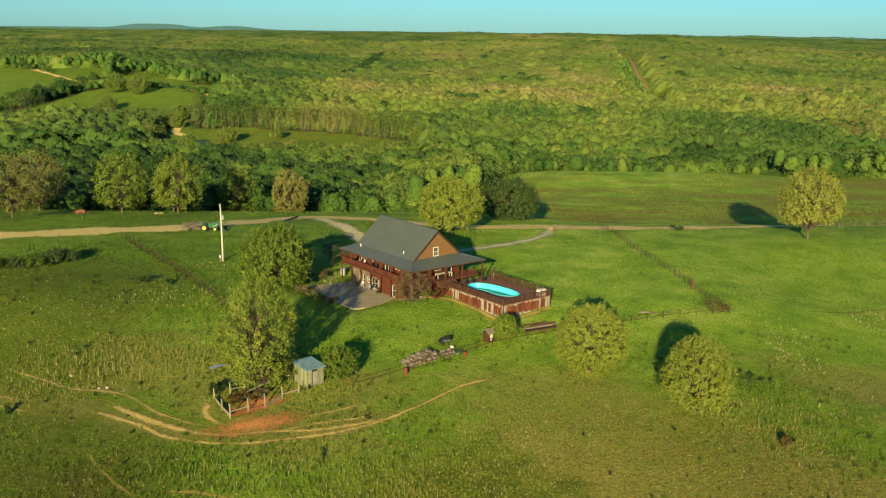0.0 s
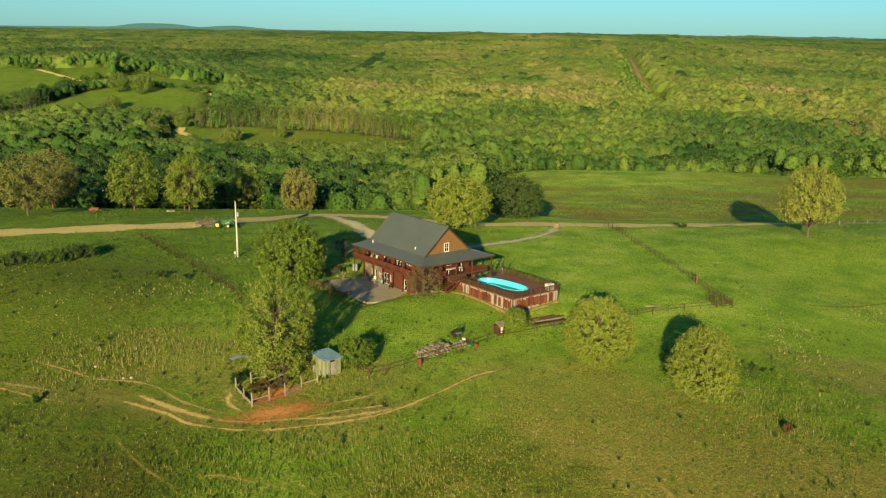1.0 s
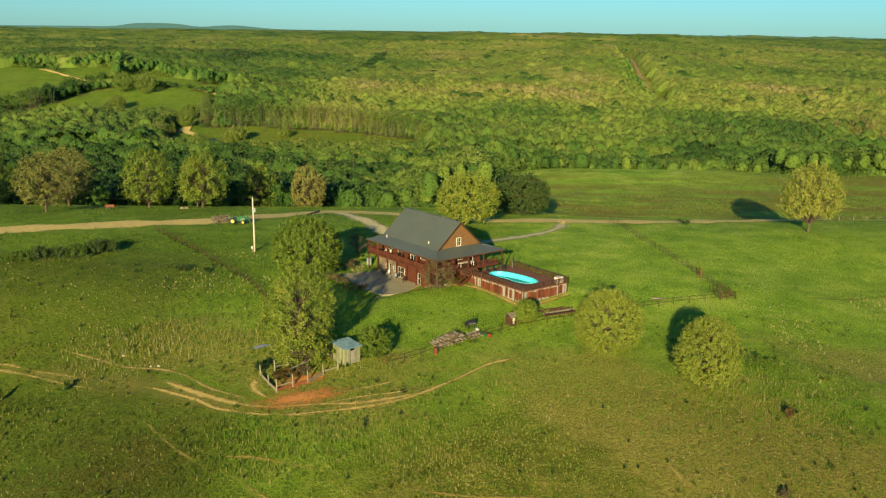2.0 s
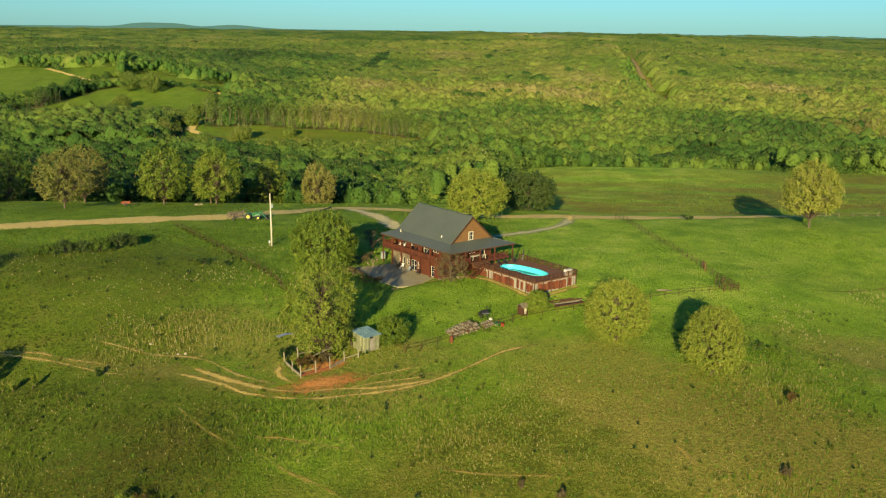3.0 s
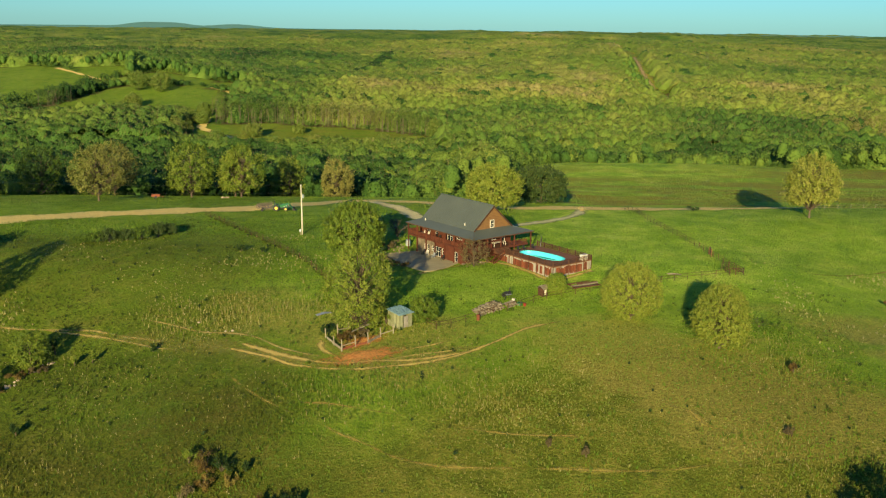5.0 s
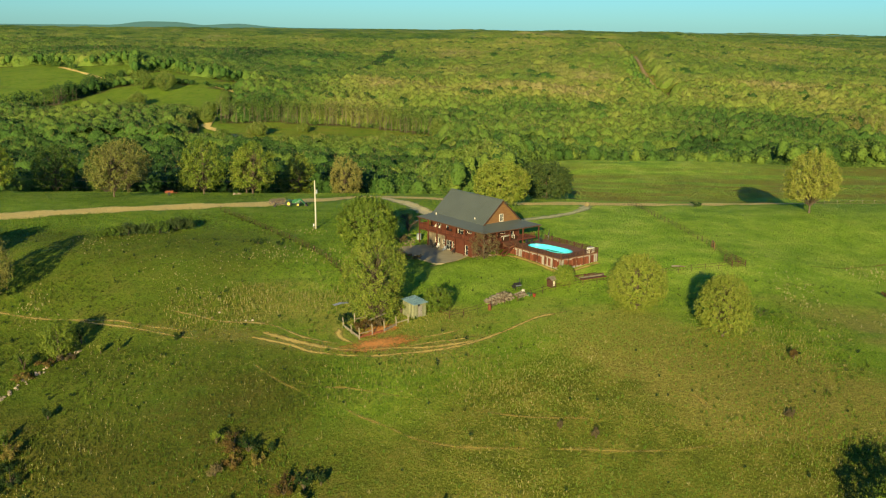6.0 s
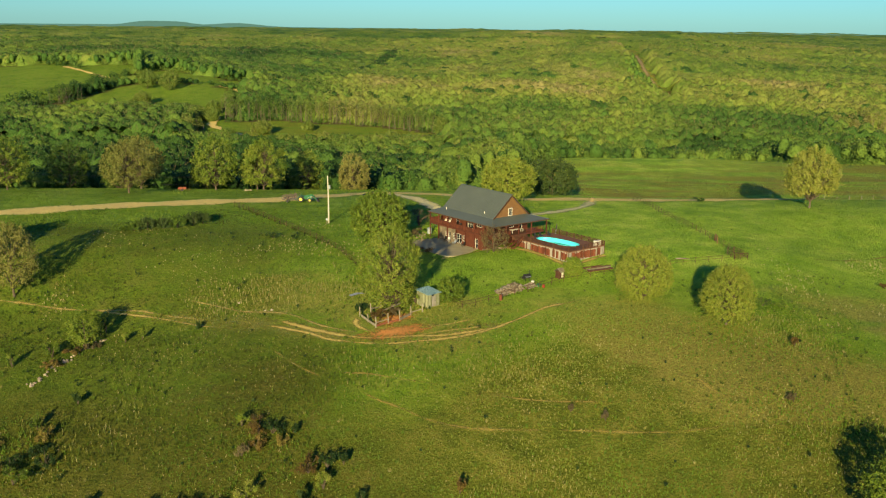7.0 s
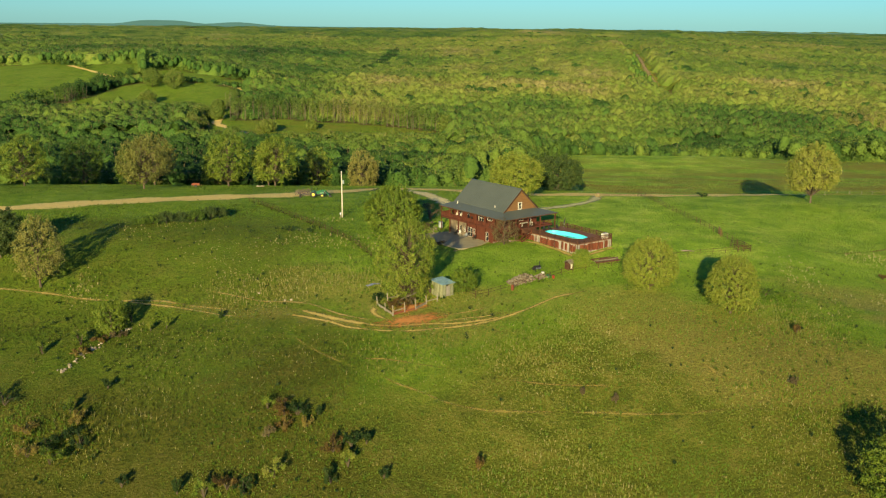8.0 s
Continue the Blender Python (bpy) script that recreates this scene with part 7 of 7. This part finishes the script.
shrubs(345,
    (-18.4, 127.6, 1.4, 2.2, TWIG, 0.3, "dead brush beneath the tall tree"), (-15.0, 132.6, 3.0, 2.6, LEAF_A, 0.55, "leafy shrub against the shed"), (-17.6, 134.4, 2.4, 2.4, LEAF_DARK, 0.5, "shrub behind the pen"),
    (-24.6, 128.4, 1.8, 2.2, LEAF_DARK, 0.4, "dark shrub at the pen's corner"), (46.6, 130.8, 1.6, 2.2, LEAF_A, 0.25, "low green weeds on the open slope"), (49.4, 129.8, 1.3, 2.0, LEAF_A, 0.35, "low green weeds on the open slope"),
    (76.2, 146.0, 1.3, 1.6, REDTWIG, 0.3, "russet shrub on the open slope"), (-45.5, 172.0, 1.3, 1.6, LEAF_DARK, 0.4, "small dark shrub in the pasture"), (-41.2, 171.0, 1.0, 1.3, LEAF_DARK, 0.5, "small dark shrub in the pasture"),
    (62.0, 222.0, 1.4, 2.4, LEAF_DARK, 0.5, "low shrub by the road fence"), (-9.5, 81.4, 2.0, 1.2, REDTWIG, 0.4, "thin russet sapling on the slope"), (11.8, 95.4, 1.5, 1.1, TWIG, 0.3, "dark dried weed clump"),
    (7.1, 97.4, 1.2, 0.9, TWIG, 0.2, "dark dried weed clump"), (45.6, 113.4, 1.5, 1.0, REDTWIG, 0.3, "russet dried weed clump on the slope"), (39.0, 97.5, 1.4, 1.0, TWIG, 0.2, "dark dried weed clump"),
)
for k, (x, y, h, w) in enumerate(((-77.0, 178.6, 1.5, 3.4), (-74.2, 179.0, 1.9, 3.8), (-71.0, 180.4, 1.7, 3.8), (-68.2, 181.6, 2.0, 4.0), (-65.4, 184.4, 2.2, 3.8), (-63.6, 186.4, 1.8, 3.0), (-79.4, 178.0, 1.2, 2.6))):
    tree((x, y), h * 1.35, w * 1.15, 340 + k, "dense bramble mound, dark green and brown", LEAF_DARK if k % 3 else LEAF_A, 0.8 if k % 3 else 0.15, 0.0, 0.22, 2600, name="bramble", category="shrub", group="brambles in the pasture", spray=0.4, low=-0.3)
r8 = np.random.default_rng(88)
nw_ = 760
wx, wy = r8.uniform(-95, 75, nw_), r8.uniform(78, 178, nw_)
ok = ~bare(wx, wy) & (np.abs(wx + 8) < 30 + 0.52 * (wy + 40)) & ~((np.abs(wx - 5) < 32) & (wy > 130))
ok &= ~((wx > 25) & (wy > 120))
ok &= (r8.random(nw_) < 0.35 + 0.5 * s01((-wx - 15) / 25)) & (wave(wx, wy, 20, 115) + 0.5 * r8.normal(size=nw_) > -0.3)
wx, wy = wx[ok], wy[ok]
wh = r8.uniform(0.25, 0.5, len(wx)) * r8.choice([1.0, 1.5, 2.6], len(wx), p=(0.6, 0.3, 0.1))
fx = r8.random(14)
fl_ = smooth_line([(-60.5, 209.7), (-51.1, 194.4), (-44.1, 183.9), (-36.8, 172.2), (-30.9, 162.3), (-26.5, 152)], 0.5)
fq = fl_[(fx * (len(fl_) - 1)).astype(int)] + r8.normal(size=(14, 2)) * 0.35
wx, wy, wh = np.r_[wx, fq[:, 0]], np.r_[wy, fq[:, 1]], np.r_[wh, r8.uniform(0.2, 0.4, 14)]
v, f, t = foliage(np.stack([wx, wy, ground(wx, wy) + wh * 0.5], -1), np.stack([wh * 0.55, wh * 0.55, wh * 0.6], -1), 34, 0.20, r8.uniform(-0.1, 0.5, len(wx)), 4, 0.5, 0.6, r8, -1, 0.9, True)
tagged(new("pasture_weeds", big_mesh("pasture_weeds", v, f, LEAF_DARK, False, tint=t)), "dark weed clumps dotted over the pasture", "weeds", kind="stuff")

# ---- far hills on the horizon, the blue of haze put into their colour ----
HAZE = Nodes("hazed_hills", 1.0, spec=0.0).base((0.05, 0.115, 0.125)).m
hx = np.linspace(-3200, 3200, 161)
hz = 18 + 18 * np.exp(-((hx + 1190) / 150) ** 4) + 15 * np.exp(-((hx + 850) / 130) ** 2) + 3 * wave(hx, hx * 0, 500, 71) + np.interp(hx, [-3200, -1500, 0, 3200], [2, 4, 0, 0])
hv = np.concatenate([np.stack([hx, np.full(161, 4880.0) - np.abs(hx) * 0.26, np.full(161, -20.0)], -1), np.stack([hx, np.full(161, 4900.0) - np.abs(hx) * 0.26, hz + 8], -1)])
tagged(new("backdrop", big_mesh("backdrop", hv, grid_faces(161, 2), HAZE, True)), "low hills along the horizon, tinted blue-green with haze", "hills", kind="structure")
